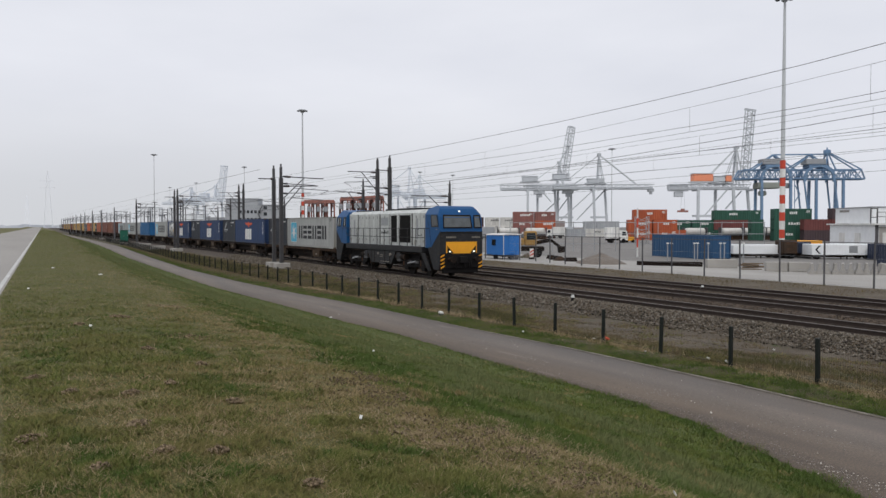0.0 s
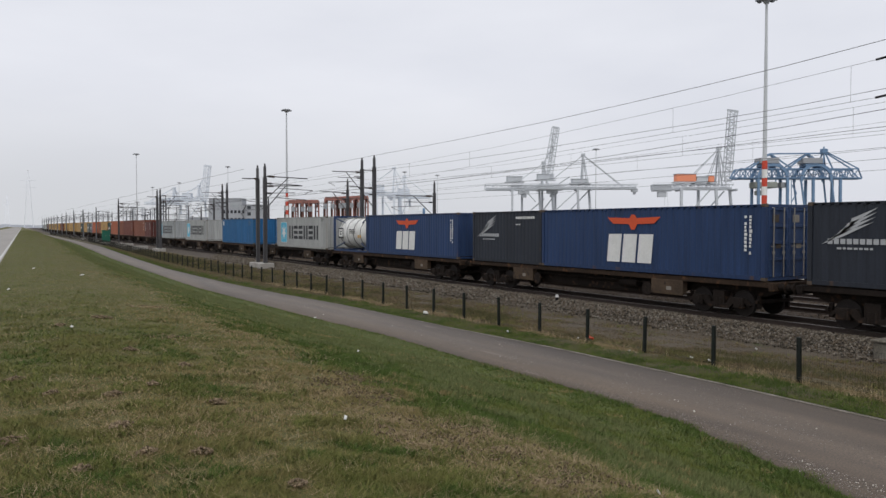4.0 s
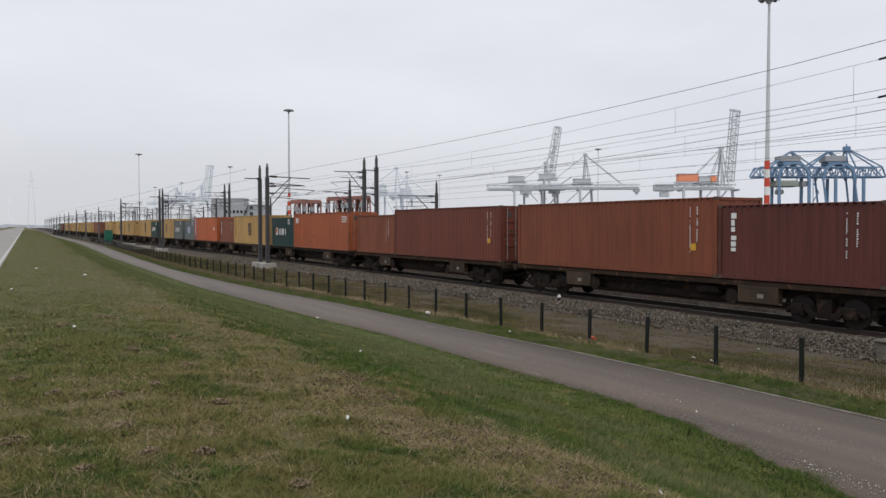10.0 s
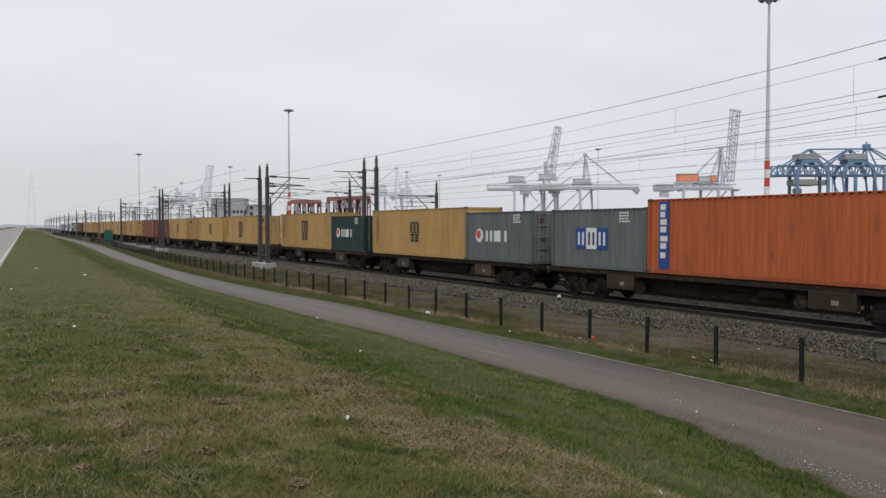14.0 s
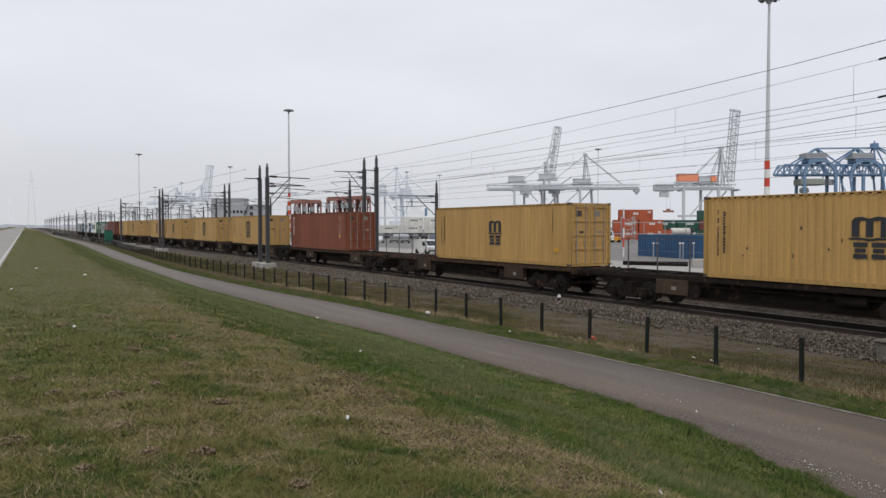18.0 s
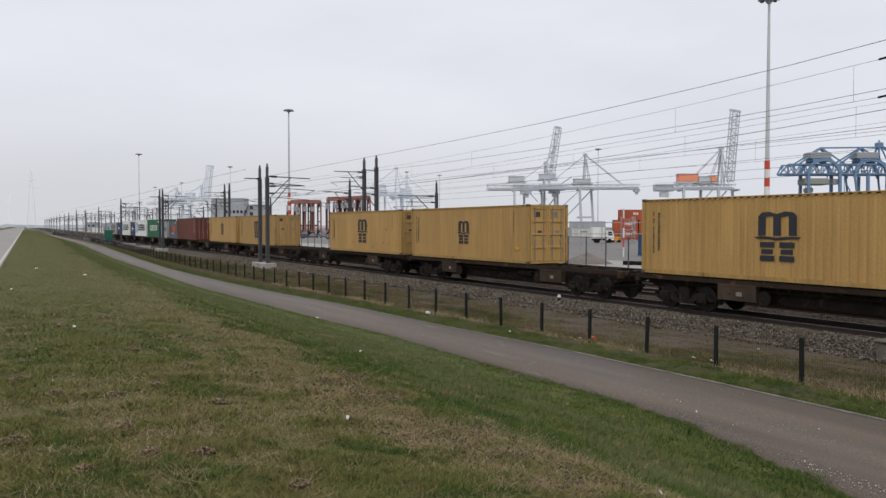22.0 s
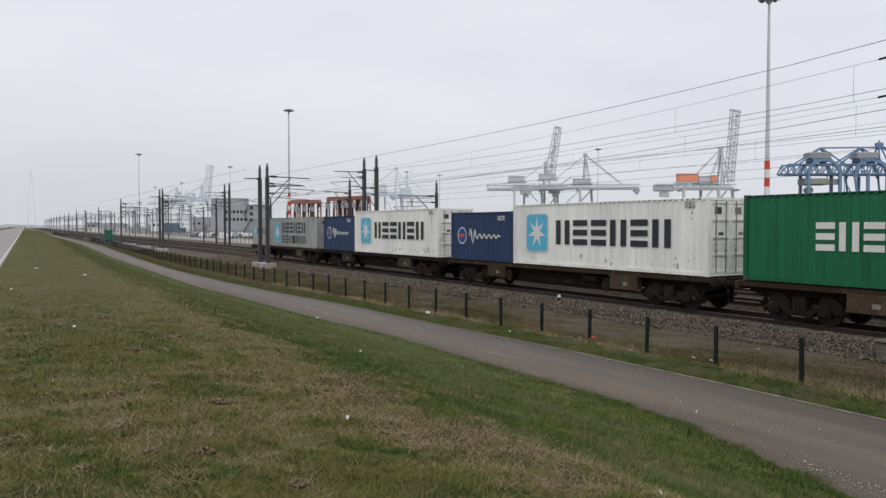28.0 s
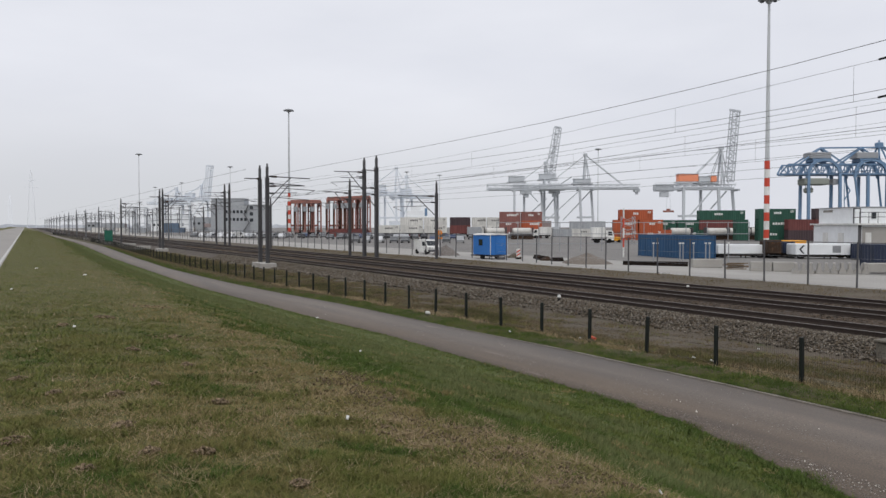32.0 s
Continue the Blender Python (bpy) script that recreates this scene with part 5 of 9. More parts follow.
            part("grab_rail", Bld().line([(s * 1.52, f(a), z) for a, z in ((1.25, 2.88), (2.7, 2.88), (2.74, 2.8), (2.74, 2.5), (2.66, 2.42), (2.3, 2.42), (2.26, 2.55))], 0.018, 6), char, lo)
        sl = lambda z: -0.012 + (z - 2.93) * 0.216
        for x0, x1 in ((-1.2, 0.72), (0.9, 1.38)):
            b = Bld()
            q = [(x0, f(sl(2.93)), 2.93), (x1, f(sl(2.93)), 2.93), (x1 - 0.03, f(sl(3.66)), 3.66), (x0 + 0.05, f(sl(3.66)), 3.66)]
            k = 0.03 if end == 0 else -0.03
            b.add(q + [(x, y + k, z) for x, y, z in q], [(0, 1, 2, 3), (7, 6, 5, 4), (0, 4, 5, 1), (1, 5, 6, 2), (2, 6, 7, 3), (3, 7, 4, 0)])
            w = part("windscreen", b, SCREEN, cab, "windscreen pane with a pale reflection in its colour")
            part("windscreen_frame", Bld().line(q + q[:1], 0.05, 4), M["black"], w)
        part("top_lamp", Bld().rod((0, f(0.20), 3.9), (0, f(0.36), 3.9), 0.042, 12), lamp, cab, "lit white top lamp")
        # yellow nose panel with lamps
        y0, y1 = sorted((f(-0.05), f(-0.02)))
        part("nose_panel", Bld().prism([(-1.05, 2.08), (1.05, 2.08), (1.05, 1.42), (0.86, 1.42), (0.6, 1.38), (-0.6, 1.38), (-0.86, 1.42), (-1.05, 1.42)], "y", y0, y1), M["yellow"], lo, "yellow nose panel")
        for s in (-1, 1):
            yb0, yb1 = sorted((f(-0.07), f(-0.05)))
            part("lamp_shroud", Bld().prism([(s * 0.98, 1.85), (s * 0.98, 1.4), (s * 0.58, 1.4)], "y", yb0, yb1), M["black"], lo)
            part("headlamp", Bld().rod((s * 0.83, f(-0.12), 1.5), (s * 0.83, f(-0.06), 1.5), 0.05, 12), lamp, lo, "lit white headlamp")
            part("buffer", SHAPES[("buffer",)], M["grime"], lo, "", pose(s * 0.875, f(-0.42), 1.05, 0, 0, 0 if end == 0 else 180))
            # black and yellow striped step guard
            guard = part("step_guard", Bld().box(s * 1.3 - 0.14, min(f(-0.04), f(0.0)), 0.42, s * 1.3 + 0.14, max(f(-0.04), f(0.0)), 1.35), M["black"], lo, "black and yellow striped guard")
            g0, g1 = sorted((f(-0.05), f(-0.042)))
            for k in range(4):
                z = 0.48 + k * 0.22
                part("stripe", Bld().prism([(s * 1.3 - 0.13, z), (s * 1.3 + 0.13, z + 0.12), (s * 1.3 + 0.13, z + 0.21), (s * 1.3 - 0.13, z + 0.09)], "y", g0, g1), M["yellow"], guard)
        part("buffer_beam", Bld().box(-1.14, min(f(-0.1), f(-0.025)), 0.5, 1.14, max(f(-0.1), f(-0.025)), 1.36, 0.02), M["black"], lo, "black buffer beam with hoses")
        for hx in (-0.55, -0.4, 0.4, 0.55):
            part("brake_hose", Bld().line([(hx, f(-0.12), 1.0), (hx, f(-0.22), 0.8), (hx * 1.05, f(-0.16), 0.55)], 0.03, 6), M["black"], lo)
        part("coupler", Bld().box(-0.25, min(f(-0.35), f(0.0)), 0.8, 0.25, max(f(-0.35), f(0.0)), 1.2, 0.04).rod((0, f(-0.3), 0.95), (0.1, f(-0.25), 0.5), 0.05), M["black"], lo)
        part("plough", Bld().box(-1.2, min(f(0.0), f(0.25)), 0.2, 1.2, max(f(0.0), f(0.25)), 0.75, 0.04), M["black"], lo)
    # black filler box, added to keep the space under the frame dark
    part("underframe", Bld().box(-1.0, 0.5, 0.62, 1.0, 16.4, 1.355), M["black"], lo, "black filler box that keeps the space under the frame dark")
    for y in (5.6, 11.4):
        part("air_tank", Bld().rod((-1.25, y - 0.7, 1.0), (-1.25, y + 0.7, 1.0), 0.2, 12), M["grime"], lo)
    for s in (-1, 1):
        part("frame_pipe", Bld().rod((s * 1.38, 2.6, 1.28), (s * 1.38, 14.6, 1.28), 0.035, 6).rod((s * 1.32, 4.6, 1.16), (s * 1.32, 12.4, 1.16), 0.025, 6), M["grime"], lo)
        for y in (5.75, 11.25):
            part("equipment_box", Bld().box(s * 1.33 - 0.1, y - 0.28, 0.72, s * 1.33 + 0.1, y + 0.28, 1.2, 0.03), M["mast"], lo, "grey equipment box under the frame")
        for y in (1.75, 15.1):
            for k in range(3):
                part("step", Bld().box(s * 1.36 - 0.1, y - 0.22, 0.45 + k * 0.33, s * 1.36 + 0.1, y + 0.22, 0.48 + k * 0.33), M["grime"], lo)
        for y in (2.15, 5.35, 11.5, 14.7):
            part("sand_pipe", Bld().line([(s * 1.12, y, 1.2), (s * 1.1, y, 0.7), (s * 0.85, y + (0.12 if y in (2.15, 11.5) else -0.12), 0.12)], 0.028, 6), M["black"], lo)
    for y in (7.1, 7.9, 9.6, 10.2):
        part("tank_strap", Bld().box(-1.432, y, 0.56, -1.4215, y + 0.05, 1.34), M["grime"], lo)
    part("filler_cap", Bld().rod((-1.5, 6.95, 1.12), (-1.42, 6.95, 1.12), 0.09, 10), M["pale_plate"], lo, "pale fuel filler cap")
    # bogies
    for y in (3.75, 13.1):
        bo = part("bogie", Bld().prism([(-1.9, 0.75), (-1.6, 0.95), (-0.4, 1.05), (0.4, 1.05), (1.6, 0.95), (1.9, 0.75), (1.6, 0.55), (-1.6, 0.55)], "x", -1.25, -1.05).prism([(-1.9, 0.75), (-1.6, 0.95), (1.6, 0.95), (1.9, 0.75), (1.6, 0.55), (-1.6, 0.55)], "x", 1.05, 1.25).box(-1.05, -0.4, 0.6, 1.05, 0.4, 1.3), M["black"], lo, "grimy black driven bogie", pose(0, y, RAIL_Z))
        for yy in (-1.2, 1.2):
            for s in (-1, 1):
                part("wheel", shape(("big_wheel",), lambda: Bld().rod((-0.07, 0, 0), (0.07, 0, 0), 0.5, 22)), M["wheel"], bo, "", pose(s * 0.75, yy, 0.5))
                part("axle_box", Bld().box(s * 1.15 - 0.14, yy - 0.2, 0.32, s * 1.15 + 0.14, yy + 0.2, 0.72, 0.04), M["black"], bo)
                part("spring", Bld().rod((s * 1.2, yy + 0.34, 0.6), (s * 1.2, yy + 0.34, 1.0), 0.09, 8), M["rusty"], bo)
                part("brake_shoe", Bld().box(s * 0.75 - 0.06, yy - 0.62, 0.34, s * 0.75 + 0.06, yy - 0.52, 0.66).beam((s * 0.98, yy - 0.56, 0.5), (s * 0.98, yy - 0.5, 1.0), 0.06, 0.08), M["rusty"], bo)
                part("brake_cylinder", Bld().rod((s * 1.3, yy * 0.35 - 0.16, 0.86), (s * 1.3, yy * 0.35 + 0.16, 0.82), 0.1, 10), M["mast"], bo)
        part("damper", Bld().rod((-1.36, -0.3, 0.9), (-1.36, 0.75, 0.75), 0.05, 8), M["galv"], bo, "pale steel damper")
        part("sand_box", Bld().box(-1.45, 1.75, 0.85, -1.1, 2.3, 1.3, 0.04), char, lo, "", pose(0, y - (0 if y < 8 else 4.0), 0))


locomotive()
DRIVEN = []


# ---- container terminal ----
PAVE = -0.6
# crane colours are lightened, most for the far ones, to stand for haze
CRANE = mat("hazed_grey_steel_paint", (0.53, 0.555, 0.58), 0.7, 0, (0.45, 0.475, 0.50), 0.02, 0.7, 0.5, 0.04)
CRANE_FAR = mat("hazed_far_paint", (0.68, 0.72, 0.77), 0.8, 0, (0.64, 0.68, 0.73), 0.02, 0.7, 0.5, 0.03)
CRANE_BLUE = mat("hazed_steel_blue_paint", (0.125, 0.215, 0.335), 0.6, 0, (0.165, 0.25, 0.365), 0.05, 0.8, 0.6, 0.08)
# rust red, with some haze put into it as a lighter, greyer tone
CARRIER = mat("hazed_rust_red_paint", (0.33, 0.148, 0.118), 0.7, 0, (0.25, 0.125, 0.106), 0.1, 0.8, 1.0, 0.1)
ORANGE = mat("orange_machine_house", (0.80, 0.29, 0.16), 0.6, 0, (0.74, 0.27, 0.16), 0.1)
GREYWALL = mat("grey_facade_panels", (0.36, 0.375, 0.39), 0.8, 0, (0.30, 0.315, 0.33), 0.1, 0.8, 1, 0.06)
WHITEWALL = mat("white_facade_panels", (0.80, 0.82, 0.83), 0.8, 0, (0.72, 0.74, 0.75), 0.15, 0.8, 1, 0.05)
STACKS = {
    "orange": paint("stack_orange_paint", (0.44, 0.10, 0.04)), "green": paint("stack_green_paint", (0.028, 0.095, 0.066)), "red": paint("stack_red_paint", (0.17, 0.055, 0.05)),
    "white": paint("stack_white_paint", (0.70, 0.69, 0.65)), "rosy": paint("faded_rose_red_stack_paint", (0.27, 0.115, 0.10)), "inky": paint("ink_blue_stack_paint", (0.026, 0.036, 0.070)), "royal": paint("royal_blue_stack_paint", (0.024, 0.082, 0.178)), "dark": paint("stack_dark_paint", (0.075, 0.05, 0.055)), "blue": paint("stack_blue_paint", (0.028, 0.060, 0.130)), "teal": paint("stack_teal_paint", (0.035, 0.09, 0.09)),
    # these three colours are lightened and greyed to stand for distance haze
    "faded": paint("hazed_grey_stack_paint", (0.40, 0.42, 0.44)), "dusty": paint("hazed_red_stack_paint", (0.33, 0.27, 0.26)), "slatey": paint("hazed_blue_stack_paint", (0.13, 0.18, 0.25)),
}


def stored_container(x, y, z, colour, length=F40, turn=0.0, high=False, label=""):
    """A container in the yard: walls, roof, posts and doors, its long side along local y."""
    h = HIGH if high else STD
    names = {"rosy": "faded rose-red", "inky": "ink-blue", "royal": "royal blue", "orange": "orange", "green": "dark green", "red": "brown-red", "white": "white", "dark": "dark brown", "blue": "dark blue", "teal": "blue-green", "faded": "hazed grey", "dusty": "hazed red", "slatey": "slate blue"}
    c = thing("shipping_container", label or f"{names[colour]} shipping container stacked in the terminal yard", "container", pose(x, y, z, 0, 0, turn), "containers in the yard")
    m, key = STACKS[colour], (round(length, 2), round(h, 2))
    part("side_wall", shape(("yard_side", *key), lambda: corrugated(length - 0.32, 0.16, h - 0.1, 0.56, 0.036)), m, c, "", pose(-1.174, 0.16, 0))
    part("side_wall", SHAPES[("yard_side", *key)], m, c, "", pose(1.174, length - 0.16, 0, 0, 0, 180))
    part("end_wall", shape(("yard_end", key[1]), lambda: corrugated(2.14, 0.16, h - 0.1, 0.5, 0.036)), m, c, "", pose(1.07, 0.05, 0, 0, 0, 90))
    part("end_wall", SHAPES[("yard_end", key[1])], m, c, "", pose(-1.07, length - 0.05, 0, 0, 0, -90))
    part("roof", shape(("yard_roof", *key), lambda: Bld().box(-1.16, 0.05, h - 0.06, 1.16, length - 0.05, h - 0.02)), m, c)

    def rails():
        b = Bld().box(-0.034, 0, 0, 0.034, length, 0.16).box(-0.034, 0, h - 0.11, 0.034, length, h)
        for yy in (0, length - 0.16):
            b.box(-0.07, yy, 0.16, 0.034, yy + 0.16, h - 0.11)
        return b

    for s in (-1, 1):
        part("side_frame", shape(("yard_frame", *key), rails), m, c, "", pose(s * 1.185, 0 if s > 0 else length, 0, 0, 0, 0 if s > 0 else 180))
    if colour in ("green", "white", "orange", "rosy", "royal", "teal") and length > 4:
        # a short row of block marks and a few code bars on the side that faces the camera
        rb = random.Random(int(x * 10 + y * 7 + z * 3))
        ink = CHALK if colour != "white" else FAINT
        n, w = rb.choice((3, 4, 5)), rb.uniform(0.34, 0.5)
        y0 = length * rb.uniform(0.3, 0.45)
        b = Bld()
        for i in range(n):
            b.box(1.213, y0 + i * w * 1.35, h * 0.50, 1.219, y0 + i * w * 1.35 + w, h * 0.50 + rb.uniform(0.5, 0.62))
        part("lettering_bar", b, ink, c)
        b = Bld()
        for i in range(3):
            b.box(1.213, length - 1.3, h - 0.5 - i * 0.2, 1.219, length - 0.5, h - 0.4 - i * 0.2)
        part("small_print", b, ink, c)
    return c


def stacks():
    # stacks turned to show the camera their long sides: a container's local y runs along the given turn
    def wall(x, y, columns, turn, length=F40, lift=0.0):
        a = radians(turn)
        if lift:
            # columns are raised to fit the camera's view; made-up chassis fill the space below
            for i in range(len(columns)):
                ch = thing("container_chassis", "made-up dark chassis raising stacked containers to fit the camera's view", "trailer", pose(x - math.sin(a) * (length + 0.3) * i, y + math.cos(a) * (length + 0.3) * i, PAVE, 0, 0, turn), "container chassis")
                part("frame", Bld().box(-1.1, 0.1, 0.85, 1.1, length - 0.1, lift - 0.005), M["grime"], ch)
                for sx in (-1, 1):
                    for yy in (0.8, length - 0.8):
                        part("wheel", shape(("chassis_wheel",), lambda: Bld().rod((-0.15, 0, 0), (0.15, 0, 0), 0.45, 12)), M["black"], ch, "", pose(sx * 0.95, yy, 0.45))
        for i, tiers in enumerate(columns):
            for k, col in enumerate(tiers):
                if col:
                    stored_container(x - math.sin(a) * (length + 0.3) * i, y + math.cos(a) * (length + 0.3) * i, PAVE + lift + k * STD, col, length, turn)

    wall(137.2, 152.1, (("orange", "orange"), ("orange", "orange")), -120, F20)
    stored_container(138.4, 151.4, PAVE + 2 * STD, "orange", 8.4, -120)
    stored_container(147.8, 146.0, PAVE, "orange", 2.4, -120)
    wall(152.5, 155.0, (("teal", "green"), ("green", "green"), ("royal", "green", "green")), -120, 7.0)
    wall(163.5, 148.0, (("green", "red", "green"),), -120)
    wall(161.2, 127.5, (("green", "green", "green"),), -120, 9.0)
    wall(157.5, 131.0, (("green", "green"),), -120, 2.9)
    wall(163.6, 121.0, (("dark", "red"),), -120, 7.4)
    wall(168.8, 117.5, (("dark", "red", "dark"),), -120, F20)
    wall(128.4, 191.5, (("rosy", "rosy", "rosy"), ("rosy", "orange", "rosy")), -120, F20)
    wall(137.0, 221.0, (("white", "white"), ("white", "white")), -120, 4.8, 1.25)
    wall(125.8, 216.3, (("red", "dark"),), -120, 6.6, 1.2)
    wall(109.5, 236.8, (("white", None), ("white", "white"), ("white", "white")), -120, 7.6, 1.25)
    wall(96.0, 245.0, (("red",), ("red",)), -120, 6.0)
    # the dark blue container by the fence and the low trailers behind it
    stored_container(66.0, 58.6, PAVE, "royal", F40, -14, label="dark blue shipping container standing behind the terminal fence")
    sign = stored_container(67.9, 41.9, PAVE, "inky", F40, -120, label="ink-blue container with a row of white bars behind the fence")
    # height squashed to fit the camera's view
    sign.matrix_world = sign.matrix_world @ Matrix.Diagonal((1, 1, 0.76, 1))
    b = Bld()
    for i, (w, hh) in enumerate(((0.5, 0.62), (0.62, 0.62), (0.5, 0.62), (0.3, 0.62), (0.5, 0.62))):
        b.box(1.213, 1.15 + i * 0.8, 1.15, 1.219, 1.15 + i * 0.8 + w, 1.15 + hh)
    part("lettering_bar", b, CHALK, sign)
    part("lettering_bar", Bld().box(1.213, 2.5, 0.75, 1.219, 3.3, 0.98).box(1.213, 3.5, 0.75, 1.219, 4.2, 0.98), CHALK, sign)
    part("emblem", Bld().prism([(2.6, 1.9), (3.6, 2.2), (4.6, 1.9), (3.6, 2.02)], "x", 1.213, 1.219), CHALK, sign)
    squashed_box = stored_container(79.6, 50.3, PAVE, "inky", 1.7, -120, label="short ink-blue container between the trailers, squashed to fit the camera's view")
    # squashed in the same way
    squashed_box.matrix_world = squashed_box.matrix_world @ Matrix.Diagonal((1, 1, 0.66, 1))
    # more stacks farther back, between the near ones
    for x, y, tiers, length in ((118.0, 233.0, ("rosy",), F20), (150.6, 205.5, ("white", "dusty"), F20), (156.4, 202.2, ("faded",), F20), (139.2, 199.8, ("faded", "white"), 4.5), (173.0, 214.0, ("white", "faded"), F40), (186.0, 206.5, ("dusty", "teal"), F40)):
        for k, col in enumerate(tiers):
            stored_container(x, y, PAVE + k * STD, col, length, -120)


stacks()


def trailer(x, y, turn, length, body, label, z=0.45, h=1.15):
    t = thing("trailer", label, "trailer", pose(x, y, PAVE, 0, 0, turn), "trailers in the yard")
    part("body", Bld().box(-1.2, 0, z + 0.45, 1.2, length, z + 0.45 + h, 0.05), body, t)
    part("chassis", Bld().box(-0.5, 0.2, z + 0.2, 0.5, length - 0.2, z + 0.44), M["rusty"], t)
    for yy in (0.6, length - 0.6):
        for s in (-1, 1):
            part("wheel", shape(("trailer_wheel",), lambda: Bld().rod((-0.14, 0, 0), (0.14, 0, 0), 0.48, 14)), M["black"], t, "", pose(s * 1.0, yy, 0.48))
    part("drawbar", Bld().box(-0.06, -1.0, z + 0.25, 0.06, 0.2, z + 0.37), M["grime"], t)
    for s in (-1, 1):
        part("landing_leg", Bld().box(s * 0.7 - 0.06, length * 0.6, 0.0, s * 0.7 + 0.06, length * 0.6 + 0.12, z + 0.2), M["grime"], t)
    return t


trailer(71.2, 62.0, -120, 5.4, WHITEWALL, "long low white flatbed trailer with a rusty chassis", 0.0, 1.05)
trailer(74.75, 58.15, -120, 1.5, M["rusty"], "short rust-brown trailer in the yard", 0.1, 1.5)
trailer(77.55, 58.35, -120, 1.4, STACKS["inky"], "ink-blue low truck body in the yard", 0.1, 1.25)
marked = trailer(76.1, 55.65, -120, 6.6, WHITEWALL, "white box trailer with a black chevron on its side", 0.0, 1.2)
part("chevron", Bld().prism([(0.75, 0.6), (0.35, 1.05), (0.75, 1.5), (0.97, 1.5), (0.57, 1.05), (0.97, 0.6)], "x", 1.2005, 1.206), INK, marked, "black chevron")
part("hatch", Bld().box(1.2005, 4.0, 0.7, 1.215, 4.9, 1.45), M["galv"], marked, "grey service hatch")
trailer(90.0, 64.2, 60, 4.6, M["yellow"], "long yellow trailer behind the blue container", 0.3, 1.0)


TANKGREY = mat("dull_tank_steel", (0.62, 0.61, 0.58), 0.5, 0.0, (0.46, 0.44, 0.41), 0.7, 0.8)


def tank_on_frame(x, y, turn):
    t = thing("tank_container", "silver tank container on a frame in the yard", "tank container", pose(x, y, PAVE, 0, 0, turn), "tank containers in the yard")
    n = 18
    prof = [(0.3, 0.3), (0.5, 0.72), (0.8, 0.88), (5.2, 0.88), (5.5, 0.72), (5.7, 0.3)]
    vs = [(r * math.cos(2 * math.pi * i / n), yy, 2.2 + r * math.sin(2 * math.pi * i / n)) for yy, r in prof for i in range(n)]
    fs = [(k * n + i, k * n + (i + 1) % n, (k + 1) * n + (i + 1) % n, (k + 1) * n + i) for k in range(5) for i in range(n)] + [tuple(range(n)), tuple(range(5 * n, 6 * n))]
    part("tank", shape(("yard_tank",), lambda: Bld().add(vs, fs)), TANKGREY, t, "dull white tank shell")
    part("frame", shape(("yard_tank_frame",), lambda: Bld().box(-1.2, 0, 1.15, 1.2, 0.12, 3.2).box(-1.2, 5.9, 1.15, 1.2, 6.02, 3.2).box(-1.2, 0.12, 1.15, -1.05, 5.9, 1.3).box(1.05, 0.12, 1.15, 1.2, 5.9, 1.3)), M["mast"], t)
    part("underframe", shape(("yard_tank_base",), lambda: Bld().box(-0.9, 0.1, 0.0, -0.6, 5.9, 1.15).box(0.6, 0.1, 0.0, 0.9, 5.9, 1.15)), M["rusty"], t)


for i, (x, y) in enumerate(((151.8, 147.2), (160.0, 142.4), (164.9, 139.6), (169.2, 137.1), (175.0, 134.0), (113.0, 176.0), (119.2, 172.4))):
    tank_on_frame(x, y, -120 if i % 2 == 0 else -118)


MASTGREY = mat("pale_mast_paint", (0.50, 0.52, 0.53), 0.6, 0, (0.42, 0.44, 0.45), 0.2)


def light_mast(x, y, h=42.6, striped=True):
    m = thing("light_mast", "tall grey floodlight mast with red and white bands below" if striped else "tall slender grey floodlight mast", "light mast", pose(x, y, PAVE), "floodlight masts")
    part("pole", Bld().rod((0, 0, 14.9 if striped else 0.0), (0, 0, h), 0.38 if striped else 0.26, 10, 0.2 if striped else 0.14), MASTGREY, m)
    if striped:
        for k in range(10):
            z = k * 1.49
            part("band", Bld().rod((0, 0, z), (0, 0, z + 1.49), 0.46, 12), M["red"] if k % 2 == 1 else M["white"], m, "red band" if k % 2 == 1 else "white band")
    head = part("lamp_ring", Bld().rod((0, 0, h), (0, 0, h + 0.35), 1.35, 16).rod((0, 0, h - 0.7), (0, 0, h), 0.35, 10, 0.8), M["galv"], m, "round lamp carrier")
    for i in range(8):
        a = i * math.pi / 4
        part("floodlight", shape(("floodlight",), lambda: Bld().box(-0.3, -0.25, -0.3, 0.3, 0.25, 0.0, 0.04)), M["hazed_mast"], head, "", pose(1.5 * math.cos(a), 1.5 * math.sin(a), h + 0.1))


light_mast(115.7, 89.5)
light_mast(85.4, 255.3)
for x, y in ((66.3, 451.6), (132.8, 517.4), (143.4, 730.1), (265.4, 305.9), (257, 504), (137.1, 830.4), (295, 523), (190, 980)):
    light_mast(x, y, 42.6, False)


def lattice(b, p, q, size, cells, r):
    """A square lattice girder from p to q."""
    p, q = Vector(p), Vector(q)
    d = (q - p).normalized()
    up = Vector((0, 0, 1)) if abs(d.z) < 0.9 else Vector((1, 0, 0))
    a = d.cross(up).normalized() * size / 2
    c = a.cross(d).normalized() * size / 2
    corners = [a + c, a - c, -a - c, c - a]
    for k in range(4):
        b.beam(p + corners[k], q + corners[k], r, r)
    for i in range(cells):
        s, e = p.lerp(q, i / cells), p.lerp(q, (i + 1) / cells)
        for k in range(4):
            b.beam(s + corners[k], e + corners[(k + 1) % 4], r * 0.6, r * 0.6)
    return b


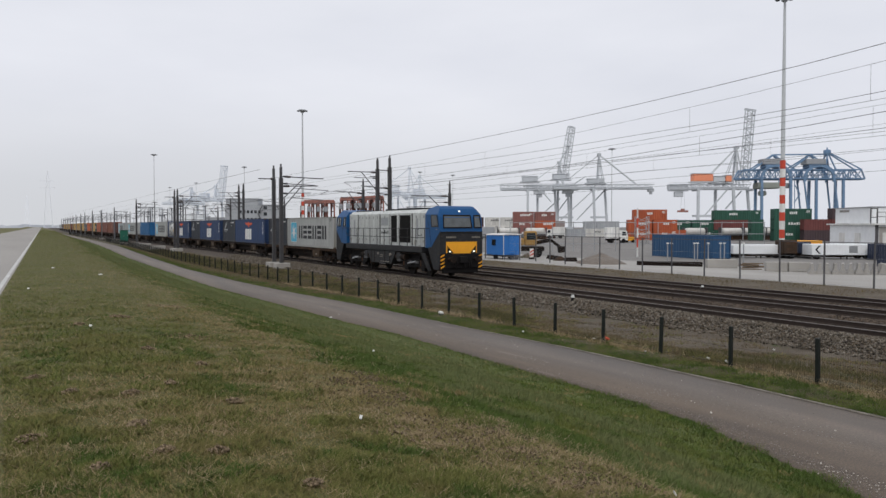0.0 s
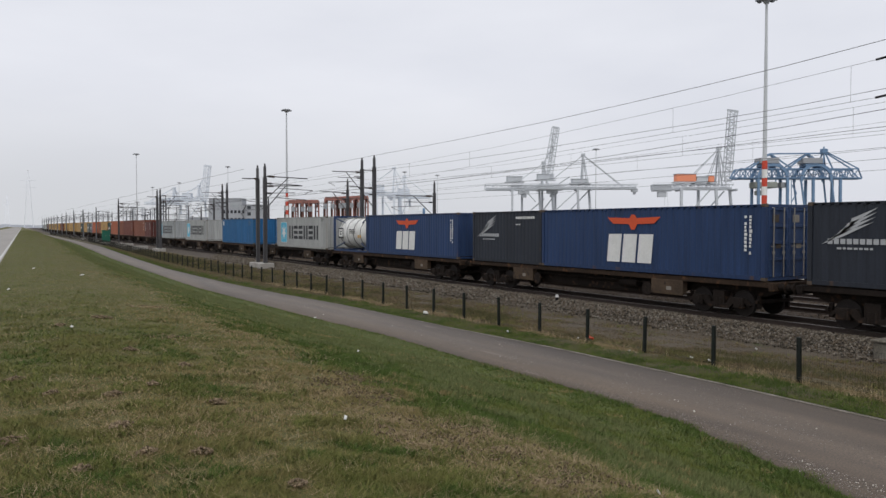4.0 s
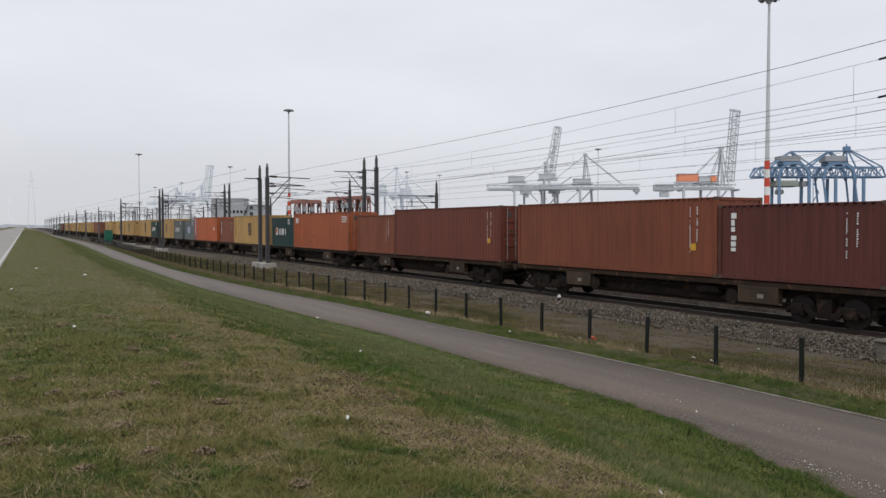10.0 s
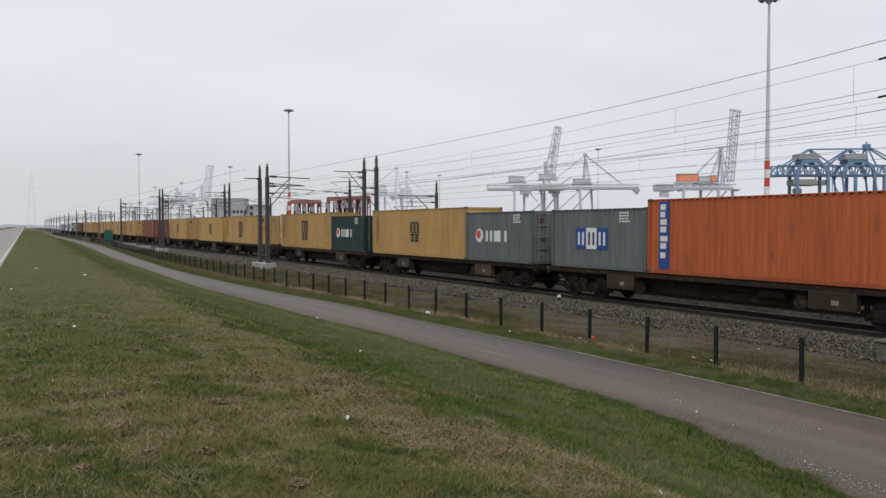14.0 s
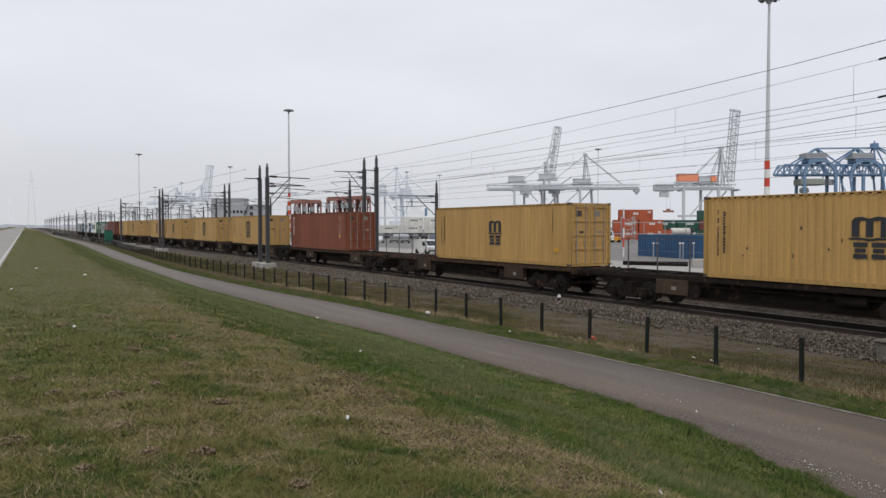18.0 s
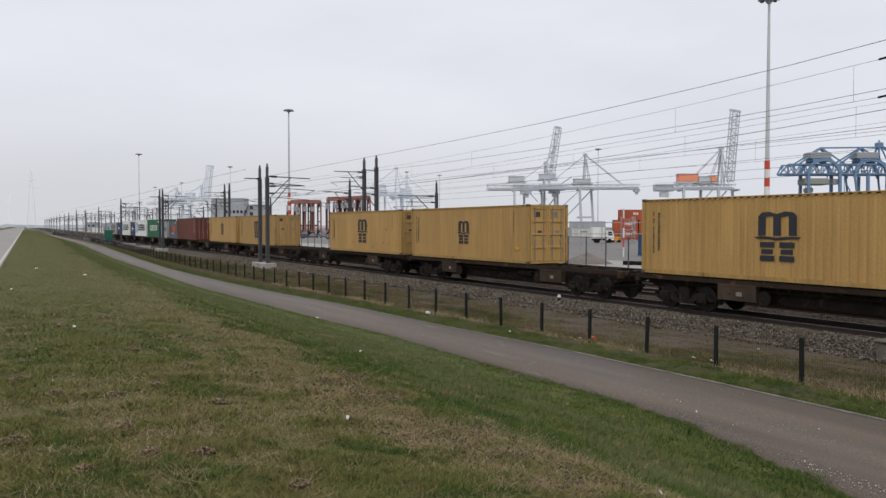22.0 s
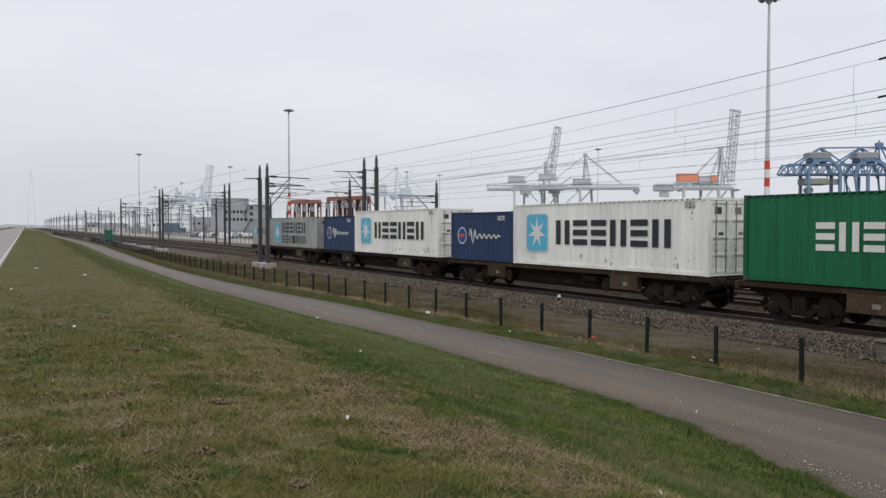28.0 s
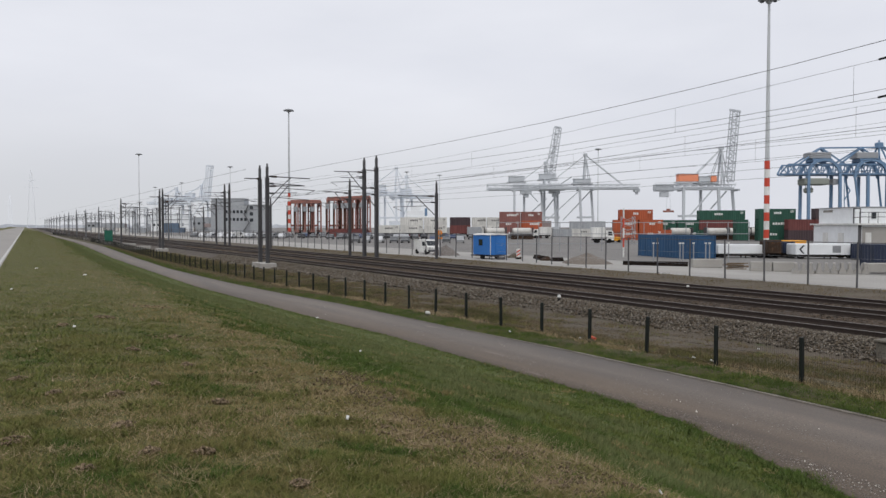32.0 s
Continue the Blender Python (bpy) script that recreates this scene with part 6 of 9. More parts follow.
def truss(b, p, q, up, size, cells, r):
    """A flat truss from p to q: two chords and zigzag bracing with posts."""
    p, q, up = Vector(p), Vector(q), Vector(up).normalized() * size / 2
    b.beam(p + up, q + up, r, r).beam(p - up, q - up, r, r)
    for i in range(cells):
        s, e = p.lerp(q, i / cells), p.lerp(q, (i + 1) / cells)
        b.beam(s - up, s + up, r * 0.6, r * 0.6)
        b.beam(s - up, e + up, r * 0.6, r * 0.6) if i % 2 else b.beam(s + up, e - up, r * 0.6, r * 0.6)
    return b


def quay_crane(x, y, m, girder, legs, houses, boom=None, apex=None, stays=(), diagonals=(), hung=(), house_m=None, load=None):
    """A ship-to-shore crane; local x runs along its girder, heights are above the quay."""
    raised = boom is not None
    c = thing("quay_crane", "pale grey ship-to-shore container crane" + (" with an orange machinery house" if house_m else " with its boom raised" if raised else " with its boom lowered"), "crane", pose(x, y, PAVE, 0, 0, -29.7), "quay cranes")
    x0, x1, z0, z1 = girder
    zm, deep = (z0 + z1) / 2, z1 - z0
    for py in (-4, 4):
        part("girder", truss(Bld(), (x0, py, zm), (x1, py, zm), (0, 0, 1), deep * 0.75, int((x1 - x0) / deep * 1.6), 0.7), m, c, "lattice girder")
    part("girder_box", Bld().box(x0 + 1, -3.2, z0, x1 - 1, 3.2, z0 + deep * 0.42, 0.1), m, c)
    b = Bld()
    n = int((x1 - x0) / 5)
    for i in range(n + 1):
        b.beam((x0 + (x1 - x0) * i / n, -4.6, z1 - 1), (x0 + (x1 - x0) * i / n, -4.6, z1 + 0.9), 0.22, 0.22)
    b.beam((x0, -4.6, z1 + 0.9), (x1, -4.6, z1 + 0.9), 0.25, 0.25)
    part("walkway_rail", b, m, c)
    for k, (lx, lean) in enumerate(legs):
        py = -9 if k % 2 == 0 else 9
        part("leg", Bld().beam((lx + lean, py, 0), (lx, py, z0 + 1), 2.3, 2.3), m, c)
        part("travel_gear", Bld().box(lx + lean - 3.5, py - 1.3, 0, lx + lean + 3.5, py + 1.3, 2.6, 0.3), m, c)
    lo_, hi_ = min(l for l, _ in legs), max(l for l, _ in legs)
    part("portal_beam", Bld().beam((lo_, -9, 13), (hi_, -9, 13), 1.6, 2.0), m, c)
    part("portal_beam", Bld().beam((lo_, 9, 13), (hi_, 9, 13), 1.6, 2.0), m, c)
    for lx in (lo_, hi_):
        part("cross_beam", Bld().beam((lx, -9, z0), (lx, 9, z0), 1.6, 2.0), m, c)
    for k, (p, q) in enumerate(diagonals):
        part("diagonal", Bld().beam((p[0], -9 if k % 2 == 0 else 9, p[1]), (q[0], -9 if k % 2 == 0 else 9, q[1]), 1.2, 1.2), m, c)
    for k, (h0, h1, hz0, hz1) in enumerate(houses):
        hm = house_m if house_m and k != 1 else m
        h = part("machine_house", Bld().box(h0, -5, hz0, h1, 5, hz1, 0.6), hm, c, "orange machinery house" if hm is house_m and house_m else "")
        part("house_roof", Bld().box(h0 - 0.5, -5.4, hz1 + 0.02, h1 + 0.5, 5.4, hz1 + 0.6), m, h)
        part("house_base", Bld().box(h0 - 2, -5.5, hz0 - 1.4, h1 + 2, 5.5, hz0 - 0.05), m, h)
    if raised:
        bx0, bx1, bz, tx0, tx1, tz = boom
        for k, py in enumerate((-5, 5)):
            lo_p, hi_p = ((bx0 + bx1) / 2 - (bx1 - bx0) * (0.22 if k == 0 else -0.22), py, bz), ((tx0 + tx1) / 2 - (tx1 - tx0) * (0.22 if k == 0 else -0.22), py, tz)
            part("boom", truss(Bld(), lo_p, hi_p, (1, 0, 0), (bx1 - bx0) * 0.5, 15, 0.85), m, c, "raised lattice boom")
        part("boom_tip", Bld().beam((tx0, -5, tz), (tx1, 5, tz), 1.6, 1.8), m, c)
        for i in range(1, 8):
            f = i / 8
            part("boom_tie", Bld().beam((bx0 + (tx0 - bx0) * f + (bx1 - bx0) * 0.28, -5, bz + (tz - bz) * f), (bx1 + (tx1 - bx1) * f - (bx1 - bx0) * 0.28, 5, bz + (tz - bz) * f), 0.6, 0.6), m, c)
    if apex:
        ax, az = apex
        for py in (-3.5, 3.5):
            part("tower_leg", Bld().beam((ax - 1.5, py * 1.6, z1), (ax, py * 0.4, az), 1.5, 1.5).beam((ax + 5, py * 1.6, z1), (ax, py * 0.4, az), 0.9, 0.9), m, c)
        part("tower_top", Bld().box(ax - 2, -2.6, az - 1, ax + 2, 2.6, az + 1.8, 0.3), m, c)
        for i in range(1, 4):
            f = i / 4
            part("tower_tie", Bld().beam((ax - 1.5 * (1 - f), -5.6 + 4.2 * f, z1 + (az - z1) * f), (ax - 1.5 * (1 - f), 5.6 - 4.2 * f, z1 + (az - z1) * f), 0.7, 0.7), m, c)
        for sx, sz in stays:
            for py in (-3, 3):
                part("stay", Bld().beam((ax, py * 0.4, az), (sx, py, sz), 0.75, 0.75), m, c)
    if load:
        lx, lz, top_z = load
        sp = part("spreader", Bld().box(lx - 5, -1.3, lz, lx + 5, 1.3, lz + 1.8, 0.2).box(lx - 1.6, -1.0, lz + 1.82, lx + 1.6, 1.0, lz + 3.4, 0.2), CARRIER, c, "dark red container spreader on ropes")
        part("hoist_rope", Bld().rod((lx - 2, 0, lz + 1.8), (lx - 1, 0, top_z), 0.12, 5).rod((lx + 2, 0, lz + 1.8), (lx + 1, 0, top_z), 0.12, 5), m, sp)
    for h0, h1, hz0, hz1 in hung:
        t = part("trolley", Bld().box(h0, -3.4, hz0 + (hz1 - hz0) * 0.45, h1, 3.4, hz1, 0.3), m, c)
        part("operator_cab", Bld().box(h0 + (h1 - h0) * 0.3, -2, hz0, h0 + (h1 - h0) * 0.75, 2, hz0 + (hz1 - hz0) * 0.42, 0.3), m, t)
    return c


# the crane line along the quay, seen from the side
quay_crane(535.2, 685.3, CRANE, (-77, 3, 42.4, 49.3), ((-47.5, 0), (-35, 0)), ((-53, -36, 52.4, 57.6),), hung=((-40, -28, 35, 43),), diagonals=(((-33, 42), (-22, 30)), ((-10, 34), (-26, 20))))
quay_crane(541.0, 697.0, CRANE, (-46, 12, 43.0, 49.0), ((-15.6, 2), (-10, 0), (-1.2, 2), (5, 0)), ((-17, 1.3, 55.5, 61.0),), boom=(-11, 1.6, 62.0, 0.0, 7.6, 113.7), apex=(-10, 74), stays=((-34, 56), (1, 92)), hung=((-6, 6, 36, 44),), diagonals=(((6, 50), (18, 58)), ((5, 40), (-14, 14))))
quay_crane(531.0, 679.0, CRANE, (-20, 89.5, 43.2, 49.4), ((23.2, 2), (38.8, 3)), ((18, 36, 50.5, 54.5),), apex=(30.6, 81), stays=((70.7, 49.3), (-2, 55)), hung=((84, 90, 38, 44),), diagonals=(((23, 42), (-12, 10)), ((38, 42), (8, 10))))
quay_crane(586.3, 518.0, CRANE, (-52, 24, 37.5, 43.4), ((-26.6, 0), (-4.8, 0), (5.9, 2.0), (25.5, 3.5)), ((-30, -11.3, 45.5, 52.5), (-11, 0, 45, 50), (0.2, 6, 45, 51)), boom=(12.5, 26, 46, 17.5, 31, 112.8), apex=(11.5, 77), stays=((-12, 53), (3, 53), (14, 62)), hung=((-52, -34, 31, 43),), diagonals=(((0, 37), (-20, 14)), ((20, 37), (5, 20))), house_m=ORANGE, load=(-38.3, 16.5, 37.0))
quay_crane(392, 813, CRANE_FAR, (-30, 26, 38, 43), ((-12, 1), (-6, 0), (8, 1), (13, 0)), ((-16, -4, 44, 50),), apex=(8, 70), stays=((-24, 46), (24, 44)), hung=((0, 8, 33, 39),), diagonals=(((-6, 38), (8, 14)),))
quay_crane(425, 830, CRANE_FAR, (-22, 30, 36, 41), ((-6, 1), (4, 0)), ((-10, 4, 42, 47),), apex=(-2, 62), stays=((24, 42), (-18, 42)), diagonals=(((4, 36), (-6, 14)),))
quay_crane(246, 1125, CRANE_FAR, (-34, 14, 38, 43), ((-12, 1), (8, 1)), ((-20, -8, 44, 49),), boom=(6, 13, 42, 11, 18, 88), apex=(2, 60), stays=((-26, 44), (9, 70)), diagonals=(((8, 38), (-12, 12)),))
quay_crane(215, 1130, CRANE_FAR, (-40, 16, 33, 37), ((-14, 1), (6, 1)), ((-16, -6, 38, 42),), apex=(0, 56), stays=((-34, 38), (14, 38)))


def yard_crane():
    """The steel-blue travelling crane: a truss bridge on portal legs, with arches and two towers."""
    c = thing("travelling_crane", "steel-blue travelling gantry crane with two truss towers", "crane")
    m = CRANE_BLUE
    for s in (-1, 1):
        part("bridge", truss(Bld(), (2.2, s * 2.6, 22.4), (44.5, s * 2.6, 22.4), (0, 0, 1), 3.2, 22, 0.42), m, c, "blue truss bridge")
        for x0, x1 in ((2.2, 0.0), (44.5, 46.7)):
            part("bridge_tip", Bld().beam((x0, s * 2.6, 24.0), (x1, s * 1.0, 20.8), 0.4, 0.4).beam((x0, s * 2.6, 20.8), (x1, s * 1.0, 20.8), 0.4, 0.4), m, c)
    part("deck", Bld().box(0.6, -2.2, 20.35, 46, 2.2, 20.65), m, c)
    b = Bld()
    for i in range(24):
        b.beam((1.5 + i * 1.9, -2.9, 20.8), (1.5 + i * 1.9, -2.9, 21.9), 0.09, 0.09)
    part("walkway_rail", b.beam((1.5, -2.9, 21.9), (45.2, -2.9, 21.9), 0.1, 0.1), m, c)
    for a0, a1, apex in ((8.1, 19.5, 13.8), (23.6, 35.2, 27.2)):
        mid, half = (a0 + a1) / 2, (a1 - a0) / 2
        for s in (-1, 1):
            arch = [(mid - half * math.cos(math.pi * i / 12), s * 2.9, 19.6 + 6.3 * math.sin(math.pi * i / 12) ** 0.8) for i in range(13)]
            inner = [(mid + (x - mid) * 0.84, z - 0.95 * math.sin(math.pi * i / 12)) for i, (x, _, z) in enumerate(arch)]
            part("arch", Bld().prism([(x, z) for x, _, z in arch] + inner[::-1], "y", s * 2.9 - 0.35, s * 2.9 + 0.35), m, c, "curved blue steel arch")
            part("tower_leg", Bld().beam((apex - 8.2, s * 2.6, 24), (apex, s * 0.5, 29.6), 0.5, 0.5).beam((apex + 7.0, s * 2.6, 24), (apex, s * 0.5, 29.6), 0.5, 0.5), m, c)
        part("winch_house", Bld().box(mid - 4.6, -2.5, 25.9, mid + 2.6, 2.5, 28.0, 0.2), M["galv"], c, "grey winch house")
        part("winch_base", Bld().box(mid - 3.6, -2.7, 24.9, mid + 2.8, 2.7, 25.85), m, c)
    part("top_chord", Bld().beam((13.8, 0, 29.6), (33.4, 0, 29.8), 0.5, 0.5), m, c)
    for s in (-1, 1):
        part("tower_leg", Bld().beam((31.6, s * 2.6, 24), (33.4, s * 0.5, 30.4), 0.45, 0.45).beam((35.4, s * 2.6, 24), (33.4, s * 0.5, 30.4), 0.45, 0.45), m, c)
        part("stay", Bld().beam((33.4, s * 0.5, 30.6), (45, s * 2.2, 24), 0.4, 0.4), m, c)
    part("tower_cap", Bld().box(32.4, -1.1, 29.4, 34.4, 1.1, 31.4, 0.2).rod((33.4, 0, 31.4), (33.4, 0, 32.2), 0.25, 6), m, c)
    for x in (8.7, 19.1, 28.3, 38.0):
        for s in (-1, 1):
            part("leg", Bld().beam((x, s * 3.2, 0.0), (x, s * 2.9, 20.3), 0.85, 0.85), m, c)
            part("travel_gear", Bld().box(x - 1.6, s * 3.2 - 0.6, 0, x + 1.6, s * 3.2 + 0.6, 1.1, 0.2), M["mast"], c)
    for x in (23.9, 34.8):
        for s in (-1, 1):
            part("strut", Bld().beam((x, s * 2.9, 20.3), (x + 2.6, s * 3.2, 0), 0.5, 0.5), m, c)
    tr = part("trolley", Bld().box(7.6, -3.0, 17.2, 15.6, 3.0, 19.4, 0.3), YARDGREY, c, "weathered grey-green trolley under the bridge")
    part("trolley_frame", Bld().beam((8, -2.6, 19.4), (8, -2.6, 20.3), 0.3, 0.3).beam((15, -2.6, 19.4), (15, -2.6, 20.3), 0.3, 0.3), m, tr)
    part("grab", Bld().box(8.8, -1.4, 14.6, 11.2, 1.4, 16.4, 0.4), YARDGREY, c)
    part("service_cage", Bld().box(17.2, -2, 17.4, 19.6, 2, 19.2, 0.1), M["galv"], c)
    part("stair", Bld().beam((20.4, -3, 12), (22.4, -3, 15.2), 0.3, 0.3).beam((22.4, -3, 15.2), (20.6, -3, 18.4), 0.3, 0.3).beam((20.6, -3, 8.6), (20.4, -3, 20), 0.2, 0.2), m, c)
    for s in (-1, 1):
        part("hoist_rope", Bld().rod((10.0 + s, 0, 16.4), (10.0 + s, 0, 17.2), 0.08, 5), M["mast"], c)
    # its way: slowly to the right and a little nearer, then at rest
    way = ((0, 230.9, 198.9), (2, 230.5, 194.9), (5.5, 229.9, 190.4), (8, 229.4, 187.0), (10, 228.9, 183.7), (12, 228.2, 180.0), (14, 227.3, 175.5), (16.5, 226.9, 173.7), (18, 226.7, 172.4), (20, 226.5, 171.6), (22, 226.2, 170.5), (27, 226.2, 170.5), (32, 226.2, 170.5))
    c.matrix_world = pose(way[0][1], way[0][2], PAVE, 0, 0, -29.7)
    DRIVEN.append((c, [(t, pose(x, y, PAVE, 0, 0, -29.7)) for t, x, y in way]))


YARDGREY = mat("weathered_grey_green_paint", (0.27, 0.29, 0.26), 0.8, 0, (0.2, 0.21, 0.18), 0.3)
yard_crane()


def straddle_carrier(x, y, turn, h=15.5):
    c = thing("straddle_carrier", "rust-red straddle carrier parked in a row", "straddle carrier", pose(x, y, PAVE, 0, 0, turn), "parked straddle carriers")

    def frame_b():
        b = Bld()
        for s in (-1, 1):
            for yy in (-4.0, 4.0):
                b.beam((s * 2.1, yy, 1.2), (s * 2.1, yy, h - 1), 0.6, 0.6)
            b.beam((s * 2.1, -5, 1.3), (s * 2.1, 5, 1.3), 0.8, 1.0)
            b.beam((s * 2.1, -4, h - 4.2), (s * 2.1, 4, h - 4.2), 0.4, 0.4).beam((s * 2.1, -4, 5.4), (s * 2.1, 4, 5.4), 0.4, 0.5)
            b.beam((s * 2.1, -4, h - 4.2), (s * 2.1, 0, h - 1), 0.3, 0.3).beam((s * 2.1, 4, h - 4.2), (s * 2.1, 0, h - 1), 0.3, 0.3)
        return b

    part("frame", shape(("carrier_frame", h), frame_b), CARRIER, c)
    part("top_beam", shape(("carrier_top", h), lambda: Bld().box(-2.4, -4.5, h - 1, -1.7, 4.5, h).box(1.7, -4.5, h - 1, 2.4, 4.5, h).box(-1.7, -4.2, h - 0.8, 1.7, -3.4, h).box(-1.7, 3.4, h - 0.8, 1.7, 4.2, h)), CARRIER, c)
    part("spreader", shape(("carrier_spreader",), lambda: Bld().box(-1.2, -3.0, 3.4, 1.2, 3.0, 4.2, 0.1)), CARRIER, c)
    part("cab", shape(("carrier_cab", h), lambda: Bld().box(-2.6, -5.8, h - 4.5, -1.0, -4.3, h - 2.3, 0.1)), M["galv"], c)
    part("engine_deck", shape(("carrier_engine", h), lambda: Bld().box(-2.2, -3.6, h + 0.02, 2.2, -0.6, h + 0.7, 0.1).box(-1.8, 0.6, h + 0.02, 1.8, 3.2, h + 0.5, 0.1)), CARRIER, c, "red engine deck")
    part("ladder", shape(("carrier_ladder", h), lambda: Bld().beam((-2.5, -4.5, 1.5), (-2.5, -4.5, h - 2), 0.2, 0.5)), M["rusty"], c)
    for s in (-1, 1):
        for yy in (-4, -1.4, 1.4, 4):
            part("wheel", shape(("carrier_wheel",), lambda: Bld().rod((-0.25, 0, 0), (0.25, 0, 0), 0.75, 12)), M["black"], c, "", pose(s * 2.1, yy, 0.75))


for i in range(4):
    straddle_carrier(111.9 + i * 2.35 + (0.8 if i > 1 else 0), 327.8 - i * 1.35, -26 + i * 5, 14.2)
for i in range(6):
    straddle_carrier(126.6 + i * 2.35, 319.2 - i * 1.35, -28 + (i % 3) * 6, 15.4 + i * 0.12)


def windows_on(parent, x0, y, z0, cols, rows, w, h, dx, dz):
    pane = shape(("pane", w, h), lambda: Bld().box(-w / 2, -0.06, 0, w / 2, 0.0, h))
    for r in range(rows):
        for i in range(cols):
            part("window", pane, M["glass"], parent, "", pose(x0 + i * dx, y, z0 + r * dz))


def office():
    o = thing("office_building", "grey terminal office building with stepped storeys", "building", pose(120.8, 449, PAVE, 0, 0, -29.7), "terminal buildings")
    wall = part("wall", Bld().box(-17, 0, 0, 15, 14, 15.6), GREYWALL, o)
    windows_on(wall, -8, 0.0, 6.5, 6, 2, 1.4, 1.7, 2.2, 4.4)
    windows_on(wall, 6.5, 0.0, 6.0, 2, 3, 2.0, 1.9, 5.0, 3.6)
    part("upper_wall", Bld().box(-17, 1.5, 15.65, 2, 12, 19.2), GREYWALL, o)
    part("roof", Bld().box(-17.3, 1.2, 19.25, 2.3, 12.3, 19.6), M["galv"], o)
    part("roof", Bld().box(2.3, -0.3, 15.65, 15.3, 14.3, 15.95), M["galv"], o)
    part("stair", Bld().beam((2, -1.2, 0.3), (5.5, -1.2, 5.5), 1.0, 0.3).beam((5.5, -1.2, 5.5), (2.5, -1.2, 10.5), 1.0, 0.3).beam((2.5, -1.2, 10.5), (5, -1.2, 15.3), 1.0, 0.3), M["mast"], o, "dark outside stair")
    for x, y, w, d, h, m in ((103.5, 541, 14, 9, 11, WHITEWALL), (116.5, 533, 12, 9, 9, GREYWALL), (92, 548, 9, 8, 7, WHITEWALL), (99, 520, 16, 7, 7.5, WHITEWALL), (60, 640, 8, 6, 6, GREYWALL)):
        b = thing("terminal_building", "pale low terminal building with a flat roof", "building", pose(x, y, PAVE, 0, 0, -29.7), "terminal buildings")
        wl_ = part("wall", Bld().box(-w / 2, 0, 0, w / 2, d, h), m, b)
        part("roof", Bld().box(-w / 2 - 0.3, -0.3, h + 0.02, w / 2 + 0.3, d + 0.3, h + 0.35), M["galv"], b)
        windows_on(wl_, -w / 2 + 2, 0.0, h * 0.5, max(2, int(w / 4)), 1, 1.6, 1.5, 3.2, 3)


office()


def far_yard():
    """Scattered containers, small sheds and thin lamp posts at the far end of the terminal."""
    rg = random.Random(21)
    for i in range(22):
        a_ = rg.uniform(0.10, 0.235)
        d = rg.uniform(420, 660)
        x, y = d * math.sin(a_), d * math.cos(a_)
        for k in range(rg.choice((1, 1, 1, 2))):
            stored_container(x, y, PAVE + k * STD, rg.choice(("white", "faded", "faded", "dusty", "dusty")), rg.choice((F20, F20, F40)), rg.choice((-30, -32, 58, -120)))
    stored_container(77, 440, PAVE, "slatey", 11, -120)
    stored_container(77, 440, PAVE + STD, "slatey", 8, -120)
    post = Bld().rod((0, 0, 0), (0, 0, 1), 0.13, 6).mesh("post")
    for i in range(26):
        px, d = rg.uniform(0.07, 0.24), rg.uniform(250, 620)
        h = rg.uniform(7, 13)
        lamp_ = thing("lamp_post", "thin grey lamp post at the far end of the yard", "lamp post", pose(max(d * math.sin(px), 44 + float(bend(d * math.cos(px)))), d * math.cos(px), PAVE), "far lamp posts")
        part("pole", post, M["mast"], lamp_, "", Matrix.Diagonal((1, 1, h, 1)))
        part("head", shape(("lamp_head",), lambda: Bld().box(-0.9, -0.15, -0.12, 0.9, 0.15, 0.1)), M["mast"], lamp_, "", pose(0, 0, h))
    # pale tower structure beside the office
    for px, d, w, h in ((0.147, 520, 7, 15), (0.172, 560, 9, 11), (0.198, 500, 6, 13)):
        t = thing("steel_tower", "pale open steel tower between the sheds", "tower", pose(d * math.sin(px), d * math.cos(px), PAVE, 0, 0, -30), "steel towers")
        for sx in (-1, 1):
            for sy in (-1, 1):
                part("post", Bld().beam((sx * w / 2, sy * 2, 0), (sx * w / 2, sy * 2, h), 0.5, 0.5), CRANE, t)
        for z in (h * 0.35, h * 0.7, h):
            part("deck", Bld().box(-w / 2, -2.3, z - 0.3, w / 2, 2.3, z + 0.2), CRANE, t)


far_yard()


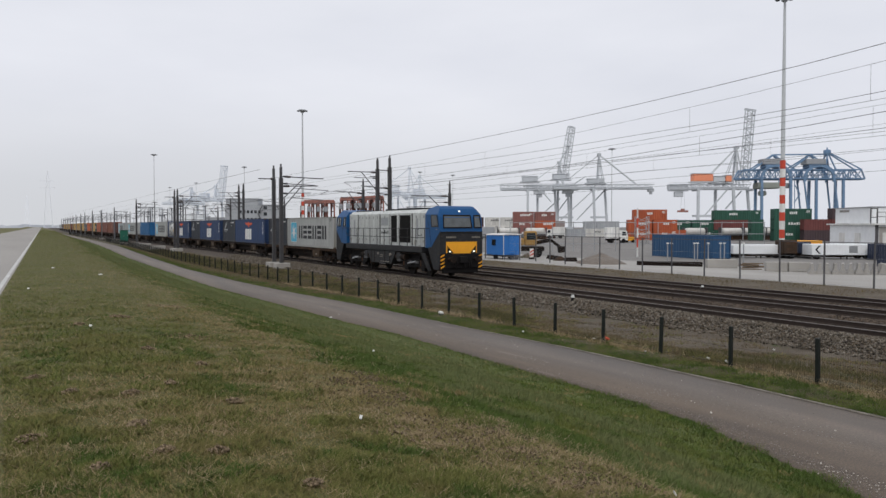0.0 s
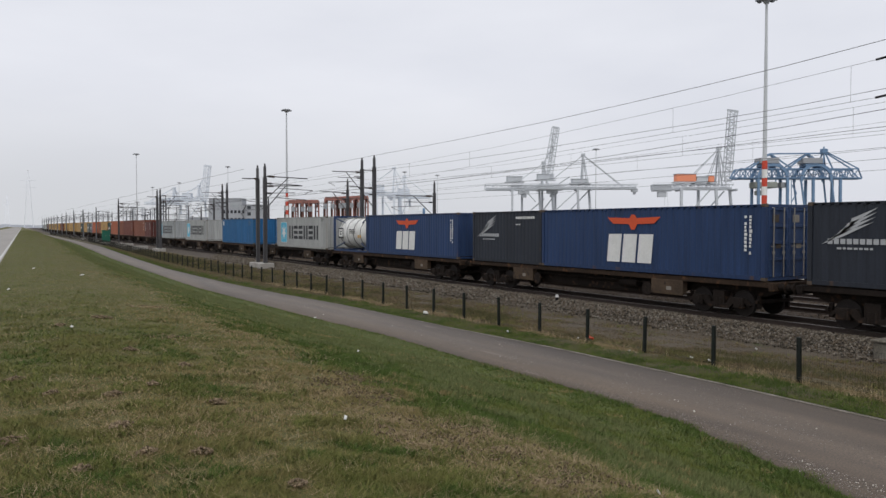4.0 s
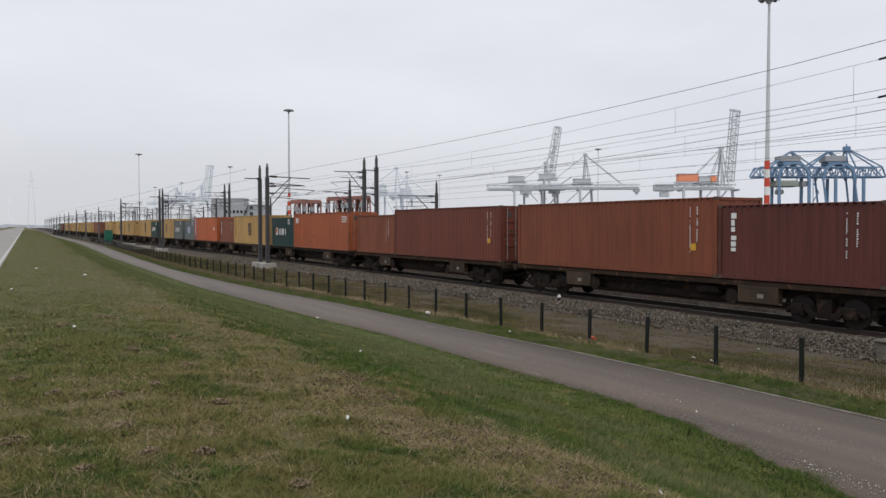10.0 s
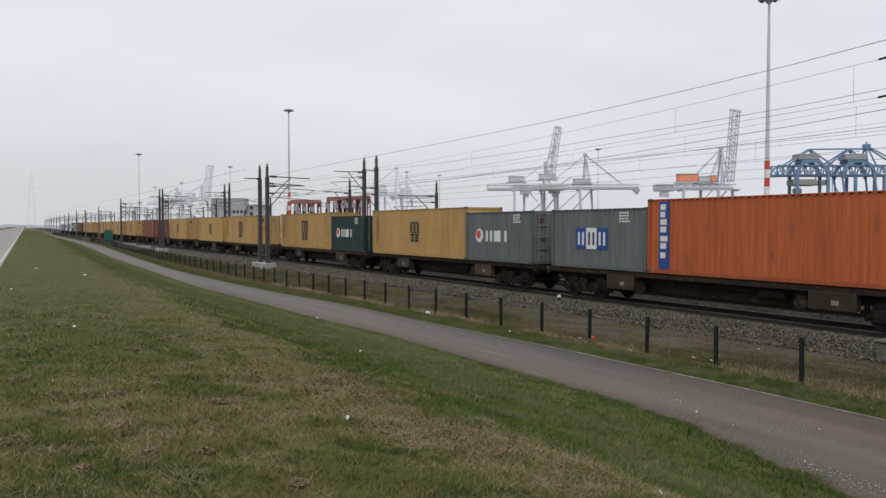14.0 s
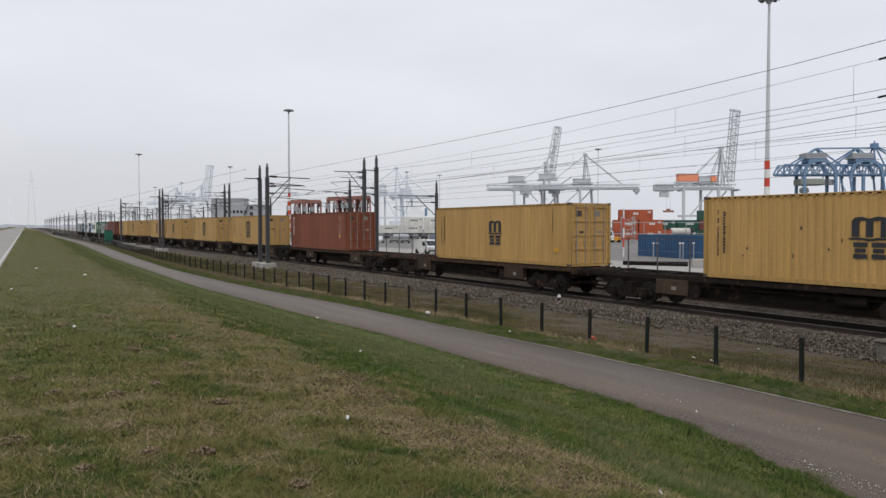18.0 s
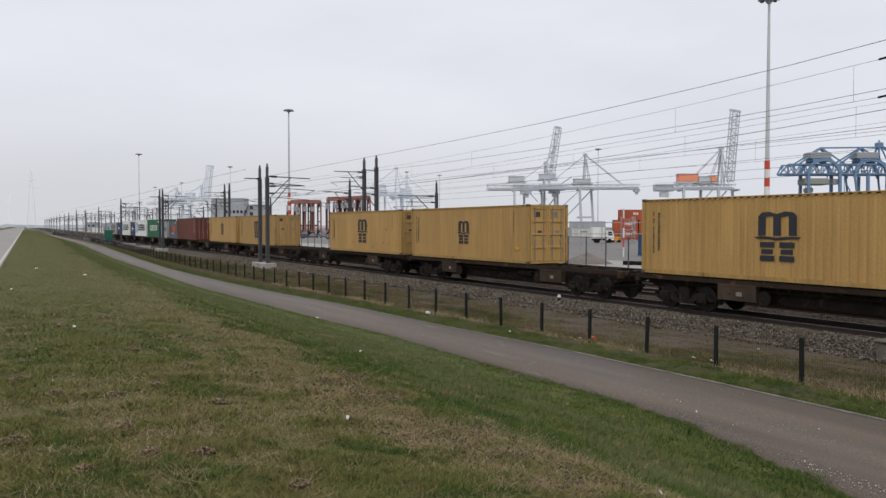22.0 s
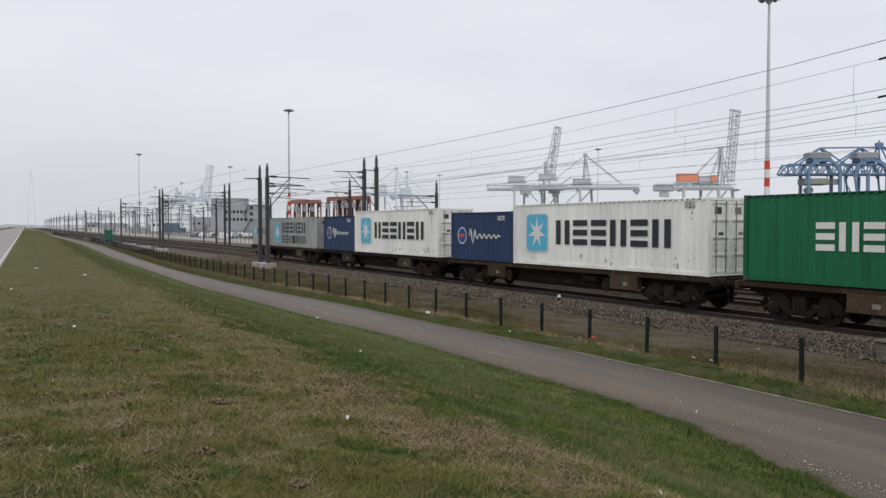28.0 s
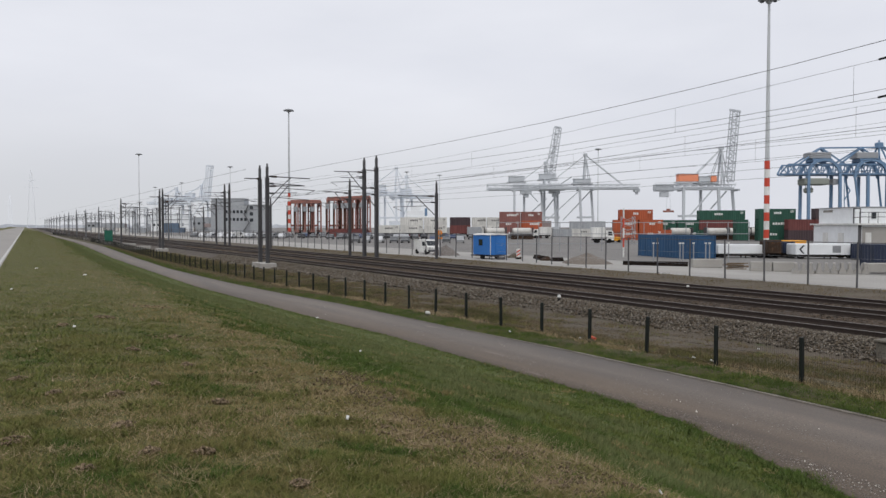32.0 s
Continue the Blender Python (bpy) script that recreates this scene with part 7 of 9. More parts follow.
def right_building():
    o = thing("site_building", "white two-storey terminal building with an outside balcony", "building", pose(113.8, 71.7, PAVE, 0, 0, -29.7), "terminal buildings")
    low_w = part("lower_wall", Bld().box(0.0, 0, 0, 30, 14.2, 3.75), WHITEWALL, o)
    part("lower_roof", Bld().box(-0.45, -0.6, 3.77, 30, 14.6, 4.0), M["white"], o, "white projecting roof edge")
    up_w = part("upper_wall", Bld().box(0.4, 1.6, 4.02, 30, 13.2, 6.45), WHITEWALL, o)
    part("upper_roof", Bld().box(0.25, 1.45, 6.47, 30, 13.35, 6.6), M["galv"], o)
    for x in (2.9, 6.5):
        w = part("window", Bld().box(x, 1.54, 4.75, x + 0.7, 1.6, 5.75), M["glass"], up_w)
        part("window_frame", Bld().line([(x, 1.53, 4.75), (x + 0.7, 1.53, 4.75), (x + 0.7, 1.53, 5.75), (x, 1.53, 5.75), (x, 1.53, 4.75)], 0.05, 4), M["galv"], w)
    part("name_board", Bld().box(0.33, 8.6, 5.85, 0.4, 11.6, 6.2), M["bar_steel"], up_w, "small grey name board")
    for y in (4.2, 9.2):
        part("wall_panel", Bld().box(-0.03, y, 0.3, 0.0, y + 1.8, 2.5), M["white"], low_w, "pale wall panel")
    part("corner_post", Bld().box(0.0, -0.06, 0.0, 0.5, 0.0, 3.75), M["mast"], low_w, "dark grey corner post")
    part("recess", Bld().box(0.6, -0.04, 0.0, 9, -0.002, 3.5), M["concrete"], low_w, "beige recessed wall")
    for x in (1.1, 5.0):
        part("door", Bld().box(x, -0.1, 0.1, x + 0.9, -0.045, 2.6), M["white"], low_w, "white door")
    rail = part("railing", Bld().line([(0.0, -0.4, 5.0), (16, -0.4, 5.0)], 0.05, 5).line([(0.0, -0.4, 5.7), (16, -0.4, 5.7)], 0.05, 5), M["mast"], o, "grey balcony railing")
    for i in range(12):
        part("railing_post", shape(("balcony_post",), lambda: Bld().rod((0, -0.4, 4.0), (0, -0.4, 5.7), 0.05, 5)), M["mast"], rail, "", pose(0.0 + i * 1.4, 0, 0))
    part("stair_frame", Bld().beam((-0.9, -0.4, 4.0), (-0.9, -0.4, 6.3), 0.14, 0.14).beam((0.1, -0.4, 4.0), (0.1, -0.4, 6.3), 0.14, 0.14).beam((-0.9, -0.4, 6.25), (0.1, -0.4, 6.25), 0.14, 0.14).beam((-0.9, -0.4, 4.9), (0.1, -0.4, 4.9), 0.1, 0.1), M["mast"], o)


right_building()


def van(x, y, turn, label, group="", z=PAVE, scale=1.0):
    v = thing("van", label, "van", pose(x, y, z, 0, 0, turn) @ Matrix.Scale(scale, 4), group)
    side = [(-2.1, 0.35), (2.05, 0.35), (2.1, 0.9), (1.75, 1.1), (1.15, 1.75), (0.9, 1.86), (-2.0, 1.86), (-2.12, 1.6)]
    body = part("body", Bld().prism([(a, b2) for a, b2 in side], "x", -0.85, 0.85), M["white"], v, "white van body")
    for s in (-1, 1):
        part("side_window", Bld().prism([(0.35, 1.1), (1.35, 1.1), (1.05, 1.62), (0.35, 1.62)], "x", s * 0.86 - 0.01, s * 0.86 + 0.01), M["glass"], body)
    part("windscreen", Bld().add([(-0.75, 1.74, 1.15), (0.75, 1.74, 1.15), (0.7, 1.2, 1.74), (-0.7, 1.2, 1.74), (-0.75, 1.70, 1.11), (0.75, 1.70, 1.11), (0.7, 1.16, 1.70), (-0.7, 1.16, 1.70)], [(0, 1, 2, 3), (7, 6, 5, 4), (0, 4, 5, 1), (2, 6, 7, 3), (1, 5, 6, 2), (3, 7, 4, 0)]), M["glass"], body)
    part("bumper", Bld().box(-0.85, 2.06, 0.35, 0.85, 2.18, 0.62, 0.04), M["mast"], v)
    for s in (-1, 1):
        part("headlamp", Bld().box(s * 0.65 - 0.13, 2.04, 0.75, s * 0.65 + 0.13, 2.12, 0.92, 0.02), M["galv"], v)
        for yy in (-1.35, 1.4):
            part("wheel", shape(("van_wheel",), lambda: Bld().rod((-0.1, 0, 0), (0.1, 0, 0), 0.33, 16)), M["black"], v, "", pose(s * 0.78, yy, 0.33))
    return v


van(45.4, 83.6, 177, "white delivery van parked behind the fence", z=-0.42, scale=0.95)
mover = van(63.3, 58, 44, "white delivery van driving across the terminal", z=-0.55)
DRIVEN.append((mover, [(0, pose(94, 25.5, -0.6, 0, 0, 44)), (15, pose(94, 25.5, -0.6, 0, 0, 44)), (16, pose(90, 29.5, -0.6, 0, 0, 44)), (17, pose(80, 40, -0.6, 0, 0, 44)), (18, pose(71, 50, -0.6, 0, 0, 44)), (19, pose(63.3, 58, -0.55, 0, 0, 43)), (20, pose(56.2, 65.5, -0.5, 0, 0, 42)), (21, pose(50.5, 74, -0.45, 0, 0, 25)), (22, pose(48.5, 84, -0.45, 0, 0, 6)), (24, pose(48.8, 112, -0.5, 0, 0, 0)), (26, pose(49, 150, -0.6, 0, 0, 0)), (28, pose(49, 200, -0.6, 0, 0, 0)), (29.5, pose(50, 229, -0.6, 0, 0, -12)), (30.5, pose(55.5, 233.2, -0.6, 0, 0, -60)), (31, pose(61, 230.4, -0.6, 0, 0, -60)), (32, pose(61, 230.4, -0.6, 0, 0, -60))]))


CAR_PAINTS = [mat("car_paint_" + n, c_, 0.3, 0.2, spec=0.6) for n, c_ in (("white", (0.62, 0.63, 0.64)), ("silver", (0.36, 0.37, 0.38)), ("black", (0.02, 0.02, 0.024)), ("blue", (0.03, 0.05, 0.11)), ("grey", (0.12, 0.125, 0.13)))]
CAR_NAMES = ("white", "silver", "black", "dark blue", "dark grey")


def parked_car(x, y, turn, k):
    c = thing("parked_car", f"{CAR_NAMES[k]} car parked in the terminal car park", "car", pose(x, y, PAVE, 0, 0, turn), "parked cars")
    side = [(-2.05, 0.3), (2.05, 0.3), (2.1, 0.7), (1.2, 0.88), (0.55, 1.38), (-0.9, 1.42), (-1.7, 0.98), (-2.1, 0.85)]
    part("body", shape(("car_body",), lambda: Bld().prism([(a, b2) for a, b2 in side], "x", -0.82, 0.82)), CAR_PAINTS[k], c)
    part("windows", shape(("car_glass",), lambda: Bld().prism([(1.0, 0.95), (0.5, 1.32), (-0.85, 1.35), (-1.45, 1.0)], "x", -0.83, 0.83)), M["glass"], c)
    for s in (-1, 1):
        for yy in (-1.3, 1.3):
            part("wheel", shape(("car_wheel",), lambda: Bld().rod((-0.1, 0, 0), (0.1, 0, 0), 0.31, 12)), M["black"], c, "", pose(s * 0.75, yy, 0.31))


rng = random.Random(5)


def car_park():
    # rows of (start, end, count): pale cars at the office end, darker ones towards the stacks
    for x0, y0, x1, y1, n in ((51.2, 241.3, 105.0, 210.7, 25), (57.0, 269.1, 116.0, 235.6, 23), (53.0, 229.0, 76.0, 216.0, 10), (78.0, 198.0, 124.0, 171.8, 22), (84.0, 205.5, 112.0, 189.5, 12), (66.0, 154.4, 84.8, 141.5, 9)):
        for i in range(n):
            f = i / (n - 1)
            if rng.random() < 0.1:
                continue
            k = rng.choice((0, 0, 0, 1, 1, 4)) if x0 + (x1 - x0) * f < 72 else rng.choice((1, 2, 2, 4, 4, 3, 2, 4))
            parked_car(x0 + (x1 - x0) * f + rng.uniform(-0.2, 0.2), y0 + (y1 - y0) * f + rng.uniform(-0.4, 0.4), -30 + rng.choice((0, 180)) + rng.uniform(-4, 4), k)


car_park()


def box_truck(x, y, turn, label, body, length=5.4):
    """A box lorry; local y runs from its tail to its cab."""
    t = thing("box_truck", label, "lorry", pose(x, y, PAVE, 0, 0, turn), "lorries in the yard")
    part("box", Bld().box(-1.2, 0, 0.95, 1.2, length, 3.3, 0.05), body, t)
    part("chassis", Bld().box(-0.5, 0.1, 0.55, 0.5, length + 1.7, 0.94), M["grime"], t)
    cab = part("cab", Bld().prism([(length + 0.15, 0.6), (length + 1.9, 0.6), (length + 1.95, 1.5), (length + 1.65, 2.6), (length + 0.15, 2.7)], "x", -1.15, 1.15), M["white"], t, "white lorry cab")
    part("windscreen", Bld().add([(-1.0, length + 1.96, 1.6), (1.0, length + 1.96, 1.6), (0.95, length + 1.72, 2.4), (-0.95, length + 1.72, 2.4), (-1.0, length + 1.9, 1.58), (1.0, length + 1.9, 1.58), (0.95, length + 1.66, 2.38), (-0.95, length + 1.66, 2.38)], [(0, 1, 2, 3), (7, 6, 5, 4), (0, 4, 5, 1), (2, 6, 7, 3), (1, 5, 6, 2), (3, 7, 4, 0)]), M["glass"], cab)
    for s in (-1, 1):
        part("side_window", Bld().prism([(length + 0.7, 1.6), (length + 1.6, 1.6), (length + 1.45, 2.4), (length + 0.7, 2.4)], "x", s * 1.155 - 0.01, s * 1.155 + 0.01), M["glass"], cab)
        for yy in (1.1, length + 1.0):
            part("wheel", shape(("truck_wheel",), lambda: Bld().rod((-0.16, 0, 0), (0.16, 0, 0), 0.48, 14)), M["black"], t, "", pose(s * 1.0, yy, 0.48))


box_truck(109.1, 127.7, -120, "white box lorry parked in the terminal yard", M["white"], 2.6)
box_truck(122.6, 200.0, -112, "grey box lorry parked before the stacks", GREYWALL, 4.0)
box_truck(140.0, 182.0, 60, "white lorry parked beside the orange stack", M["white"], 3.4)


def yard_clutter():
    """Pale pipe fence, mobile scaffold tower, yellow forklift and a moored ship behind the stacks."""
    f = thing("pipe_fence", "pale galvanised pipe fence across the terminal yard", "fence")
    x0, y0, x1, y1, n = 61.1, 91.8, 92.1, 74.1, 13
    post = Bld().rod((0, 0, 0), (0, 0, 4.2), 0.06, 6).mesh("post")
    for i in range(n):
        t = i / (n - 1)
        part("post", post, M["galv"], f, "", pose(x0 + (x1 - x0) * t, y0 + (y1 - y0) * t, PAVE))
    for z in (1.1, 2.5, 4.1):
        part("rail", Bld().rod((x0, y0, PAVE + z), (x1, y1, PAVE + z), 0.05, 6), M["galv"], f)
    s = thing("scaffold_tower", "grey lattice scaffold tower on the terminal paving", "scaffold", pose(115.8, 123.9, PAVE, 0, 0, -30))
    part("frame", lattice(Bld(), (0, 0, 0), (0, 0, 5.6), 2.4, 5, 0.14), M["galv"], s)
    part("deck", Bld().box(-1.15, -1.15, 2.8, 1.15, 1.15, 2.9), M["galv"], s)
    k = thing("forklift", "yellow forklift truck standing by the orange stack", "forklift", pose(117.0, 129.0, PAVE, 0, 0, -120))
    part("body", Bld().box(-0.7, -1.0, 0.35, 0.7, 1.0, 1.2, 0.08), M["yellow"], k)
    part("overhead_guard", Bld().beam((-0.6, -0.6, 1.2), (-0.6, -0.6, 2.2), 0.08, 0.08).beam((0.6, -0.6, 1.2), (0.6, -0.6, 2.2), 0.08, 0.08).beam((-0.6, 0.6, 1.2), (-0.6, 0.6, 2.2), 0.08, 0.08).beam((0.6, 0.6, 1.2), (0.6, 0.6, 2.2), 0.08, 0.08).box(-0.65, -0.65, 2.2, 0.65, 0.65, 2.28), M["mast"], k)
    part("lift_mast", Bld().box(-0.5, 1.02, 0.1, -0.4, 1.12, 2.4).box(0.4, 1.02, 0.1, 0.5, 1.12, 2.4), M["mast"], k)
    for sx in (-1, 1):
        for yy in (-0.7, 0.7):
            part("wheel", Bld().rod((sx * 0.6 - 0.12, yy, 0.34), (sx * 0.6 + 0.12, yy, 0.34), 0.34, 12), M["black"], k)
    ship = thing("moored_ship", "pale moored ship with a stepped white deckhouse", "ship", pose(419, 796, PAVE, 0, 0, -120))
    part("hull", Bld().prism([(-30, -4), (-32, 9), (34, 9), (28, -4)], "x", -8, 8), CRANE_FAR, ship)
    for k2, (a, b2, z0, z1) in enumerate(((-14, 12, 9.05, 15), (-11, 8, 15.05, 21), (-7, 5, 21.05, 26))):
        part("deckhouse", Bld().box(-7 + k2, a, z0, 7 - k2, b2, z1, 0.2), WHITEWALL, ship)
    part("funnel", Bld().box(-2, 9, 15.05, 2, 12, 24, 0.4), CRANE_BLUE, ship, "pale blue funnel")


yard_clutter()


def site_cabin():
    """A site cabin on a two-wheeled chassis, with a window in its long side and a door in its end."""
    t = thing("site_cabin", "bright blue site cabin on wheels with a white curved roof", "site cabin", pose(44.05, 67.4, -0.44, 0, 0, 2))
    azure = STACK_AZURE
    w, l = 1.05, 1.55
    body = part("body", Bld().box(-w, -l, 0.5, w, l, 2.52, 0.04), azure, t)
    roof = [(-w - 0.06, 2.53), (w + 0.06, 2.53)] + [((w + 0.06) * math.cos(math.pi * i / 10), 2.53 + 0.17 * math.sin(math.pi * i / 10)) for i in range(1, 10)]
    part("roof", Bld().prism(roof, "y", -l - 0.08, l + 0.08), M["white"], t, "white curved roof")
    for s in (-1, 1):
        for yy in (-l, l - 0.06):
            part("corner_trim", Bld().box(s * (w + 0.012) - 0.02, yy, 0.5, s * (w + 0.012) + 0.02, yy + 0.06, 2.5), M["white"] if yy < 0 else azure, t)
        win = part("window", Bld().box(s * (w + 0.01) - 0.012, -0.2, 1.45, s * (w + 0.01) + 0.012, 0.6, 2.1), M["glass"], body)
        part("window_frame", Bld().line([(s * (w + 0.02), -0.2, 1.45), (s * (w + 0.02), 0.6, 1.45), (s * (w + 0.02), 0.6, 2.1), (s * (w + 0.02), -0.2, 2.1), (s * (w + 0.02), -0.2, 1.45)], 0.025, 4), azure, win)
        part("wheel", Bld().rod((s * 0.9 - 0.1, 0.1, 0.3), (s * 0.9 + 0.1, 0.1, 0.3), 0.3, 14), M["black"], t)
        part("prop", Bld().rod((s * 0.85, -1.4, 0.0), (s * 0.85, -1.4, 0.5), 0.04, 6), M["mast"], t)
    door = part("door", Bld().box(-0.45, -l - 0.03, 0.62, 0.4, -l - 0.002, 2.38), azure, body, "blue cabin door")
    part("handle", Bld().box(0.28, -l - 0.06, 1.4, 0.33, -l - 0.03, 1.55), M["galv"], door)
    part("step", Bld().box(-0.4, -l - 0.5, 0.0, 0.35, -l - 0.1, 0.3, 0.02), M["mast"], t)
    part("chassis", Bld().box(-0.8, -l, 0.34, 0.8, l + 0.9, 0.46), M["mast"], t)


STACK_AZURE = mat("azure_cabin_paint", (0.03, 0.16, 0.46), 0.5, 0, (0.025, 0.13, 0.40), 0.8)
site_cabin()


def digger():
    d = thing("wheeled_digger", "yellow-brown wheeled digger driving across the terminal", "digger")
    ochre = mat("dusty_yellow_machine_paint", (0.34, 0.20, 0.06), 0.7, 0, (0.22, 0.14, 0.06), 1.2)
    part("chassis", Bld().box(-1.1, -2.2, 0.7, 1.1, 2.2, 1.2, 0.08), M["grime"], d)
    part("engine_cover", Bld().box(-1.1, -1.9, 1.3, 1.1, 0.0, 2.1, 0.12), ochre, d)
    cab = part("cab", Bld().box(-0.9, 0.05, 1.3, 0.9, 1.4, 2.9, 0.1), ochre, d)
    part("cab_window", Bld().box(-0.92, 0.25, 1.95, 0.92, 1.2, 2.7), M["glass"], cab)
    part("arm", Bld().beam((0, 1.4, 1.6), (0, 3.0, 1.9), 0.3, 0.4).beam((0, 3.0, 1.9), (0, 4.2, 1.0), 0.25, 0.3), M["grime"], d)
    part("bucket", Bld().prism([(3.8, 1.2), (4.6, 1.2), (4.5, 0.6), (3.9, 0.5)], "x", -0.8, 0.8), M["grime"], d)
    for s in (-1, 1):
        for yy in (-1.4, 1.4):
            part("wheel", Bld().rod((s * 1.0 - 0.2, yy, 0.55), (s * 1.0 + 0.2, yy, 0.55), 0.55, 14), M["black"], d)
    d.matrix_world = pose(49.4, 71.5, -0.45, 0, 0, -120)
    DRIVEN.append((d, [(0, pose(49.4, 71.5, -0.45, 0, 0, -120)), (0.5, pose(51.8, 70.0, -0.47, 0, 0, -120)), (3, pose(57.5, 67, -0.5, 0, 0, -118)), (6.5, pose(64.5, 66.8, -0.55, 0, 0, -95)), (9, pose(78, 66, -0.6, 0, 0, -95)), (13, pose(118, 56, -0.6, 0, 0, -105)), (20, pose(170, 40, -0.6, 0, 0, -105)), (32, pose(178, 38, -0.6, 0, 0, -105))]))


digger()


def rubble(name, label, x, y, r, h, material, n=10, seed=1):
    """A low heap of loose material."""
    rg, vs, fs = random.Random(seed), [], []
    rings = 6
    for k in range(rings + 1):
        for i in range(n * 2):
            a = math.pi * i / n
            rr = r * (1 - k / rings) * rg.uniform(0.88, 1.1)
            vs.append((x + rr * math.cos(a) * 1.0, y + rr * math.sin(a), -0.42 + h * (k / rings) ** 0.8 * (0.5 if k == 0 else rg.uniform(0.85, 1.05)) - (0.06 if k == 0 else 0)))
    m2 = n * 2
    for k in range(rings):
        fs += [(k * m2 + i, k * m2 + (i + 1) % m2, (k + 1) * m2 + (i + 1) % m2, (k + 1) * m2 + i) for i in range(m2)]
    tagged(part(name, Bld().add(vs, fs).mesh(name, True), material, None), label, "heap")


SAND = mat("grey_brown_sand", (0.20, 0.175, 0.15), 0.95, 0, (0.14, 0.12, 0.105), 0.9, 0.9, 12, 0.25, 0.02)
rubble("sand_mound", "grey-brown heap of sand behind the fence", 46.6, 55.2, 2.3, 1.0, SAND)
rubble("gravel_mound", "grey heap of gravel beside the parked van", 45.2, 78.6, 1.7, 1.25, M["stone"], 10, 6)
rubble("rubble_heap", "small dark heap of rubble on the paving", 48.6, 69.6, 0.9, 0.5, M["dirt"], 8, 3)
rubble("rubble_heap", "small brown heap of rubble on the paving", 47.4, 62.2, 0.8, 0.45, M["rusty"], 8, 4)


def barriers():
    me = Bld().prism([(-0.25, 0), (0.25, 0), (0.23, 0.18), (0.1, 0.40), (0.08, 0.8), (-0.08, 0.8), (-0.1, 0.40), (-0.23, 0.18)], "y", -0.6, 0.6).mesh("concrete_barrier")
    for i in range(10):
        ob = dress(new("concrete_barrier", me), M["concrete"])
        tagged(ob, "weathered concrete barrier block stored in a row", "concrete barrier", "row of concrete barriers")
        ob.matrix_world = pose(50.6 + i * 0.49, 36.6 - i * 0.28, -0.48, rng.uniform(-2, 2), 0, -54 + rng.uniform(-4, 4))
    for x, y, w, h, turn in ((51.4, 45.6, 2.5, 0.74, -30), (51.2, 40.1, 1.55, 0.74, -43), (52.4, 39.0, 1.55, 0.74, -43), (57.4, 34.6, 2.2, 0.7, -20)):
        tagged(dress(new("concrete_slab", Bld().box(-w / 2, -0.4, 0, w / 2, 0.4, h, 0.04).mesh("concrete_slab")), M["concrete"]), "pale concrete slab block on the paving", "concrete slab", "concrete slabs").matrix_world = pose(x, y, -0.48, 0, 0, turn)
    for i in range(6):
        tagged(dress(new("steel_pipe", Bld().rod((0, 0, 0.1), (5.4, 0, 0.1), 0.1, 10).mesh("steel_pipe")), M["grime"]), "long dark steel pipe lying on the paving", "pipe", "stacked pipes").matrix_world = pose(48.0 + (i % 3) * 0.15, 51.8 + (i % 3) * 0.24, -0.48 + (0.19 if i > 2 else 0), 0, 0, -49)
    wood = mat("weathered_brown_boards", (0.17, 0.125, 0.085), 0.9, 0, (0.1, 0.075, 0.055), 2)
    for i in range(7):
        tagged(dress(new("timber_board", Bld().box(-0.8, -0.1, 0, 0.8, 0.1, 0.07).mesh("timber_board")), wood), "weathered brown timber board in a loose pile", "board", "pile of boards").matrix_world = pose(51.6 + rng.uniform(-0.3, 0.3), 42.8 + rng.uniform(-0.3, 0.3), -0.47 + i * 0.075, 0, 0, -40 + rng.uniform(-25, 25))
    # small dark stacks beside the sand
    for x, y, w in ((47.2, 60.3, 1.2), (49.6, 66.8, 0.8), (48.4, 64.6, 1.0)):
        tagged(dress(new("pallet_load", Bld().box(-w / 2, -0.4, 0, w / 2, 0.4, 0.22, 0.02).box(-w * 0.4, -0.35, 0.225, w * 0.45, 0.35, 0.42, 0.02).mesh("pallet_load")), M["grime"]), "low dark stack of building material", "stack", "material stacks").matrix_world = pose(x, y, -0.47, 0, 0, -30)


barriers()


M["sign_orange"] = mat("orange_sign_face", (0.75, 0.26, 0.03), 0.5)


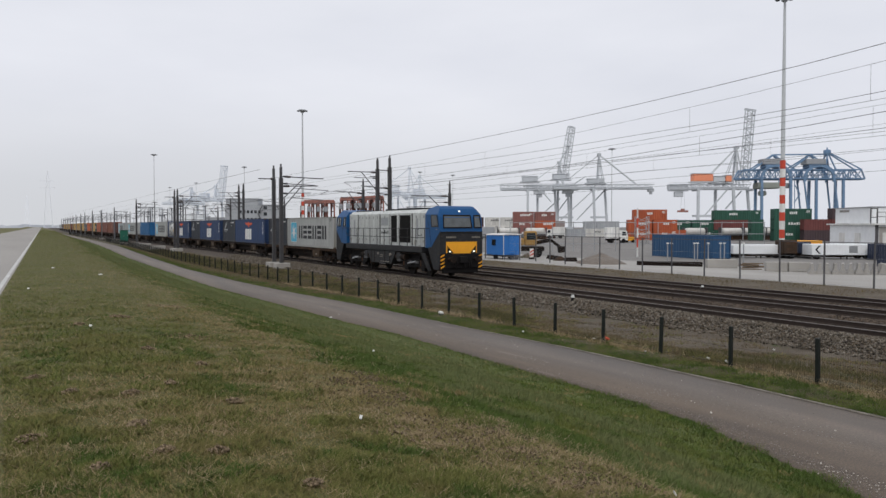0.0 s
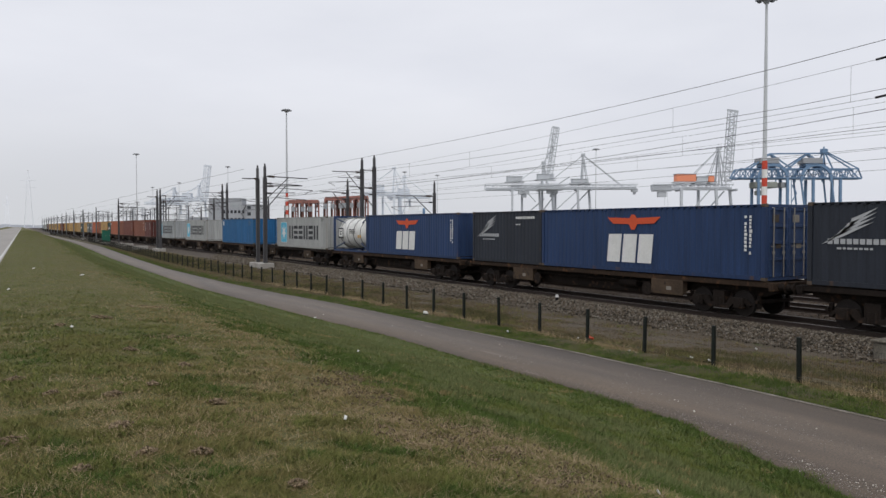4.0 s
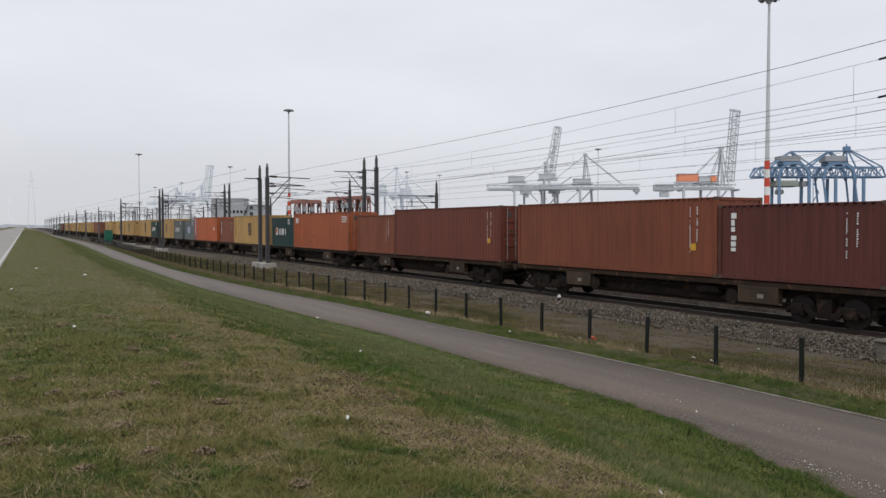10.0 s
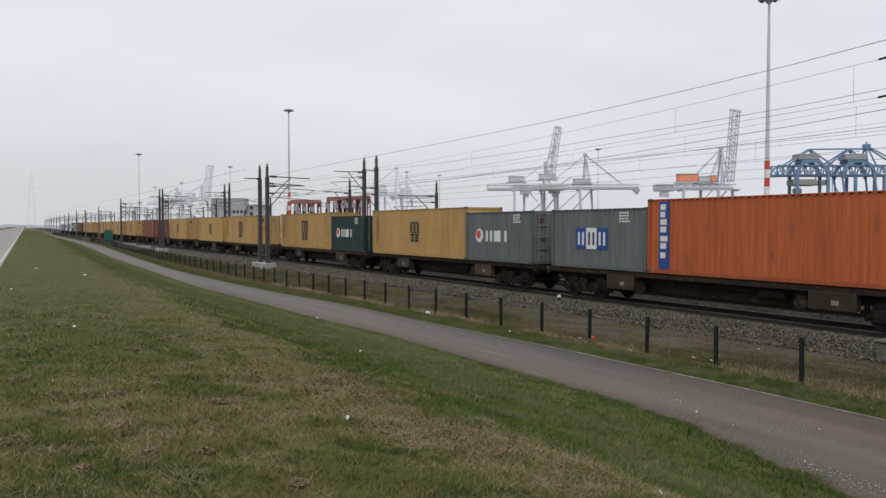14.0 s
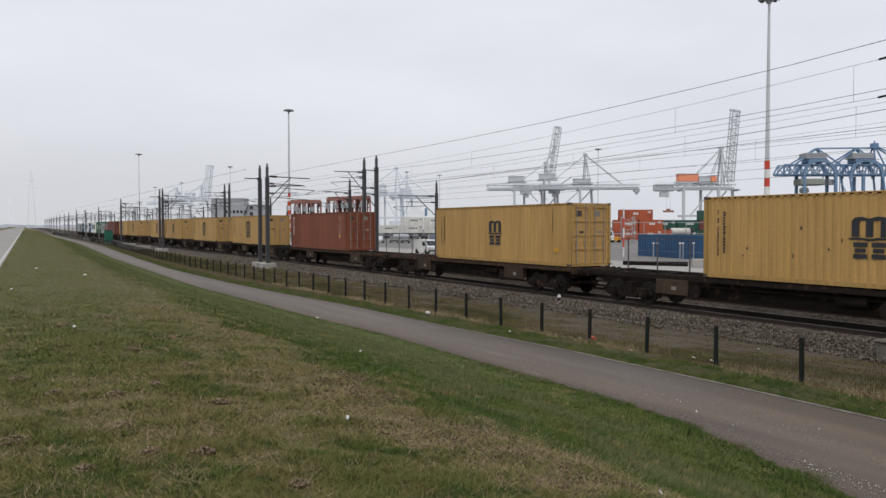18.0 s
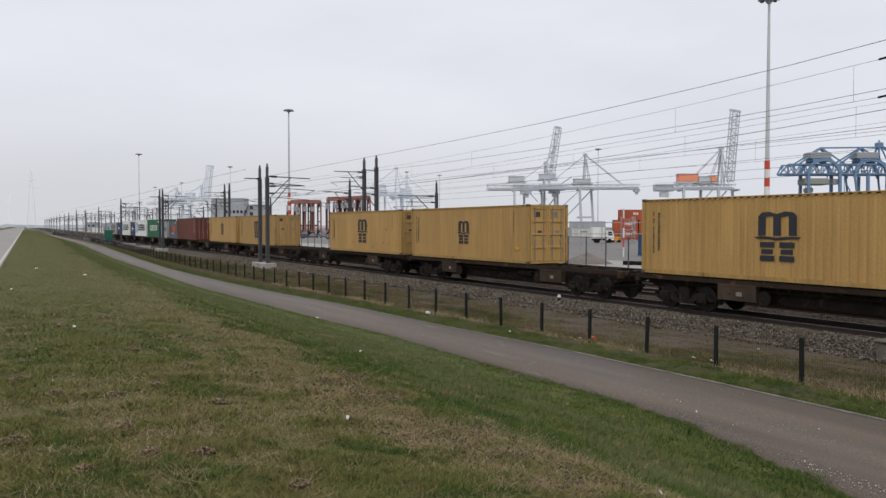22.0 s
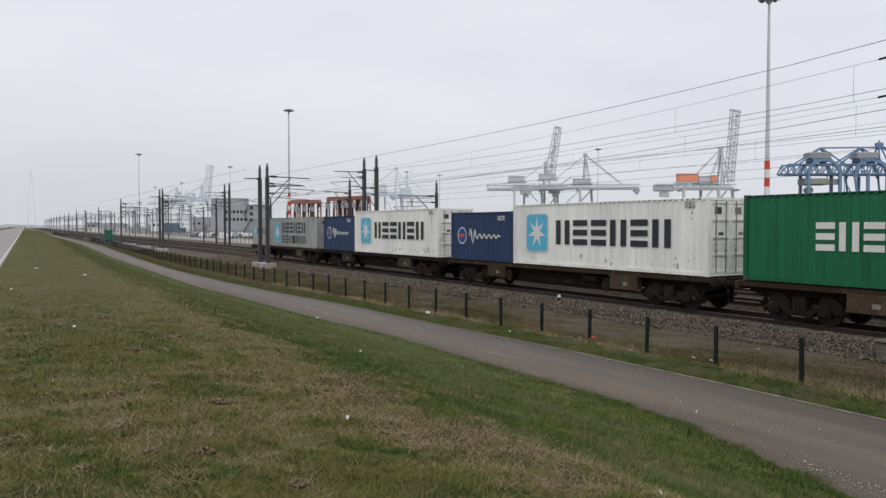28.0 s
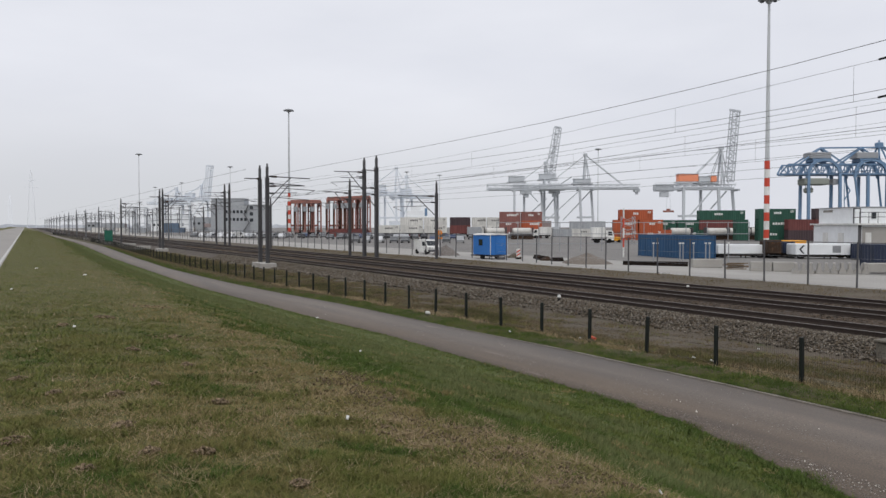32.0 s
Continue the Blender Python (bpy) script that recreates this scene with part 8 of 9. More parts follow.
def marker_post():
    p = thing("warning_post", "red and white warning post by the fence", "post", pose(61.5, 66.5, -0.5))
    for k in range(5):
        part("band", Bld().rod((0, 0, k * 1.1), (0, 0, k * 1.1 + 1.1), 0.09, 8), M["red"] if k % 2 else M["white"], p)
    s = thing("orange_sign", "round orange sign on a grey post behind the fence", "sign", pose(43.3, 76.7, -0.5, 0, 0, -30))
    part("post", Bld().rod((0, 0, 0), (0, 0, 3.1), 0.06, 8), M["galv"], s)
    part("plate", Bld().rod((0, -0.03, 2.75), (0, 0.03, 2.75), 0.3, 16).box(-0.22, -0.03, 2.05, 0.3, 0.03, 2.25), M["sign_orange"], s, "orange sign plate")
    q = thing("chevron_board", "small white chevron board on the paving", "sign", pose(46.6, 66.0, -0.42, 0, 0, -30))
    part("board", Bld().box(-0.2, -0.03, 0.2, 0.2, 0.03, 1.1), M["white"], q)
    part("stripe", Bld().prism([(-0.19, 0.78), (0.19, 1.02), (0.19, 0.86), (-0.19, 0.62)], "y", -0.036, -0.031).prism([(-0.19, 0.44), (0.19, 0.68), (0.19, 0.52), (-0.19, 0.28)], "y", -0.036, -0.031), M["red"], q, "red diagonal stripes")
    part("foot", Bld().box(-0.3, -0.2, 0, 0.3, 0.2, 0.2, 0.03), M["grime"], q)
    for x, y in ((54.8, 55.1), (55.1, 54.9), (57.0, 53.8), (57.3, 53.7), (58.2, 53.2), (59.2, 52.6), (59.5, 52.4), (61.1, 51.5)):
        lamp = thing("bollard_post", "thin grey post on the terminal paving", "post", pose(x, y, -0.5), "thin yard posts")
        part("post", Bld().rod((0, 0, 0), (0, 0, 1.8), 0.06, 6), M["galv"], lamp)
        part("cap", Bld().box(-0.12, -0.06, 1.8, 0.12, 0.06, 1.92), M["white"], lamp)


marker_post()


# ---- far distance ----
# the near-white colour and thin bars stand for haze
PYLON = mat("hazed_pylon_steel", (0.80, 0.83, 0.87), 0.9)


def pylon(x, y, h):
    p = thing("pylon", "lattice power pylon on the horizon, paled for haze", "pylon", pose(x, y, 0))
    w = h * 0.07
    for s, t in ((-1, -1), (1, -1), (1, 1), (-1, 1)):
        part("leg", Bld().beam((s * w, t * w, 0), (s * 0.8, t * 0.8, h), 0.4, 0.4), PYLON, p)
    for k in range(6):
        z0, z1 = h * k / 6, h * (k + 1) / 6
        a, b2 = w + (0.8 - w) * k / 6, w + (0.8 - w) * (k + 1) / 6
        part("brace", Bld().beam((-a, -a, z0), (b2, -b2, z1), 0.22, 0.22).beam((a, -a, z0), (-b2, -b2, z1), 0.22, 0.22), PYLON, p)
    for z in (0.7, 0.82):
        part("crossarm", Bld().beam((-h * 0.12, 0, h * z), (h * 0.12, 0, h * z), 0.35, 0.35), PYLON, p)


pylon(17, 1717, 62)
pylon(46, 1471, 96)
# the bank's grey is haze put into its colour
BANK = mat("hazed_distant_bank", (0.46, 0.475, 0.50), 1.0, 0, (0.42, 0.435, 0.46), 0.01, 0.8, 0.1, 0.04)


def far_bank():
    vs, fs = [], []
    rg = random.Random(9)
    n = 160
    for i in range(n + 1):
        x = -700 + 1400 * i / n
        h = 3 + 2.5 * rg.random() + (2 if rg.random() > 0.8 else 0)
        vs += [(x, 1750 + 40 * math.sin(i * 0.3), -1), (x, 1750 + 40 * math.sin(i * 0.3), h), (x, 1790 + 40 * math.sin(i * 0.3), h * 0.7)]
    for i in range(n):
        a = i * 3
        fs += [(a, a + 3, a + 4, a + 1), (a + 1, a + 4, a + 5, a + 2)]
    setting("backdrop", Bld().add(vs, fs), BANK, "haze-grey wooded bank on the far horizon", "distance")


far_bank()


# ---- ground cover ----
def island_material(name, colours, rough=0.9, patch=None, patch_scale=0.5, soft=0.0):
    """Each blade or stone takes one of a few colours; patch tints whole areas."""
    m = bpy.data.materials.new(name)
    m.use_nodes = True
    n, l = m.node_tree.nodes, m.node_tree.links
    b = n["Principled BSDF"]
    b.inputs["Roughness"].default_value, b.inputs["Specular IOR Level"].default_value = rough, 0.15
    geo = n.new("ShaderNodeNewGeometry")
    r = n.new("ShaderNodeValToRGB")
    warm = (lambda c: (c[0] * 1.02, c[1] * 1.0, c[2] * 1.0)) if soft else (lambda c: c)
    colours = [warm(c) for c in colours]
    patch = warm(patch) if patch else None
    r.color_ramp.elements[0].color = (*colours[0], 1)
    r.color_ramp.elements[1].color = (*colours[-1], 1)
    for i, c in enumerate(colours[1:-1]):
        e = r.color_ramp.elements.new((i + 1) / (len(colours) - 1))
        e.color = (*c, 1)
    l.new(geo.outputs["Random Per Island"], r.inputs[0])
    last = r.outputs[0]
    if patch:
        co = n.new("ShaderNodeTexCoord")
        no = n.new("ShaderNodeTexNoise")
        no.inputs["Scale"].default_value, no.inputs["Detail"].default_value = patch_scale, 6
        l.new(co.outputs["Object"], no.inputs["Vector"])
        mr = n.new("ShaderNodeMapRange")
        mr.inputs["From Min"].default_value, mr.inputs["From Max"].default_value = 0.42, 0.66
        l.new(no.outputs[0], mr.inputs["Value"])
        mx = n.new("ShaderNodeMixRGB")
        mx.inputs[2].default_value = (*patch, 1)
        l.new(mr.outputs[0], mx.inputs[0])
        l.new(last, mx.inputs[1])
        last = mx.outputs[0]
    l.new(last, b.inputs["Base Color"])
    if soft:
        # blade normals are bent upwards, so blades shade evenly like the turf they stand in
        up = n.new("ShaderNodeMix")
        up.data_type = "VECTOR"
        up.inputs[0].default_value = soft
        up.inputs[5].default_value = (0, 0, 1)
        l.new(geo.outputs["Normal"], up.inputs[4])
        unit = n.new("ShaderNodeVectorMath")
        unit.operation = "NORMALIZE"
        l.new(up.outputs[1], unit.inputs[0])
        l.new(unit.outputs[0], b.inputs["Normal"])
    return m


GRASS = island_material("olive_grass_blades", ((0.085, 0.088, 0.027), (0.182, 0.154, 0.056), (0.30, 0.234, 0.12), (0.118, 0.118, 0.035), (0.215, 0.173, 0.072)), 0.9, (0.218, 0.174, 0.078), 1.3, 0.7)
GRASS_LUSH = island_material("moist_grass_blades", ((0.056, 0.080, 0.016), (0.112, 0.131, 0.031), (0.180, 0.172, 0.058), (0.080, 0.106, 0.022)), 0.9, (0.145, 0.130, 0.046), 1.8, 0.7)
GRASS_GREEN = island_material("green_grass_blades", ((0.053, 0.084, 0.017), (0.089, 0.124, 0.027), (0.129, 0.160, 0.042), (0.067, 0.100, 0.020), (0.140, 0.149, 0.044)), 0.9, (0.102, 0.117, 0.029), 0.9, 0.7)
GRASS_PALE = island_material("pale_green_grass_blades", ((0.076, 0.108, 0.038), (0.116, 0.142, 0.053), (0.156, 0.170, 0.071), (0.085, 0.115, 0.039), (0.130, 0.132, 0.052)), 0.9, (0.108, 0.125, 0.045), 0.8, 0.7)
GRASS_DEEP = island_material("deep_green_grass_blades", ((0.040, 0.074, 0.014), (0.064, 0.102, 0.021), (0.084, 0.118, 0.028), (0.050, 0.086, 0.016)), 0.9, (0.060, 0.088, 0.020), 1.4, 0.7)
GRASS_EVEN = island_material("even_olive_grass_blades", ((0.098, 0.106, 0.030), (0.152, 0.140, 0.047), (0.122, 0.124, 0.037)), 0.9, (0.158, 0.134, 0.050), 0.8, 0.7)
GRASS_LUSH_EVEN = island_material("even_moist_grass_blades", ((0.080, 0.106, 0.025), (0.120, 0.136, 0.037), (0.100, 0.121, 0.030)), 0.9, (0.124, 0.125, 0.039), 0.8, 0.7)
GRASS_DRY = island_material("dry_grass_blades", ((0.2539, 0.1873, 0.0926), (0.1587, 0.1232, 0.0547), (0.0899, 0.0887, 0.03), (0.2962, 0.2218, 0.1235), (0.1164, 0.0926, 0.0423)), 0.95, (0.1058, 0.0936, 0.0371), 0.6, 0.7)
WEEDS = island_material("olive_weed_stems", ((0.045, 0.050, 0.018), (0.085, 0.080, 0.033), (0.062, 0.064, 0.024), (0.12, 0.10, 0.05)), 0.95, (0.07, 0.062, 0.028), 1.2, 0.5)
SCRUB = island_material("withered_weed_stems", ((0.085, 0.066, 0.040), (0.145, 0.111, 0.066), (0.215, 0.163, 0.097), (0.094, 0.090, 0.040), (0.056, 0.048, 0.028)), 0.95, (0.112, 0.089, 0.052), 0.8, 0.4)
STRAW = island_material("pale_straw_strands", ((0.30, 0.232, 0.132), (0.22, 0.166, 0.09), (0.39, 0.315, 0.20), (0.165, 0.123, 0.07)), 0.95, None, 0.5, 0.5)
STONES = island_material("mixed_ballast_stones", ((0.018, 0.015, 0.012), (0.097, 0.082, 0.062), (0.178, 0.154, 0.124), (0.033, 0.028, 0.022), (0.115, 0.094, 0.069), (0.085, 0.063, 0.043), (0.23, 0.208, 0.178), (0.042, 0.036, 0.029)), 0.85)
# brown stones, darkened further like the bed for the train's shade
STONES_DARK = island_material("shaded_brown_ballast_stones", ((0.022, 0.017, 0.013), (0.080, 0.060, 0.044), (0.135, 0.105, 0.08), (0.045, 0.034, 0.026)), 0.9)
GRASS_THATCH = island_material("brown_thatch_blades", ((0.13, 0.102, 0.048), (0.24, 0.184, 0.096), (0.32, 0.248, 0.138), (0.095, 0.079, 0.038)), 0.95, None, 0.5, 0.6)
rs = np.random.RandomState(7)


def bank_height(x, y):
    """Height of the grass bank between the road and the path."""
    c, p = crest_x(y), path_near(y)
    e = road_edge(y)
    z = np.where(x < e + 1.8, 1.38 + (x - e) / 1.8 * 0.04, np.where(x < c, 1.42 - 0.33 * (x - e - 1.8) / (c - e - 1.8), np.where(x < p - 1.2, 1.09 + (low(y) + 0.12 - 1.09) * (x - c) / (p - 1.2 - c), low(y) + 0.12 - 0.14 * (x - p + 1.2) / 1.2)))
    return z


def blades(name, x, y, z, h, w, material, label, lean=0.6):
    n = len(x)
    a = rs.uniform(0, 2 * np.pi, n)
    d = rs.uniform(0, 2 * np.pi, n)
    k = rs.uniform(0.1, lean, n) * h
    base = np.stack([x, y, z], -1)
    side = np.stack([np.cos(a), np.sin(a), 0 * a], -1) * (w / 2)[:, None]
    tip = base + np.stack([np.cos(d) * k, np.sin(d) * k, h], -1)
    vs = np.stack([base - side, base + side, tip], 1).reshape(-1, 3)
    fs = np.arange(n * 3).reshape(-1, 3)
    return tagged(part(name, quick_mesh(name, vs, fs), material, None), label, "grass", kind="stuff")


def vnoise(x, y, size, seed=0):
    """Smooth random patches between 0 and 1, about size metres across."""
    u, v = x / size + 17.3 * seed, y / size - 9.1 * seed
    iu, iv = np.floor(u), np.floor(v)
    fu, fv = u - iu, v - iv
    fu, fv = fu * fu * (3 - 2 * fu), fv * fv * (3 - 2 * fv)
    rnd = lambda a, b: np.mod(np.sin(a * 127.1 + b * 311.7 + seed * 74.7) * 43758.5453, 1.0)
    lower_row = rnd(iu, iv) * (1 - fu) + rnd(iu + 1, iv) * fu
    upper_row = rnd(iu, iv + 1) * (1 - fu) + rnd(iu + 1, iv + 1) * fu
    return lower_row * (1 - fv) + upper_row * fv


def fan(n, r0, r1, a0, a1):
    """Points spread over a sector, ever thinner with distance, and how far off each lies."""
    r = r0 * np.exp(rs.uniform(0, 1, n) * np.log(r1 / r0))
    a = np.radians(rs.uniform(a0, a1, n))
    return r * np.sin(a), r * np.cos(a), r


def wedge(n, r0, r1, a0, a1, power=1.0):
    """Points spread over a sector seen from the camera's stand."""
    r = r0 + (r1 - r0) * rs.uniform(0, 1, n) ** power
    a = np.radians(rs.uniform(a0, a1, n))
    return r * np.sin(a), r * np.cos(a)


def clumps(x, y, s):
    """A smooth patchy field between 0 and 1."""
    return 0.5 + 0.25 * np.sin(x * 1.9 * s + 1.3 * np.sin(y * 1.1 * s)) + 0.25 * np.sin(y * 2.3 * s + 1.7 * np.sin(x * 1.3 * s + 2))


def crumbs(name, x, y, z, size, material, label, category):
    """Loose angular pieces of stone or earth, joined into one mesh."""
    base = np.array([(1, 0, 0), (-1, 0, 0), (0, 1, 0), (0, -1, 0), (0, 0, 1), (0, 0, -1)], float)
    tri = np.array([(0, 2, 4), (2, 1, 4), (1, 3, 4), (3, 0, 4), (2, 0, 5), (1, 2, 5), (3, 1, 5), (0, 3, 5)])
    n = len(x)
    sc = rs.uniform(0.6, 1.25, (n, 6, 1)) * size[:, None, None]
    a = rs.uniform(0, 2 * np.pi, n)
    tilt = rs.uniform(-1.3, 1.3, n)
    v = base[None] * sc
    ca, sa, ct, st = np.cos(a)[:, None], np.sin(a)[:, None], np.cos(tilt)[:, None], np.sin(tilt)[:, None]
    vx, vy, vz = v[..., 0], v[..., 1], v[..., 2] * 0.9
    vy, vz = vy * ct - vz * st, vy * st + vz * ct
    vx, vy = vx * ca - vy * sa, vx * sa + vy * ca
    pts = np.stack([vx + x[:, None], vy + y[:, None], vz + z[:, None]], -1).reshape(-1, 3)
    fs = (tri[None] + (np.arange(n) * 6)[:, None, None]).reshape(-1, 3)
    tagged(part(name, quick_mesh(name, pts, fs), material, None), label, category, kind="stuff")


CLOD = island_material("dry_root_clod", ((0.21, 0.155, 0.10), (0.13, 0.098, 0.064), (0.28, 0.212, 0.14), (0.085, 0.065, 0.043), (0.17, 0.125, 0.08)), 0.95)
EARTH = island_material("crumbly_brown_earth", ((0.13, 0.097, 0.062), (0.075, 0.056, 0.036), (0.18, 0.14, 0.09), (0.10, 0.076, 0.048)), 0.95)


def meadow():
    # the count falls off with distance while the blades widen
    n = 1330000
    x, y, r = fan(n, 3.5, 320, -1, 62)
    e, c, p = road_edge(y), crest_x(y), path_near(y)
    # the dry crest widens towards the path close by
    worn = c + 0.6 * np.exp(-(y / 13) ** 2)
    fine, small, mid = vnoise(x, y, 0.13, 1), vnoise(x, y, 0.38, 2), vnoise(x, y, 1.3, 3)
    tuft = np.clip(1.5 * (0.45 * fine + 0.55 * small) - 0.25, 0, 1)
    edge = worn - 0.3 + 0.18 * np.sin(y * 1.7) + 0.2 * np.sin(y * 0.6 + 1) + rs.normal(0, 0.12, n) + 1.1 * (mid - 0.5) + 0.7 * (small - 0.5)
    z = bank_height(x, y) - 0.003
    flatter = 1 - 0.45 * np.clip((r - 9) / 14, 0, 1)
    h = (0.030 + 0.0004 * r) * flatter * (0.35 + 1.35 * tuft) * rs.uniform(0.5, 1.35, n)
    wide = 0.0019 * r ** 0.78 * rs.uniform(0.7, 1.5, n)
    # moist grass towards the road and in patches, drier along the crest
    field = clumps(x + 1, y * 0.45, 0.7) * 0.26 + mid * 0.26 + small * 0.28 + fine * 0.20
    moist = rs.normal(0, 0.07, n) + field > 0.40 - 0.05 * np.exp(-(r / 7) ** 2) + 0.20 * np.exp(-((x - worn + 0.95) / 0.8) ** 2)
    # brown patches of thatch, and darker tussocks
    brown = ~moist & (rs.normal(0, 0.06, n) + 0.5 * vnoise(x, y, 0.55, 5) + 0.5 * vnoise(x, y, 0.17, 6) > 0.67 - 0.17 * np.exp(-((x - worn + 0.45) / 0.55) ** 2))
    dark = moist & (rs.normal(0, 0.06, n) + 0.5 * vnoise(x, y, 0.5, 7) + 0.5 * vnoise(x, y, 0.15, 8) > 0.64)
    top_of_dike = (x > e + 0.05) & (x < edge)
    far = r > 15 * np.exp(rs.normal(0, 0.45, n))
    for keep, material, label in ((top_of_dike & ~moist & ~far & ~brown, GRASS, "short olive and straw-coloured mown grass"), (top_of_dike & brown & ~far, GRASS_THATCH, "brown dead thatch in the mown grass"), (top_of_dike & dark & ~far, GRASS_DEEP, "dark green tussocks in the mown grass"), (top_of_dike & moist & ~dark & ~far, GRASS_LUSH, "short moist green mown grass"), (top_of_dike & ~moist & far, GRASS_EVEN, "short olive and straw-coloured mown grass"), (top_of_dike & moist & far, GRASS_LUSH_EVEN, "short moist green mown grass")):
        low_far = material in (GRASS_EVEN, GRASS_LUSH_EVEN)
        blades("grass", x[keep], y[keep], z[keep], h[keep] * (0.55 if low_far else 1.0), wide[keep], material, label, 4.5 if low_far else 2.2)
    slope = (x >= edge) & (x < p + 0.08 + 0.07 * np.sin(y * 4) + 0.26 * (small - 0.5) + 0.16 * (fine - 0.5))
    near_path = np.clip(1 - np.abs(p - x - 0.15) / 0.5, 0, 1)
    h = (0.045 + 0.0005 * r) * flatter * (1 - 0.3 * np.clip((r - 12) / 15, 0, 1)) * (0.4 + 1.3 * tuft + 0.8 * near_path) * rs.uniform(0.6, 1.4, n)
    u = (x - c) / (p - c)
    # the pale share grows with distance: haze and grazing light put into colour
    pale = rs.normal(0, 0.05, n) + 0.35 * mid + 0.40 * small + 0.25 * fine > 0.72 - 0.30 * np.exp(-((u - 0.50) / 0.28) ** 2) - 0.20 * np.clip((r - 10) / 14, 0, 1)
    # deep green tussocks just below the crest and along the path, straw in between
    deep = ~pale & (rs.normal(0, 0.05, n) + 0.45 * vnoise(x, y * 0.8, 0.55, 9) + 0.4 * vnoise(x, y, 0.2, 10) > 0.52 - 0.26 * np.exp(-((u - 0.14) / 0.15) ** 2) - 0.30 * near_path - 0.10 * np.exp(-(r / 9) ** 2) + 0.16 * np.clip((r - 14) / 25, 0, 1))
    dry = ~deep & (rs.normal(0, 0.06, n) + 0.55 * vnoise(x, y, 0.42, 11) + 0.45 * vnoise(x, y, 0.14, 12) > 0.76 - 0.16 * np.exp(-((u - 0.02) / 0.15) ** 2))
    for keep, material, label in ((slope & deep, GRASS_DEEP, "deep green tussocks of grass on the slope"), (slope & ~pale & ~deep & ~dry, GRASS_GREEN, "longer green grass on the slope above the path"), (slope & pale & ~dry, GRASS_PALE, "paler green grass on the slope above the path"), (slope & dry, GRASS, "olive and straw-coloured tufts on the slope")):
        blades("grass", x[keep], y[keep], z[keep], h[keep], wide[keep] * 1.1, material, label, 1.4)
    # the same turf goes on round and behind the stand
    n = 300000
    x, y = rs.uniform(-1.2, 10.2, n), rs.uniform(-30, 16, n)
    ang = np.degrees(np.arctan2(x, y))
    e, c, p = road_edge(y), crest_x(y), path_near(y)
    out = ~((ang > -1) & (ang < 62) & (x * x + y * y > 12.5)) & (x > e + 0.05) & (x < p + 0.1)
    z = bank_height(x, y) - 0.003
    h, wide = rs.uniform(0.02, 0.06, n), rs.uniform(0.012, 0.03, n)
    fine, small, mid = vnoise(x, y, 0.13, 1), vnoise(x, y, 0.38, 2), vnoise(x, y, 1.3, 3)
    moist = rs.normal(0, 0.07, n) + clumps(x + 1, y * 0.45, 0.7) * 0.26 + mid * 0.26 + small * 0.28 + fine * 0.20 > 0.44
    brown = ~moist & (rs.normal(0, 0.06, n) + 0.5 * vnoise(x, y, 0.55, 5) + 0.5 * vnoise(x, y, 0.17, 6) > 0.62)
    deep = rs.normal(0, 0.06, n) + 0.45 * small + 0.4 * fine > 0.50
    crown = x < c + 0.2 + 1.1 * (mid - 0.5)
    for keep, material, label in ((crown & ~moist & ~brown, GRASS, "short olive and straw-coloured mown grass"), (crown & brown, GRASS_THATCH, "brown dead thatch in the mown grass"), (crown & moist, GRASS_LUSH, "short moist green mown grass"), (~crown & deep, GRASS_DEEP, "deep green tussocks of grass on the slope"), (~crown & ~deep, GRASS_GREEN, "longer green grass on the slope above the path")):
        keep = keep & out
        blades("grass", x[keep], y[keep], z[keep], h[keep], wide[keep] * 0.6, material, label, 2.0)
    # straw: loose strands everywhere, thick along the crest and in small tufts
    for n, r0, r1, w, h in ((85000, 2.6, 8, 0.0042, 0.045), (60000, 8, 34, 0.008, 0.045)):
        x, y = wedge(n, r0, r1, -6, 66, 0.8)
        c = crest_x(y) + 0.6 * np.exp(-(y / 13) ** 2)
        band = np.exp(-((x - c + 0.6) / 0.8) ** 2)
        keep = (x > road_edge(y)) & (x < path_near(y) - 0.4) & (rs.uniform(0, 1, n) < 0.55 * np.clip(2.2 * vnoise(x, y, 0.22, 51) - 0.9, 0, 1) * (0.4 + vnoise(x, y, 1.1, 52)) + 0.8 * band * np.clip(2 * vnoise(x, y, 0.3, 53) - 0.35, 0, 1)) & ((x < c + 0.5) | (rs.uniform(0, 1, n) < 0.12))
        blades("straw", x[keep], y[keep], bank_height(x, y)[keep] + 0.012, h * rs.uniform(0.3, 1.2, keep.sum()), np.full(keep.sum(), w), STRAW, "pale dead straw lying in the grass", 4.0)
    for x0, y0, r in ((0.14, 9.28, 0.11), (0.43, 8.27, 0.08), (0.93, 7.9, 0.09), (1.36, 8.32, 0.07), (0.84, 6.62, 0.11), (0.89, 5.75, 0.08), (1.79, 7.41, 0.09), (1.25, 5.63, 0.08), (1.65, 4.76, 0.08), (0.06, 6.62, 0.13), (0.46, 5.58, 0.07), (0.85, 13.89, 0.1), (1.5, 10.9, 0.09), (1.94, 9.66, 0.08), (3.15, 6.53, 0.16), (3.04, 5.98, 0.2), (3.05, 5.58, 0.18), (4.23, 6.54, 0.14), (3.65, 5.3, 0.17), (3.36, 4.39, 0.16), (2.3, 12.5, 0.2), (1.6, 15, 0.2), (2.9, 18, 0.25)):
        n = int(500 * r + 60) * (3 if x0 > 2.9 else 1)
        a, q = rs.uniform(0, 2 * np.pi, n), r * np.abs(rs.normal(0, 0.6, n))
        x, y = x0 + q * np.cos(a) * 1.3, y0 + q * np.sin(a)
